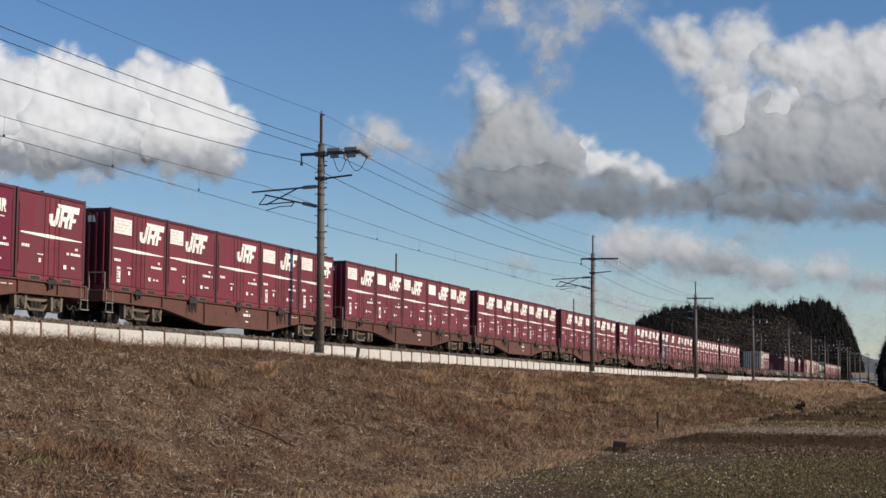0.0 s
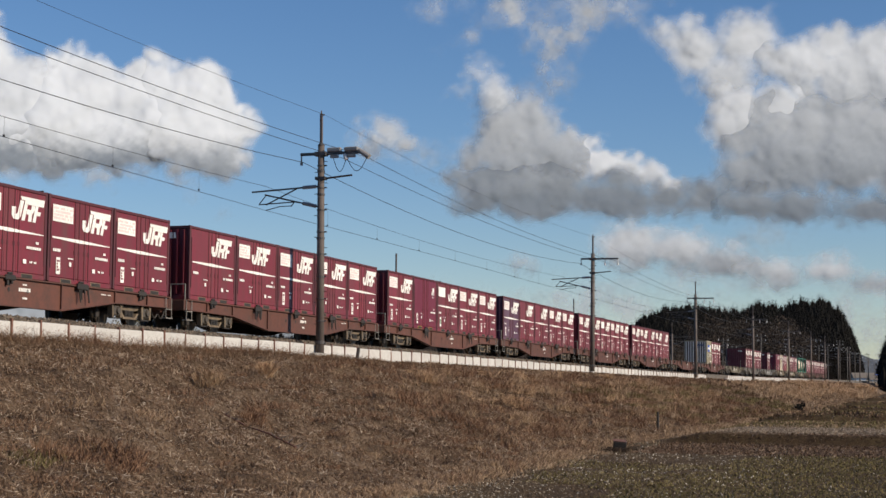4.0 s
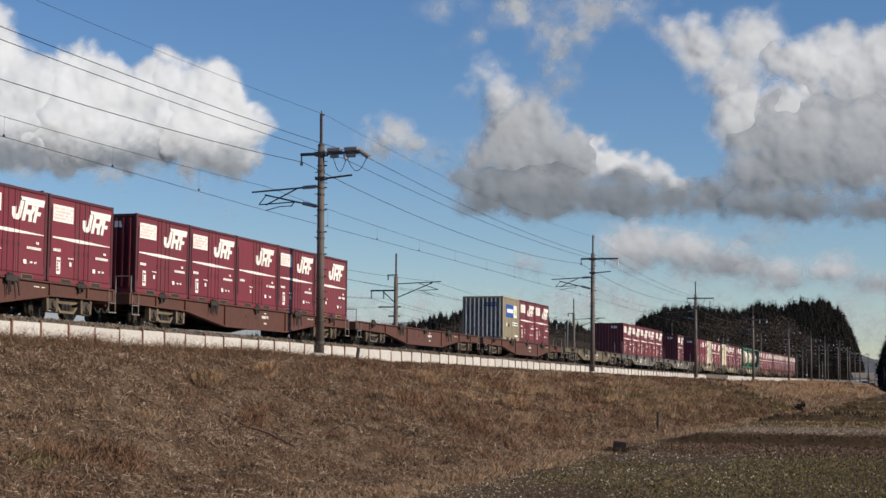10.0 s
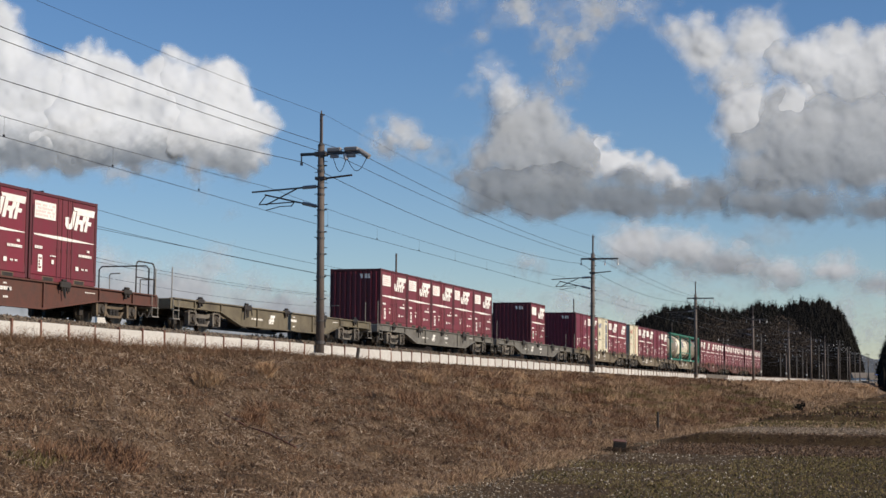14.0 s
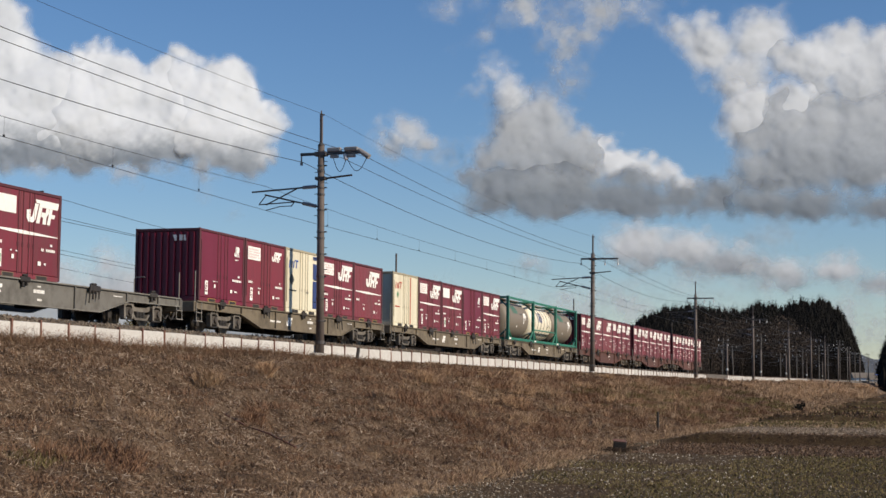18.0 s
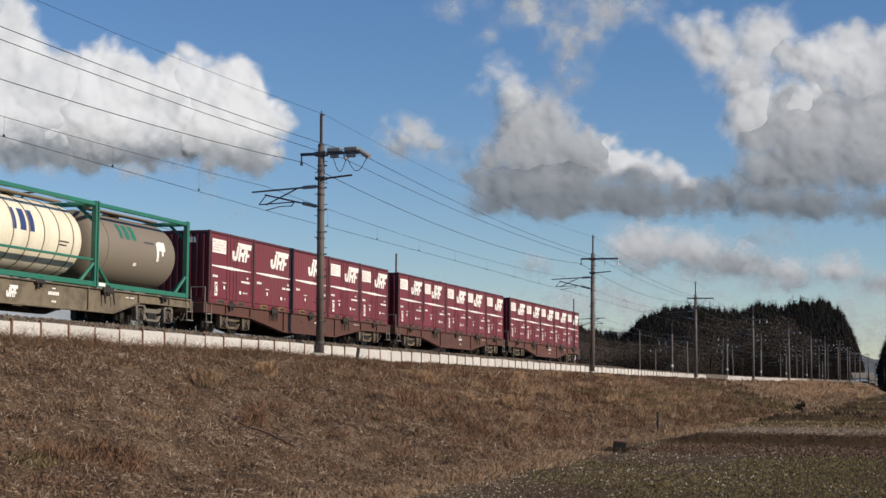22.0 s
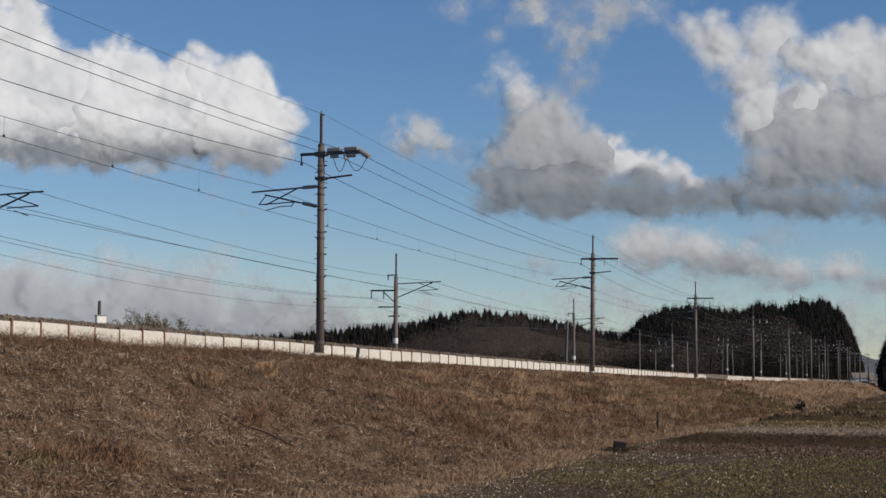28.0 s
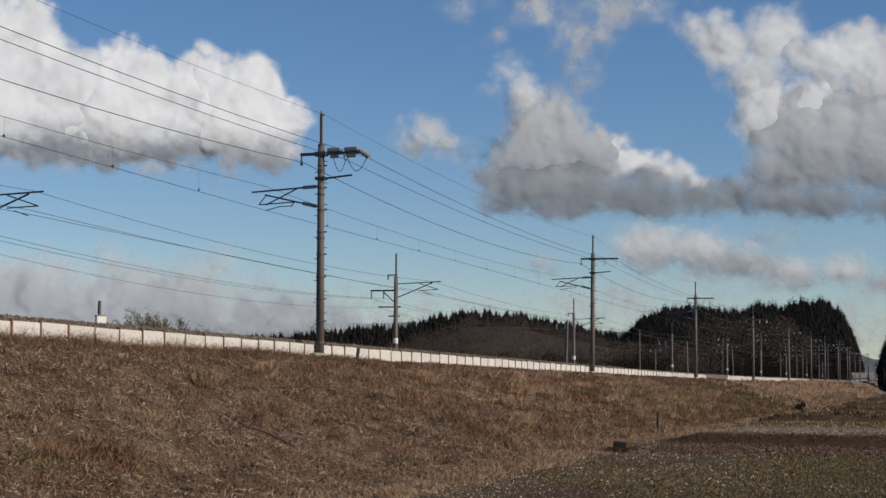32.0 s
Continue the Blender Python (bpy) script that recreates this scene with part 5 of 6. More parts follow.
span_wire("feeder_wire", supports(allx, 20.93, 7.72), 0.49, 0.010, "dark feeder wire on the outer crossarm")
span_wire("feeder_wire", supports(allx, 21.93, 7.72), 0.41, 0.010, "dark feeder wire on the inner crossarm")
span_wire("feeder_wire", supports(allx, 23.60, 7.62), 0.73, 0.012, "dark feeder wire on the trackside arm end")
span_wire("ground_wire", supports(allx, 22.70, 9.45), 0.45, 0.006, "thin ground wire along the pole tops")
span_wire("messenger_wire", supports(allx, 25.0, 6.72, 0.15), 0.375, 0.008, "messenger wire above the near track")
span_wire("contact_wire", supports(allx, 25.0, 5.79, 0.2), -0.02, 0.009, "contact wire above the near track")
dropper = Shape()
for a, b in zip(allx[:-1], allx[1:]):
    for k in range(1, 8):
        t = k / 8
        xx = a + (b - a) * t
        zc = crest_z(a) + (crest_z(b) - crest_z(a)) * t - 0.1
        if 20 < xx < 210:
            dropper.tube((xx, 25.0, zc + 5.79 + 0.08 * t * (1 - t)), (xx, 25.0, zc + 6.72 - 1.5 * t * (1 - t)), 0.004, 0.004, 4)
            dropper.box(xx - 0.03, xx + 0.03, 24.98, 25.02, zc + 5.78 + 0.08 * t * (1 - t), zc + 5.84 + 0.08 * t * (1 - t))
d = new("droppers", dropper.mesh("droppers"))
d.data.materials.append(M["wire"])
tagged(d, "thin droppers between messenger and contact wire", "wire", "overhead wires", "stuff")


def far_supports(xs, y, dz, swing=0.0):
    return [(x, y + swing * (-1) ** k, rail_z(x) - 1.5 + dz) for k, x in enumerate(xs)]


fallx = (-6.0,) + FAR_X
span_wire("messenger_wire", far_supports(fallx, 31.4, 6.65, 0.1), 0.5, 0.009, "messenger wire above the far track")
span_wire("contact_wire", far_supports(fallx, 31.4, 5.75, 0.2), 0.06, 0.010, "contact wire above the far track")
span_wire("contact_wire", far_supports(fallx, 31.6, 5.95, 0.2), 0.25, 0.009, "auxiliary wire above the far track")
span_wire("feeder_wire", far_supports(fallx, 35.7, 5.55), 0.55, 0.009, "dark feeder wire behind the far track")
span_wire("feeder_wire", far_supports(fallx, 34.85, 5.55), 0.55, 0.009, "dark feeder wire beside the far poles")
span_wire("feeder_wire", far_supports(fallx, 35.2, 4.95), 0.7, 0.008, "thin signal wire behind the far track")


# ---- utility poles of the village, in the middle distance ----
def utility_pole(az, dist, top, label, tilt=0.0, arms=2):
    a = radians(az)
    p = thing("utility_pole", label, "pole", "utility poles", at=pose(dist * math.cos(a), dist * math.sin(a), 0.0, 0, 0, az + 90))
    part("shaft", Shape().tube((-top * math.tan(radians(tilt)), 0, -0.5), (0, 0, top), 0.11, 0.065, 10), M["pole_pale"], p, smooth=True)
    for k in range(arms):
        part("crossarm", Shape().box(-0.9, 0.9, -0.06, 0.06, top - 0.5 - 0.9 * k, top - 0.4 - 0.9 * k), M["steel"], p)
        for s in (-0.8, 0.0, 0.8):
            part("insulator", Shape().tube((s, 0, top - 0.4 - 0.9 * k), (s, 0, top - 0.18 - 0.9 * k), 0.06, 0.05, 6), M["porcelain"], p)
    return p


for az, dist, top, tilt, arms in ((10.15, 205, 9.2, 0, 0), (9.6, 260, 8.0, 0, 1), (8.5, 235, 8.6, 1, 0), (7.25, 280, 10.3, -2, 2), (6.95, 300, 9.5, 2, 1), (5.95, 330, 12.5, 0, 2), (5.3, 345, 9.0, 0, 1),
                                  (5.0, 360, 11.0, 1, 2), (4.75, 330, 8.5, 0, 1), (4.55, 380, 10.5, 0, 2), (4.0, 400, 12.0, 0, 3), (3.7, 430, 12.5, 0, 2), (3.3, 450, 14.5, 0, 3), (3.05, 420, 12.0, 0, 2), (2.8, 470, 11.5, 0, 2), (2.4, 500, 12.0, 0, 2), (2.15, 520, 9.0, 0, 1)):
    utility_pole(az, dist, top, "pale concrete utility pole with wires in the valley", tilt, arms)
span_wire("utility_wire", [(201.8, 36.1, 9.0), (228, 38.9, 9.6), (258, 41.3, 7.8)], 0.4, 0.02, "pale slack utility wire", "utility wires")
span_wire("utility_wire", [(158.0, 22.8, 8.5), (214.0, 34.0, 8.0), (277, 35.0, 9.2)], 1.0, 0.02, "slack utility wire across the line", "utility wires")
span_wire("utility_wire", [(277.8, 35.3, 9.6), (328.2, 34.2, 11.4), (358.6, 31.4, 10.2), (399, 27.9, 11.2), (449.2, 25.9, 13.0)], 0.8, 0.02, "slack utility wire in the valley", "utility wires")

# ---- trackside oddments ----
cab = thing("relay_cabinet", "white trackside relay cabinet with a dark pipe on top", "cabinet", at=pose(50.9, 28.3, 3.35, 0, 0, 40))
part("body", Shape().box(-0.17, 0.17, -0.17, 0.17, 0.0, 1.46, 0.015), M["plate"], cab)
part("lid", Shape().box(-0.19, 0.19, -0.19, 0.19, 1.461, 1.50, 0.01), M["concrete"], cab)
part("vent_pipe", Shape().tube((0, 0.05, 1.50), (0, 0.05, 2.0), 0.06, 0.06, 10), M["steel"], cab, "dark pipe")
part("latch", Shape().box(-0.02, 0.02, -0.19, -0.171, 1.1, 1.25), M["iron"], cab)
stake = thing("wooden_stake", "short dark stake leaning at the embankment crest", "stake", at=pose(60.8, 22.3, 3.4, 0, 24, 0))
part("post", Shape().box(-0.07, 0.07, -0.05, 0.05, -0.3, 0.55, 0.015), M["iron"], stake)
stake2 = thing("wooden_stake", "small dark stake at the foot of the slope", "stake", at=pose(81.0, 13.6, 0.55))
part("post", Shape().tube((0, 0, -0.3), (0.02, 0, 0.6), 0.08, 0.06, 8), M["iron"], stake2)
pit = thing("drain_sump", "dark square drain sump in the grass at the slope foot", "sump", at=pose(61.5, 11.8, 0.16, 5, -8, 12) @ Matrix.Diagonal((1.3, 1.3, 0.8, 1)))
part("wall", Shape().box(-0.15, 0.15, -0.19, -0.15, -0.3, 0.27, 0.015).box(-0.15, 0.15, 0.15, 0.19, -0.3, 0.24, 0.015).box(-0.19, -0.15, -0.19, 0.19, -0.3, 0.25, 0.015).box(0.15, 0.19, -0.19, 0.19, -0.3, 0.26, 0.015), M["iron"], pit)
part("cover", Shape().box(-0.17, 0.19, -0.17, 0.21, 0.275, 0.295, 0.01), M["rust_post"], pit, "rusty lid")
blades("sump_weeds", 61.3 + 0.7 * np.random.RandomState(5).randn(600), 11.85 + 0.3 * np.random.RandomState(6).randn(600), np.full(600, 0.02), 0.08 + 0.2 * np.random.RandomState(7).rand(600), np.full(600, 0.022), np.full(600, 0.8), BRUSH, "dark weeds round the sump", "weeds", 8)
log_ = thing("fallen_pole", "dark fallen pole with dead twigs lying across the slope", "log", at=pose(0, 0, 0))
ya, za = slope_at(np.array([36.8, 35.1]), np.array([0.50, 0.27]))
head, foot = Vector((36.8, float(ya[0]), float(za[0]) + 0.28)), Vector((35.1, float(ya[1]), float(za[1]) + 0.28))
part("trunk", Shape().line([head, head.lerp(foot, 0.3) + Vector((0.03, 0, -0.05)), head.lerp(foot, 0.65) + Vector((-0.04, 0, 0.03)), foot], 0.022, 8), M["rust_post"], log_)
twigs, rr = Shape(), random.Random(19)
for k in range(26):
    near_end = rr.random() < 0.7
    b_ = head.lerp(foot, rr.uniform(0.72, 1.12) if near_end else rr.uniform(-0.05, 0.2))
    e_ = b_ + Vector((rr.uniform(-0.45, 0.45), rr.uniform(-0.35, 0.35), rr.uniform(0.02, 0.26))) * (0.8 if near_end else 0.6)
    twigs.tube(b_, e_, 0.011, 0.005, 4)
tagged(part("twigs", twigs, M["pole"], log_), kind="stuff")


# ---- train: containers ----
CL, CW, CH = 3.715, 2.45, 2.5
NEAR = -CW / 2


def flat(polys, y, depth=0.006):
    s = Shape()
    for q in polys:
        s.side(q, y - depth, y)
    return s


def rect(x0, x1, z0, z1, slant=0.0):
    return [(x0, z0), (x1, z0), (x1 + slant, z1), (x0 + slant, z1)]


def emblem(x, z, s, wide=1.0):
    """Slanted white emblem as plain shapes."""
    p = [[(.0, .40), (.0, .12), (.08, .0), (.27, .0), (.37, .10), (.50, .66), (.34, .66), (.25, .24), (.21, .18), (.16, .18), (.17, .42)],
         [(.40, .68), (.36, .80), (1.38, .80), (1.33, .56), (.52, .56), (.545, .68)],
         [(.40, .0), (.54, .0), (.66, .555), (.52, .555)],
         [(.60, .24), (.70, .22), (.68, .0), (.82, .0), (.84, .24), (.95, .40), (.97, .555), (.83, .555), (.80, .40), (.64, .40)],
         [(.87, .0), (1.0, .0), (1.04, .24), (1.19, .24), (1.22, .38), (1.07, .38), (1.11, .555), (.99, .555)]]
    return [[(x + a * s * wide, z + b * s) for a, b in q] for q in p]


def small_emblem(x, z, s):
    p = [[(0, .1), (0, .4), (.16, .4), (.16, .25), (.3, .25), (.3, 1.0), (.48, 1.0), (.48, .15), (.4, 0), (.1, 0)],
         [(.58, 0), (.74, 0), (.74, .38), (.86, .38), (1.0, 0), (1.18, 0), (1.02, .42), (1.16, .55), (1.16, .88), (1.02, 1.0), (.58, 1.0)]]
    return [[(x + a * s, z + b * s) for a, b in q] for q in p]


def bars(x0, x1, z0, z1, rows, rr, fill=0.75):
    """Unreadable small lettering: short bars in rows."""
    out = []
    h = (z1 - z0) / rows
    for k in range(rows):
        x = x0
        while x < x1 - 0.03:
            w = rr.uniform(0.04, 0.09)
            if rr.random() < fill:
                out.append(rect(x, min(x + w, x1), z0 + k * h + h * 0.15, z0 + (k + 1) * h - h * 0.15))
            x += w + 0.02
    return out


def container_body(c, mat, door, edge, ribs=True, solid=False, pocket=None):
    """Box with ribbed ends, recessed side doors, lock rods, rails and fork pockets."""
    hx, hy = CL / 2, CW / 2
    deep = 0.09 if solid else 0.035
    groove = 0.07 if mat == M["tan_grey"] else 0.022
    part("shell", Shape().box(-hx + 0.05, hx - 0.05, -hy + deep, hy - deep, 0.12, CH - 0.04, 0.01), mat, c)
    for sx in (-1, 1):
        for sy in (-1, 1):
            xa, ya = sx * hx, sy * hy
            part("corner_post", Shape().box(min(xa, xa - sx * 0.10), max(xa, xa - sx * 0.10), min(ya, ya - sy * 0.09), max(ya, ya - sy * 0.09), 0.02, CH, 0.012), edge, c)
    part("top_rail", Shape().box(-hx + 0.10, hx - 0.10, -hy, -hy + 0.08, CH - 0.10, CH - 0.012, 0.01).box(-hx + 0.10, hx - 0.10, hy - 0.08, hy, CH - 0.10, CH - 0.012, 0.01)
         .box(-hx, -hx + 0.07, -hy + 0.09, hy - 0.09, CH - 0.11, CH - 0.012, 0.01).box(hx - 0.07, hx, -hy + 0.09, hy - 0.09, CH - 0.11, CH - 0.012, 0.01), edge, c)
    part("bottom_rail", Shape().box(-hx + 0.10, hx - 0.10, -hy, -hy + 0.10, 0.0, 0.14, 0.01).box(-hx + 0.10, hx - 0.10, hy - 0.10, hy, 0.0, 0.14, 0.01).box(-hx, -hx + 0.09, -hy + 0.09, hy - 0.09, 0.0, 0.15, 0.01).box(hx - 0.09, hx, -hy + 0.09, hy - 0.09, 0.0, 0.15, 0.01), mat, c)
    part("roof", Shape().side([(-hx + 0.07, CH - 0.05), (hx - 0.07, CH - 0.05), (hx - 0.07, CH - 0.012), (0, CH + 0.012), (-hx + 0.07, CH - 0.012)], -hy + 0.09, hy - 0.09), edge, c)
    if ribs:
        back = Shape()
        for sx in (-1, 1):
            for k in range(9):
                yy = -hy + 0.24 + k * (CW - 0.48) / 8
                poly = [(sx * (hx - 0.05), 0.15), (sx * (hx + 0.022), 0.19), (sx * (hx + 0.022), CH - 0.17), (sx * (hx - 0.05), CH - 0.11)]
                if sx < 0:
                    part("end_rib", Shape().side(poly, yy - 0.03, yy + 0.03), mat, c)
                else:
                    back.side(poly, yy - 0.035, yy + 0.035)
        part("rear_end_wall", back, mat, c)
    for sy in (-1, 1):
        y0, y1 = (-hy + 0.008, -hy + 0.05) if sy < 0 else (hy - 0.05, hy - 0.008)
        if solid:
            s, n, w = Shape(), 19, (CL - 0.24) / 19
            edge_pts = [(-hx + 0.12, y1)]
            for k in range(n):
                xa = -hx + 0.12 + k * w
                edge_pts += [(xa, -hy + groove if sy < 0 else hy - groove), (xa + w * 0.10, -hy + 0.004 if sy < 0 else hy - 0.004), (xa + w * 0.66, -hy + 0.004 if sy < 0 else hy - 0.004), (xa + w * 0.76, -hy + groove if sy < 0 else hy - groove)]
            m_ = len(edge_pts)
            s.add([(x, y, z) for z in (0.16, CH - 0.12) for x, y in edge_pts], [(k, k + 1, m_ + k + 1, m_ + k) for k in range(m_ - 1)])
            part("side_wall", s, door, c)
            continue
        if sy > 0:
            s = Shape()
            for x0, x1 in ((-hx + 0.11, -0.30), (-0.285, 0.285), (0.30, hx - 0.11)):
                s.box(x0, x1, y0, y1, 0.15, CH - 0.11, 0.012)
            part("rear_side_wall", s, door, c)
            continue
        for x0, x1 in ((-hx + 0.11, -0.30), (-0.285, 0.285), (0.30, hx - 0.11)):
            part("door_leaf", Shape().box(x0, x1, y0, y1, 0.15, CH - 0.11, 0.012), door, c)
        yr = -hy
        for xr in (-0.40, -0.16, 0.16, 0.40):
            part("lock_rod", Shape().tube((xr, yr + 0.004, 0.10), (xr, yr + 0.004, CH - 0.07), 0.017, 0.017, 6).box(xr - 0.05, xr + 0.05, yr, yr + 0.02, 0.85, 0.98), edge, c)
        for xr in (-hx + 0.13, hx - 0.13):
            part("hinge_strip", Shape().box(xr - 0.02, xr + 0.02, yr - 0.010, yr + 0.012, 0.4, 2.1, 0.005), edge, c)
    for xr in (-0.86, 0.86):
        part("fork_pocket", Shape().box(xr - 0.30, xr + 0.30, -hy - 0.006, -hy + 0.10, -0.005, 0.13, 0.01), pocket or M["bogie"], c)
        # Dark plate on the closed pocket paints the shade of its hollow.
        part("pocket_mouth", Shape().box(xr - 0.25, xr + 0.25, -hy - 0.010, -hy - 0.006, 0.012, 0.105), M["iron"], c)


def stripe(x0, x1, z, t):
    return [(x0, z - 0.012), (x0 + (x1 - x0) * 0.45, z - t), (x1, z - 0.02), (x1, z + 0.0), (x0 + (x1 - x0) * 0.45, z + t * 0.9), (x0, z + 0.03)]


def side_marks(c, kind, rr, label_green):
    y = NEAR - 0.004
    marks = []
    if kind in ("panel", "close", "plain", "ribbed", "small"):
        ex, ez, es = {"panel": (0.0, 1.58, 0.83), "close": (-0.55, 1.58, 0.83), "plain": (-0.2, 1.58, 0.83), "ribbed": (-0.35, 1.54, 0.86), "small": (0.55, 1.82, 0.46)}[kind]
        part("emblem", flat(emblem(ex, ez, es, 1.47), y, 0.005), M["white"], c, "white slanted emblem")
    if kind in ("panel", "close", "small"):
        x0, x1 = (-1.66, -0.54) if kind != "close" else (-1.68, -0.74)
        pl = part("name_plate", flat([rect(x0, x1, 1.74, 2.22)], y, 0.008), M["plate"], c, "white name plate")
        if rr.random() < 0.6:
            tagged(part("plate_marks", flat(bars(x0 + 0.05, x1 - 0.05, 1.79, 2.17, 4, rr, 0.85), y - 0.008, 0.002), M["plate_text"], pl), kind="stuff")
    if kind in ("panel", "close", "plain", "ribbed"):
        part("taper_stripe", flat([stripe(-1.66, 1.66, 1.27, 0.055)], y, 0.005), M["white"], c, "white tapered stripe")
    if kind == "claret":
        part("emblem", flat(small_emblem(0.95, 1.72, 0.36) + bars(1.02, 1.30, 1.58, 1.63, 1, rr, 1), y), M["white"], c, "white emblem")
    marks += bars(-1.62, -1.22, 0.86, 0.98, 1, rr, 0.95) if kind != "claret" else []
    marks += bars(0.78, 1.55, 0.80, 0.91, 1, rr, 0.9) + bars(1.25, 1.40, 0.96, 1.06, 1, rr, 1)
    marks += [rect(-0.72, -0.60, 0.50, 0.62), rect(0.62, 0.78, 0.40, 0.52)] + bars(0.95, 1.3, 0.42, 0.5, 1, rr, 0.7) + bars(-0.8, -0.45, 0.70, 0.75, 1, rr, 0.7)
    tagged(part("lettering", flat(marks, y - 0.014, 0.004), M["white"], c), kind="stuff")
    if kind in ("panel", "small", "claret"):
        card = part("card_holder", flat([rect(-1.42, -1.20, 0.24, 0.72)], y, 0.008), M["plate"], c, "white card holder")
        if label_green:
            tagged(part("card_mark", flat([rect(-1.385, -1.235, 0.36, 0.60)], y - 0.008, 0.003), M["green_label"], card), kind="stuff")
        else:
            tagged(part("card_mark", flat(bars(-1.39, -1.23, 0.32, 0.66, 4, rr, 0.6), y - 0.008, 0.003), M["dark_mark"] if rr.random() < 0.5 else M["maroon_door"], card), kind="stuff")
    part("end_emblem", Shape().add([(-CL / 2 - 0.028, NEAR + 0.5 + q * 0.42, 2.06 + w * 0.2) for q, w in ((0, 0), (0.25, 0), (0.25, 1), (0.1, 1))] + [(-CL / 2 - 0.028, NEAR + 0.64 + q * 0.42, 2.06 + w * 0.2) for q, w in ((0, 0), (0.3, 0), (0.3, 1), (0, 1))]
         + [(-CL / 2 - 0.028, NEAR + 0.82 + q * 0.42, 2.06 + w * 0.2) for q, w in ((0.1, 0), (0.3, 0), (0.45, 1), (0.1, 1))], [(0, 1, 2, 3), (4, 5, 6, 7), (8, 9, 10, 11)]), M["white"], c)


def red_container(kind, seed, label, green=False, violet=False):
    rr = random.Random(seed)
    c = thing("freight_container", label, "container", "freight containers")
    mat, door = (M["claret"], M["claret"]) if kind == "claret" else (M["violet"], M["violet"]) if violet else (M["maroon"], M["maroon_door"])
    container_body(c, mat, door, M["rail_dark"], solid=(kind == "ribbed"), pocket=M["yellow"] if kind in ("ribbed", "claret") else None)
    side_marks(c, kind, rr, green)
    return c


def cream_container(variant):
    rr = random.Random(variant)
    c = thing("freight_container", "cream freight container with dark diamond mark and blue band" if variant == 0 else "cream freight container with an orange red line and grey end", "container", "freight containers")
    container_body(c, M["cream"], M["cream"], M["tan_grey"], ribs=variant == 0, pocket=M["iron"])
    y = NEAR - 0.004
    part("emblem", flat([rect(-1.55, -1.48, 1.72, 2.02, 0.06), rect(-1.32, -1.24, 1.74, 2.0, 0.05), rect(-1.14, -1.06, 1.74, 2.0, 0.05), rect(-0.86, -0.79, 1.74, 2.0, 0.05), rect(-0.98, -0.62, 2.005, 2.06)], y), M["blue"] if variant == 0 else M["red_line"], c)
    if variant == 0:
        part("diamond_mark", flat([[(-1.25, 1.05), (-1.0, 1.28), (-1.25, 1.52), (-1.5, 1.28)]], y), M["dark_mark"], c)
        part("band", flat([rect(0.95, 1.35, 0.25, 1.35), rect(0.95, 1.35, 1.42, 2.05), rect(0.95, 1.35, 2.2, 2.34)], y), M["navy"], c, "navy blue band")
        tagged(part("lettering", flat(bars(-1.5, -0.8, 0.82, 0.9, 1, rr, 0.9) + bars(0.1, 0.5, 0.8, 0.9, 1, rr, 0.8), y), M["dark_mark"], c), kind="stuff")
    else:
        part("diamond_mark", flat([[(-1.2, 1.3), (-1.06, 1.46), (-1.2, 1.62), (-1.34, 1.46)]], y), M["green_label"], c)
        part("red_line", flat([rect(0.62, 0.70, 0.12, 2.36)], y), M["red_line"], c, "orange red vertical line")
        tagged(part("lettering", flat(bars(-1.6, -0.9, 0.86, 0.94, 1, rr, 0.9), y), M["red_line"], c), kind="stuff")
    return c


def grey_container():
    rr = random.Random(77)
    c = thing("freight_container", "tan grey ribbed container with a blue and lime sign", "container", "freight containers")
    container_body(c, M["tan_grey"], M["tan_grey"], M["tan_grey"], solid=True, ribs=False, pocket=M["iron"])
    hx = CL / 2
    for sx in (-1, 1):
        # Darker than the walls: shade between the ribs, painted as a panel.
        part("end_panel", Shape().box(min(sx * (hx - 0.052), sx * (hx - 0.04)), max(sx * (hx - 0.052), sx * (hx - 0.04)), NEAR + 0.1, -NEAR - 0.1, 0.16, CH - 0.12), M["bogie_grey"], c, "dark end panel painted as shade")
        for k in range(9):
            yy = NEAR + 0.21 + k * (CW - 0.42) / 8
            # White paint stands for sunlight on the rib flanks.
            part("end_rib", Shape().side([(sx * (hx - 0.06), 0.15), (sx * (hx + 0.01), 0.19), (sx * (hx + 0.01), CH - 0.15), (sx * (hx - 0.06), CH - 0.10)], yy - 0.032, yy + 0.032), M["plate"], c, "rib painted white as if sunlit")
    y = NEAR - 0.004
    sg = part("sign", flat([rect(-1.25, 0.42, 1.32, 2.05)], y, 0.012), M["blue"], c, "blue sign")
    part("sign_mark", flat([rect(-1.08, 0.30, 1.58, 1.80)], y - 0.012, 0.004), M["white"], sg)
    lm = part("sign", flat([rect(0.42, 1.16, 1.32, 2.05)], y, 0.012), M["plate"], c, "white sign")
    part("sign_mark", flat([rect(0.66, 0.98, 1.48, 1.78)], y - 0.012, 0.004), M["lime"], lm)
    part("plate", flat([rect(0.20, 1.40, 0.86, 1.06), rect(0.7, 1.4, 0.22, 0.32), rect(-1.2, -1.0, 0.78, 0.98)], y, 0.012), M["plate"], c)
    tagged(part("lettering", flat(bars(0.25, 1.35, 0.90, 1.02, 1, rr, 0.85) + [rect(-0.8, -0.5, 0.76, 0.95)], y - 0.012, 0.004), M["dark_mark"], c), kind="stuff")
    part("end_mark", Shape().box(-hx - 0.018, -hx - 0.012, NEAR + 0.35, NEAR + 1.1, 2.05, 2.12).box(-hx - 0.018, -hx - 0.012, NEAR + 0.35, NEAR + 1.1, 1.92, 1.99), M["navy"], c)
    return c


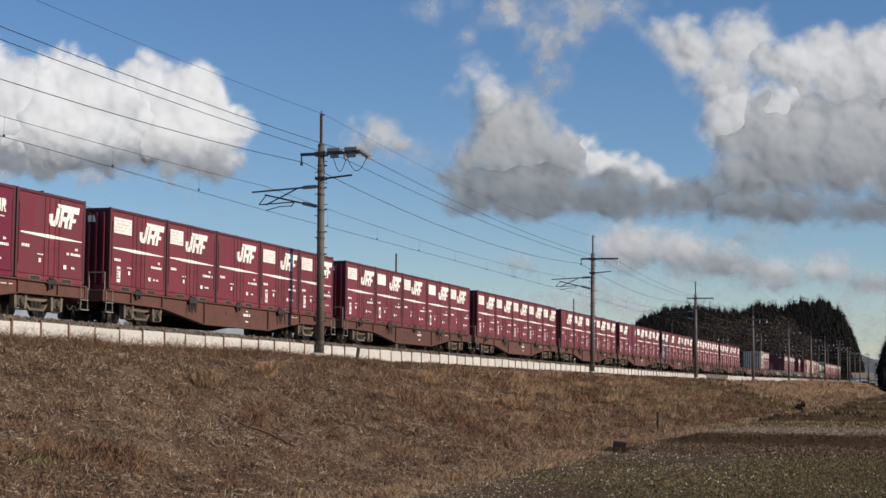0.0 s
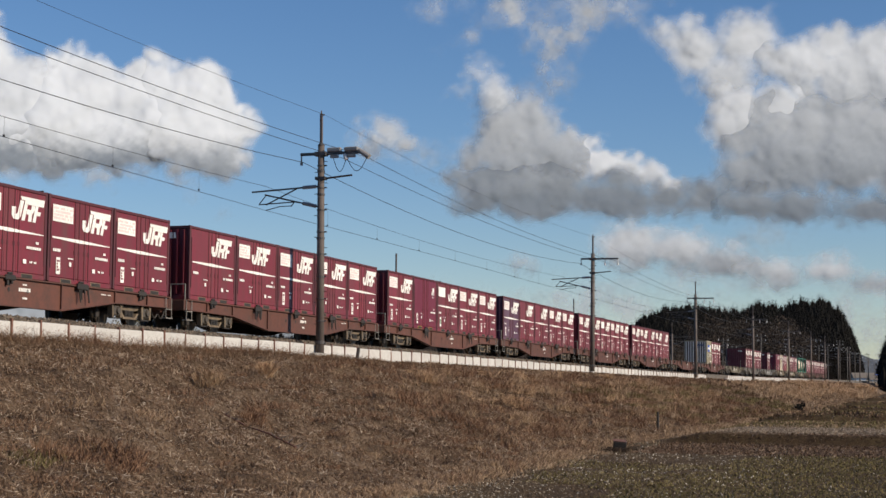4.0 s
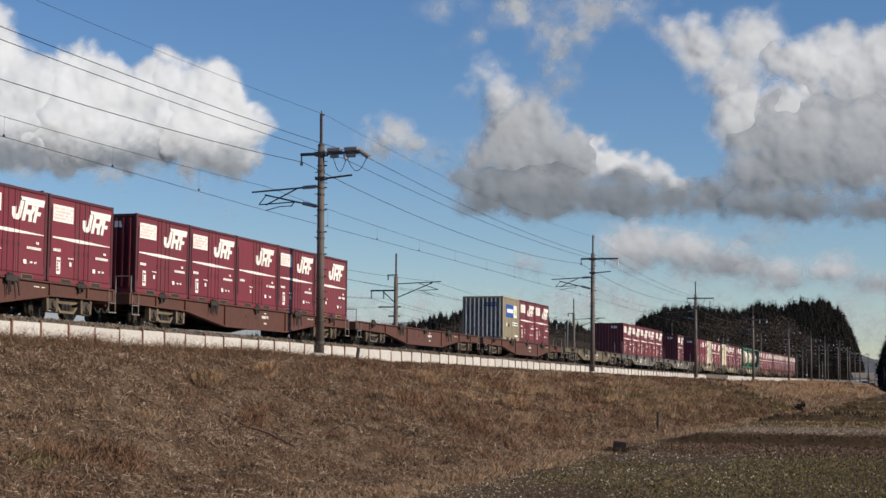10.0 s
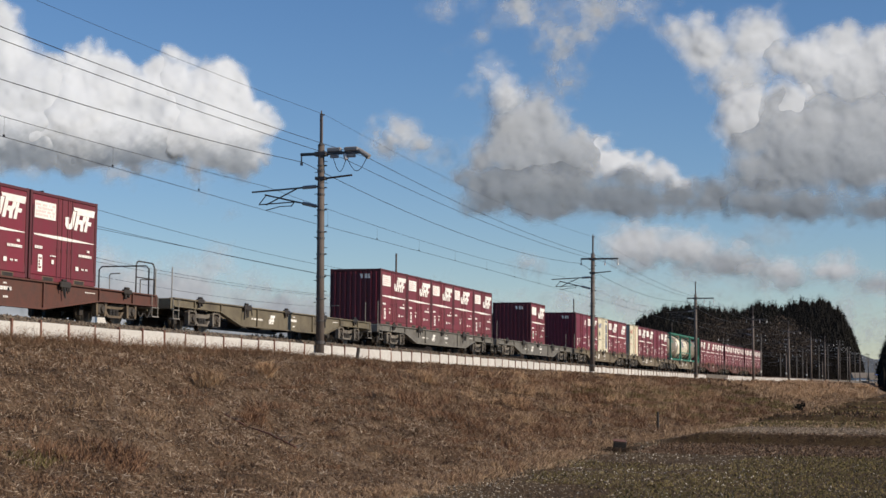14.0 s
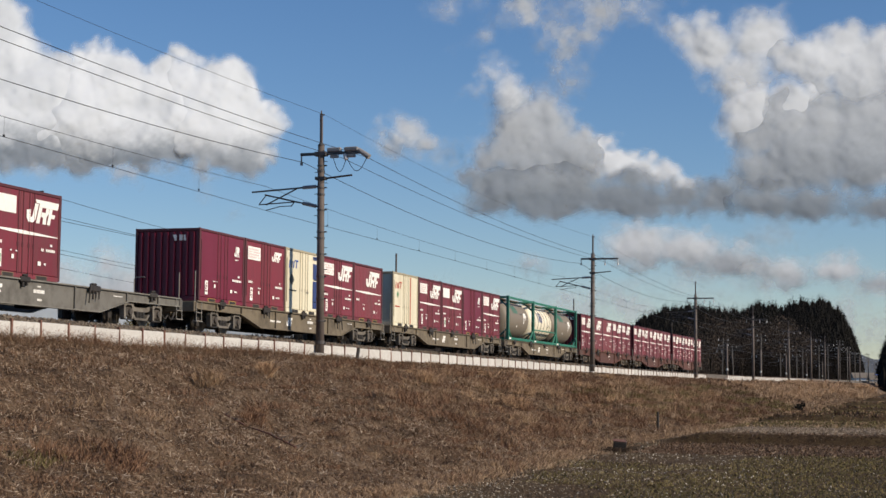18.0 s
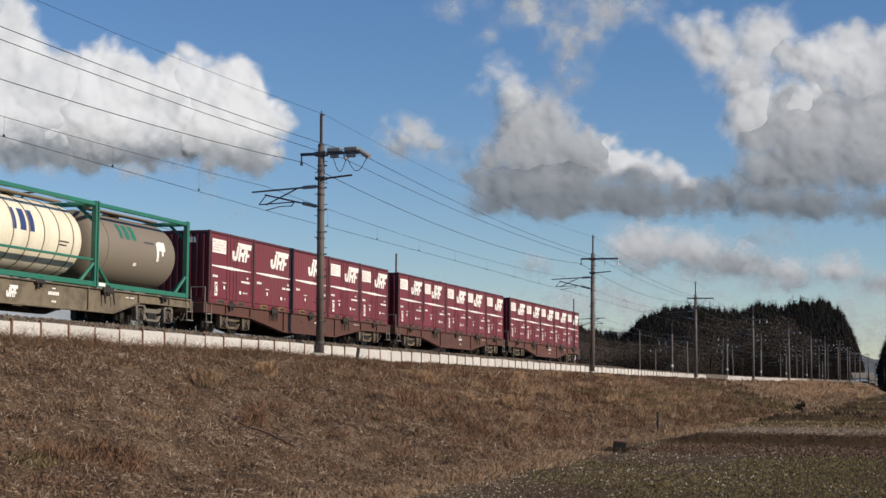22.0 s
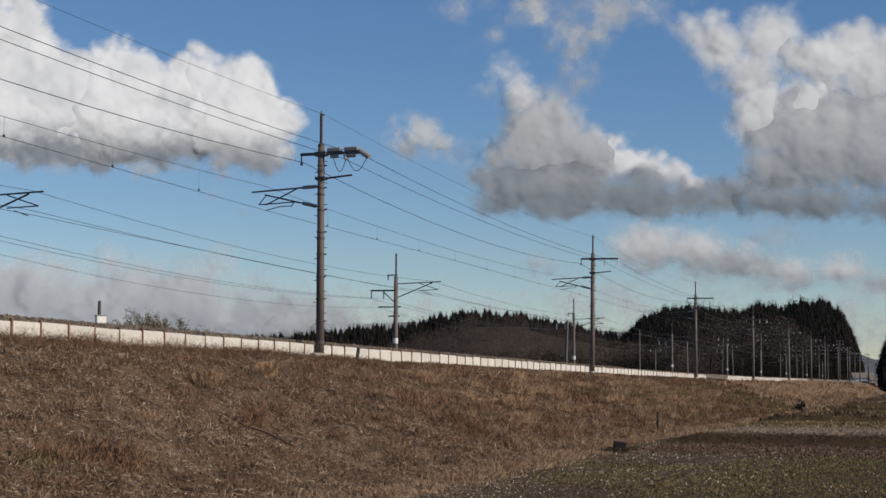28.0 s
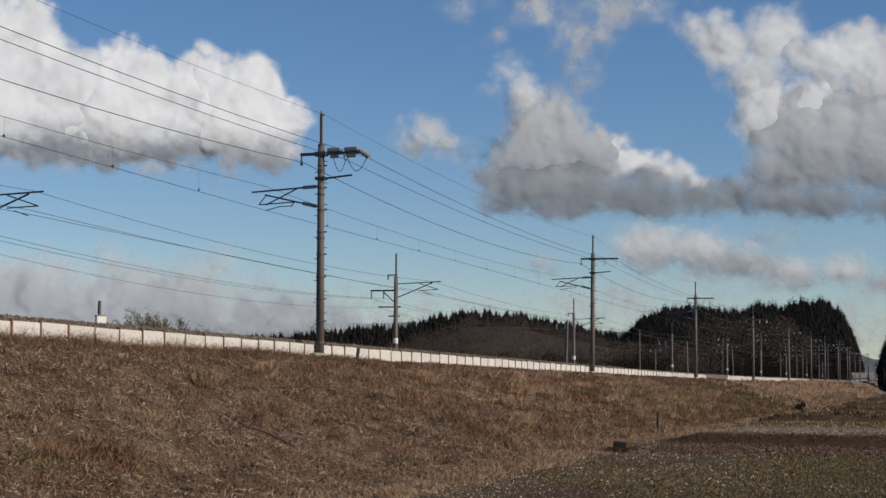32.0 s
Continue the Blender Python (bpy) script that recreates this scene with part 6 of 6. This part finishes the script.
def tank_container(cream, seed):
    rr = random.Random(seed)
    c = thing("tank_container", ("cream" if cream else "dull stainless grey") + " tank container in a green steel frame", "tank container", "tank containers")
    hx, hy, top = 3.03, 1.22, 2.58
    prof = [(-2.86, 0.02), (-2.84, 0.40), (-2.78, 0.72), (-2.68, 0.93), (-2.55, 1.05), (-2.38, 1.10)]
    rings = prof + [(-0.8, 1.10), (0.8, 1.10)] + [(-a, r) for a, r in prof[::-1]]
    shell = part("tank", Shape().lathe(rings, (0, 1.33), 36), M["tank_cream"] if cream else M["tank_grey"], c, smooth=True)
    if cream:
        for k in range(6):
            a = -2.0 + k * 0.8
            part("hoop", Shape().lathe([(a - 0.02, 1.09), (a - 0.02, 1.115), (a + 0.02, 1.115), (a + 0.02, 1.09)], (0, 1.33), 36), M["tank_grey"], shell)
    else:
        part("hoop", Shape().lathe([(-2.02, 1.09), (-2.02, 1.112), (-1.97, 1.112), (-1.97, 1.09)], (0, 1.33), 36), M["tank_grey"], shell)
    part("manhole", Shape().tube((0, 0, 2.40), (0, 0, 2.52), 0.28, 0.28, 16), M["tank_grey"], shell)
    part("walkway", Shape().box(-2.3, 2.3, -0.5, -0.15, 2.47, 2.52, 0.01), M["tank_grey"], c)

    def mark(x0, x1, z0, z1, name, mat):
        s = Shape()
        n = 5
        v = []
        for k in range(n + 1):
            z = z0 + (z1 - z0) * k / n
            yy = -math.sqrt(1.106 ** 2 - (z - 1.33) ** 2)
            v += [(x0, yy, z), (x1, yy, z)]
        s.add(v, [(2 * k, 2 * k + 1, 2 * k + 3, 2 * k + 2) for k in range(n)])
        part(name, s, M[mat], shell)
    if cream:
        for q in ((-1.25, -1.05), (-0.85, -0.55), (-0.35, -0.12)):
            mark(*q, 1.35, 1.95, "emblem", "navy")
        mark(1.2, 1.75, 1.2, 1.24, "lettering", "dark_mark")
        mark(1.2, 1.65, 1.1, 1.14, "lettering", "dark_mark")
    else:
        for q in ((-1.2, -1.0), (-0.85, -0.55), (-0.4, -0.15)):
            mark(*q, 1.65, 2.1, "emblem", "tank_green")
        for q in ((1.15, 1.3, 1.1, 1.7), (1.3, 1.75, 1.45, 1.75), (1.5, 1.62, 1.3, 1.5)):
            mark(*q, "emblem", "white")
        mark(-0.3, -0.1, 0.85, 0.95, "lettering", "white")
        mark(0.35, 1.0, 1.62, 1.68, "lettering", "dark_mark")
    for sx in (-1, 1):
        e = Shape()
        for sy in (-1, 1):
            e.box(sx * hx - 0.08, sx * hx + 0.08, sy * hy - 0.08, sy * hy + 0.08, 0, top, 0.012)
        e.box(sx * hx - 0.06, sx * hx + 0.06, -hy, hy, top - 0.15, top - 0.03).box(sx * hx - 0.06, sx * hx + 0.06, -hy, hy, 0.03, 0.18)
        part("end_frame", e, M["tank_green"], c)
        for sy in (-1, 1):
            part("brace", Shape().tube((sx * hx, sy * hy, 0.75), (sx * (hx - 0.85), sy * hy, 0.10), 0.055, 0.055, 6).tube((sx * hx, sy * hy, top - 0.1), (sx * (hx - 0.5), sy * 0.55, top - 0.1), 0.05, 0.05, 6), M["tank_green"], c)
            part("end_brace", Shape().tube((sx * hx, sy * hy, top - 0.65), (sx * hx, sy * 0.55, top - 0.08), 0.05, 0.05, 6).tube((sx * hx, sy * hy, 0.7), (sx * hx, sy * 0.55, 0.08), 0.05, 0.05, 6), M["tank_green"], c)
    for sy in (-1, 1):
        part("bottom_beam", Shape().box(-hx + 0.08, hx - 0.08, sy * hy - 0.06, sy * hy + 0.06, 0.02, 0.17, 0.01), M["tank_green"], c)
        part("top_beam", Shape().box(-hx + 0.08, hx - 0.08, sy * hy - 0.05, sy * hy + 0.05, top - 0.15, top - 0.03, 0.01), M["tank_green"], c)
    if cream:
        part("side_beam", Shape().box(-hx + 0.08, hx - 0.08, -hy - 0.03, -hy + 0.03, 0.78, 0.85, 0.01), M["tank_green"], c)
    part("side_plate", flat([rect(-2.9, -2.5, 0.05, 0.15)], -hy - 0.062), M["plate"], c)
    return c


# ---- train: wagons ----
def bogie(parent, x, mat, flip):
    b = part("bogie", Shape().box(x - 0.35, x + 0.35, -0.85, 0.85, 0.42, 0.62, 0.03), mat, parent)
    for sy in (-1, 1):
        y0, y1 = sorted((sy * 0.92, sy * 1.06))
        bow = [(x - 1.30, .64), (x - 1.22, .76), (x - 0.72, .76), (x - 0.56, .66), (x - 0.34, .60), (x + 0.34, .60), (x + 0.56, .66), (x + 0.72, .76), (x + 1.22, .76), (x + 1.30, .64), (x + 0.74, .64), (x + 0.56, .50), (x + 0.40, .47), (x - 0.40, .47), (x - 0.56, .50), (x - 0.74, .64)]
        part("side_frame", Shape().side(bow, y0, y1), mat, b)
        part("spring_plank", Shape().side([(x - 0.60, .40), (x - 0.40, .20), (x + 0.40, .20), (x + 0.60, .40), (x + 0.48, .40), (x + 0.34, .27), (x - 0.34, .27), (x - 0.48, .40)], min(sy * 0.94, sy * 1.08), max(sy * 0.94, sy * 1.08)), mat, b)
        for sx in (-0.2, 0.0, 0.2):
            coil = Shape()
            for k in range(4):
                coil.tube((x + sx, sy * 1.02, 0.275 + k * 0.05), (x + sx, sy * 1.02, 0.305 + k * 0.05), 0.085, 0.085, 10)
            part("spring", coil.tube((x + sx, sy * 1.02, 0.27), (x + sx, sy * 1.02, 0.475), 0.05, 0.05, 8), M["iron"], b)
        for sx in (-0.95, 0.95):
            xa = x + sx
            yf, yb = sorted((sy * 1.0, sy * 1.16))
            part("pedestal", Shape().side([(xa - 0.30, .22), (xa - 0.33, .62), (xa - 0.24, .735), (xa + 0.24, .735), (xa + 0.33, .62), (xa + 0.30, .22), (xa + 0.19, .22), (xa + 0.21, .58), (xa + 0.15, .645), (xa - 0.15, .645), (xa - 0.21, .58), (xa - 0.19, .22)], yf, yb), mat, b)
            part("axle_box", Shape().box(xa - 0.165, xa + 0.165, min(sy * 1.0, sy * 1.18), max(sy * 1.0, sy * 1.18), 0.27, 0.58, 0.04).tube((xa, sy * 1.17, 0.43), (xa, sy * 1.24, 0.43), 0.12, 0.10, 12), M["axle"], b)
            part("tie_bar", Shape().box(xa - 0.30, xa + 0.30, min(sy * 1.02, sy * 1.12), max(sy * 1.02, sy * 1.12), 0.185, 0.219), M["iron"], b)
        part("brake_hanger", Shape().box(x - 1.62, x - 1.42, min(sy * 0.7, sy * 0.82), max(sy * 0.7, sy * 0.82), 0.2, 0.75, 0.02), M["iron"], b)
        part("brake_hanger", Shape().box(x + 1.42, x + 1.62, min(sy * 0.7, sy * 0.82), max(sy * 0.7, sy * 0.82), 0.2, 0.75, 0.02), M["iron"], b)
    for sx in (-0.95, 0.95):
        w = part("wheelset", Shape().tube((x + sx, -1.0, 0.43), (x + sx, 1.0, 0.43), 0.075, 0.075, 10), M["iron"], b)
        for sy in (-1, 1):
            yc = sy * 0.56
            s = Shape()
            s.tube((x + sx, yc - 0.065, 0.43), (x + sx, yc + 0.065, 0.43), 0.425, 0.43, 28)
            s.tube((x + sx, yc - sy * 0.10, 0.43), (x + sx, yc - sy * 0.065, 0.43), 0.46, 0.46, 28)
            wl = part("wheel", s, M["wheel"], b, smooth=False)
            part("tread", Shape().lathe([(-0.06, 0.427), (-0.06, 0.436), (0.06, 0.436), (0.06, 0.427)], (0, 0), 28), M["tread"], wl).matrix_basis = pose(x + sx, yc, 0.43, 0, 0, 90)
    return b


def wagon(style, seed, railed=False):
    rr = random.Random(seed)
    frame_mat, bog = {"brown": (M["brown"], M["bogie"]), "grey": (M["grey"], M["bogie_grey"]), "beige": (M["beige"], M["bogie_grey"]), "drab": (M["drab"], M["bogie_grey"])}[style]
    name = {"brown": "rust brown flat container wagon with dusty bogies", "grey": "grey flat container wagon with dark dusty bogies", "beige": "dirty beige flat container wagon with dark bogies", "drab": "grimy drab brown flat container wagon with dark bogies"}[style]
    w = thing("container_wagon", name, "wagon", "wagons of the train")
    top = 1.0
    for sy in (-1, 1):
        y0, y1 = sorted((sy * 1.10, sy * 1.18))
        if style == "brown":
            poly = [(-9.55, top), (9.55, top), (9.55, .70), (5.9, .66), (2.75, .27), (-2.75, .27), (-5.9, .66), (-9.55, .70)]
        else:
            poly = [(-9.55, top), (9.55, top), (9.55, .78), (6.0, .76), (4.2, .34), (-4.2, .34), (-6.0, .76), (-9.55, .78)]
        sill = part("side_sill", Shape().side(poly, y0, y1), frame_mat, w)
        f0, f1 = sorted((sy * 1.06, sy * 1.25))
        part("top_flange", Shape().box(-9.58, 9.58, f0, f1, top + 0.001, top + 0.045, 0.006), frame_mat, sill)
        lo = Shape()
        low = poly[2:]
        for (xa, za), (xb, zb) in zip(low[:-1], low[1:]):
            lo.add([(xa, f0, za), (xb, f0, zb), (xb, f1, zb), (xa, f1, za), (xa, f0, za - 0.03), (xb, f0, zb - 0.03), (xb, f1, zb - 0.03), (xa, f1, za - 0.03)], [(0, 1, 2, 3), (7, 6, 5, 4), (0, 4, 5, 1), (3, 2, 6, 7), (0, 3, 7, 4), (1, 5, 6, 2)])
        part("bottom_flange", lo, frame_mat, sill)
        for xs in (-8.0, -5.9, -2.75, 2.75, 5.9, 8.0):
            zb = .70 if abs(xs) > 5.95 else (.64 if abs(xs) > 5 and style == "brown" else .72 if abs(xs) > 5 else .30 if style == "brown" else .36)
            part("stiffener", Shape().box(xs - 0.025, xs + 0.025, min(sy * 1.18, sy * 1.235), max(sy * 1.18, sy * 1.235), zb, top), frame_mat, sill)
        # container fastenings along the edge
        for xc in (-7.592, 0.0, 7.592):
            part("fastening", Shape().box(xc - 0.24, xc + 0.24, min(sy * 1.16, sy * 1.29), max(sy * 1.16, sy * 1.29), top - 0.06, top + 0.10, 0.03).box(xc - 0.13, xc + 0.11, min(sy * 1.17, sy * 1.28), max(sy * 1.17, sy * 1.28), top + 0.10, top + 0.17, 0.025)
                 .box(xc - 0.16, xc - 0.08, min(sy * 1.2, sy * 1.28), max(sy * 1.2, sy * 1.28), top - 0.2, top - 0.06, 0.015).box(xc + 0.05, xc + 0.12, min(sy * 1.2, sy * 1.28), max(sy * 1.2, sy * 1.28), top - 0.15, top - 0.06, 0.015), M["iron"], w)
        for xs in (-4.13, 3.46):
            br = part("lock_bracket", Shape().box(xs + 0.05, xs + 0.62, min(sy * 1.24, sy * 1.33), max(sy * 1.24, sy * 1.33), top - 0.10, top + 0.09, 0.03).box(xs + 0.2, xs + 0.42, min(sy * 1.2, sy * 1.3), max(sy * 1.2, sy * 1.3), top + 0.09, top + 0.16, 0.02), M["iron"], w)
            for k in range(4):
                xx, ln = xs + 0.08 + k * 0.17 + rr.uniform(-.04, .04), rr.uniform(0.16, 0.46)
                part("lever", Shape().tube((xx, sy * 1.29, top + rr.uniform(0.0, 0.14)), (xx + rr.uniform(-0.12, 0.12), sy * 1.31, top - ln), 0.035, 0.022, 6), M["iron"], br)
        if style == "brown":
            # Dark discs on the uncut sill stand for the shade inside holes.
            for k in range(3):
                part("drain_hole", Shape().tube((-0.9 + k * 0.95, sy * 1.17, 0.70), (-0.9 + k * 0.95, sy * 1.185, 0.70), 0.06, 0.06, 10), M["iron"], sill)
    lt = bars(0.55, 1.15, 0.66, 0.80, 1, rr, 1.0) + bars(0.75, 0.95, 0.84, 0.90, 1, rr, 1.0) + bars(0.75, 0.98, 0.46, 0.54, 1, rr, 1.0) + bars(5.1, 5.7, 0.84, 0.88, 1, rr, 0.9)
    if style != "brown":
        lt += emblem(-1.6, 0.5, 0.42) + bars(-3.2, -2.2, 0.58, 0.68, 1, rr, 0.8)
    tagged(part("lettering", flat(lt, -1.181, 0.004), M["white"], w), kind="stuff")
    part("centre_sill", Shape().box(-9.6, 9.6, -0.22, 0.22, 0.55, 0.95, 0.02), frame_mat, w)
    for k in range(9):
        xc = -8.8 + k * 2.2
        part("cross_beam", Shape().box(xc - 0.10, xc + 0.10, -1.099, 1.099, 0.80, 0.985, 0.01), frame_mat, w)
    part("deck", Shape().box(-9.5, -6.0, -1.09, 1.09, 0.986, 0.998).box(6.0, 9.5, -1.09, 1.09, 0.986, 0.998), frame_mat, w)
    part("air_tank", Shape().tube((-2.2, 0.4, 0.52), (-0.9, 0.4, 0.52), 0.2, 0.2, 14), M["iron"], w)
    part("air_tank", Shape().tube((0.4, 0.5, 0.5), (1.2, 0.5, 0.5), 0.14, 0.14, 12), M["iron"], w)
    part("brake_cylinder", Shape().box(1.6, 2.3, -0.6, 0.1, 0.32, 0.62, 0.04).tube((2.3, -0.2, 0.47), (4.6, -0.2, 0.5), 0.03, 0.03, 6), M["iron"], w)
    for sx in (-1, 1):
        bogie(w, sx * 7.1, bog, sx)
        xe = sx * 9.6
        part("end_beam", Shape().box(min(xe, xe + sx * 0.14), max(xe, xe + sx * 0.14), -1.2, 1.2, 0.66, 1.02, 0.02), frame_mat, w)
        part("coupler", Shape().box(min(xe, xe + sx * 0.60), max(xe, xe + sx * 0.60), -0.13, 0.13, 0.72, 0.98, 0.03).box(min(xe + sx * 0.4, xe + sx * 0.585), max(xe + sx * 0.4, xe + sx * 0.585), -0.2, 0.2, 0.68, 1.0, 0.05), M["iron"], w)
        hose = [(xe + sx * (0.1 + 0.45 * t), -0.45, 0.80 - 0.42 * math.sin(math.pi * (0.1 + 0.65 * t))) for t in (i / 7 for i in range(8))]
        part("air_hose", Shape().line(hose, 0.028, 6), M["iron"], w)
        xs = sx * 9.45
        part("step", Shape().tube((xs - 0.2, -1.24, 1.0), (xs - 0.2, -1.24, 0.34), 0.013, 0.013, 6).tube((xs + 0.2, -1.24, 1.0), (xs + 0.2, -1.24, 0.34), 0.013, 0.013, 6).box(xs - 0.24, xs + 0.24, -1.27, -1.12, 0.33, 0.36).box(xs - 0.22, xs + 0.22, -1.26, -1.18, 0.62, 0.645), M["pale"], w)
        rail = Shape()
        if sx < 0 or railed:
            h = 1.55
            if style == "brown":
                for y in (-1.15, -0.62):
                    rail.tube((xe, y, 1.0), (xe, y, h), 0.020, 0.020, 6)
                rail.tube((xe, -1.16, h), (xe, -0.61, h), 0.020, 0.020, 6)
            else:
                rail.line([(xe, 1.15, 0.98), (xe, 1.15, 1.78), (xe - 0.03, 1.10, 1.85), (xe - 0.06, 0.72, 1.86)], 0.020, 6)
                part("grab_rail", Shape().tube((xe, -1.15, 0.98), (xe, -1.15, 2.05), 0.018, 0.018, 6), M["pale"], w)
                part("grab_rail", Shape().tube((xe, -0.55, 0.98), (xe, -0.55, 2.0), 0.018, 0.018, 6), M["pale"], w)
            part("handrail", rail, M["pale"], w)
    if railed:
        for y in (-1.1, 1.1):
            part("end_railing", Shape().line([(9.62, y, 1.0), (9.62, y, 1.92), (9.56, y, 2.02), (9.46, y, 2.06), (8.55, y, 2.06), (8.45, y, 2.02), (8.40, y, 1.92), (8.40, y, 1.0)], 0.024, 6).tube((8.40, y, 1.55), (9.62, y, 1.55), 0.02, 0.02, 6), M["iron"], w)
        part("end_railing", Shape().line([(9.64, -0.9, 1.0), (9.64, -0.9, 1.9), (9.64, -0.8, 2.0), (9.64, 0.8, 2.0), (9.64, 0.9, 1.9), (9.64, 0.9, 1.0)], 0.024, 6), M["iron"], w)
        stand = part("brake_stand", Shape().tube((7.9, 0.95, 1.0), (7.9, 0.95, 2.25), 0.04, 0.035, 8).box(7.78, 8.02, 0.83, 1.07, 1.0, 1.35, 0.03), M["iron"], w)
        part("brake_wheel", Shape().tube((7.9, 0.95, 2.25), (7.9, 0.95, 2.29), 0.24, 0.24, 18), M["iron"], stand)
    return w


# ---- the train's make-up, from the front ----
RED = "maroon freight container with white emblem, plate and stripe"
proto = {
    "R": red_container("panel", 1, RED), "r": red_container("panel", 2, RED, green=True), "C": red_container("close", 3, "maroon freight container with small plate beside its white emblem"),
    "B": red_container("plain", 4, "maroon freight container with white emblem and no plate"), "V": red_container("ribbed", 5, "faded maroon ribbed freight container with yellow fork pockets"),
    "J": red_container("claret", 6, "plain claret freight container with a small white emblem"), "S": red_container("small", 7, "dark maroon freight container with white plate and small emblem"),
    "P": red_container("panel", 8, "faded violet freight container with white plate", violet=True), "Y": cream_container(0), "O": cream_container(1), "G": grey_container(),
    "T": tank_container(False, 1), "K": tank_container(True, 2)}
wagon_proto = {k: wagon(k, i) for i, k in enumerate(("brown", "grey", "beige", "drab"))}
wagon_proto["railed"] = tagged(wagon("brown", 9, True), "rust brown container wagon with end railings and a brake wheel")
TRAIN = (("brown", "RrRJB"), ("brown", "RCBRR"), ("brown", "RrCrC"), ("brown", "RRRRR"), ("brown", "BCRRR"), ("brown", "RJrRR"), ("brown", "PBBRR"), ("brown", "RRrRR"), ("brown", "RRBRV"), ("brown", "....."),
         ("railed", ".GRR."), ("beige", "....."), ("grey", "RRRCR"), ("grey", "..r.."), ("drab", "JSYRV"), ("drab", "ORrJR"), ("drab", "TKT"), ("brown", "RVVRR"), ("brown", "RCRCR"), ("brown", "RRRRR"))
FRONT = 42.215 - 9.45
moving = []
used = set()


def take(store, key):
    """The first of a kind is used as it is, the rest are copies."""
    if key in used:
        return copy_thing(store[key], Matrix.Identity(4))
    used.add(key)
    return store[key]


for n_, (style, load) in enumerate(TRAIN):
    mid = FRONT + 20.4 * n_
    moving.append((take(wagon_proto, style), mid, 0.0))
    deck = 1.05 if style in ("brown", "railed") else 1.047
    if len(load) == 3:
        for k, key in enumerate(load):
            moving.append((take(proto, key), mid + (k - 1) * 6.12, deck))
    else:
        for k, key in enumerate(load):
            if key != ".":
                moving.append((take(proto, key), mid + (k - 2) * 3.796, deck))

KNOTS = ((0.0, 0.0), (2.5, 34.84), (5.0, 69.74), (7.5, 105.14), (10.0, 141.13), (12.5, 177.48), (15.0, 214.30), (17.5, 251.51), (20.0, 289.06), (22.5, 327.01), (25.0, 364.96), (27.5, 403.1), (30.0, 441.4), (32.0, 472.2))


def motions():
    for ob, x0, up in moving:
        rows = []
        for t, run in KNOTS:
            x = x0 - run
            grade = math.degrees(math.atan(rail_z(x + 1) - rail_z(x - 1)) / 2)
            turn = math.degrees(math.atan(line_y(x + 1) - line_y(x - 1)) / 2)
            rows.append((t, pose(x, line_y(x), rail_z(x) + up, 0, -grade, turn)))
        walk(ob, rows)
    for ob, (du, dw) in moving_clouds:
        walk(ob, [(0.0, sky_pose(-du / 2, -dw / 2)), (16.0, sky_pose(0, 0)), (32.0, sky_pose(du / 2, dw / 2))])


motions()
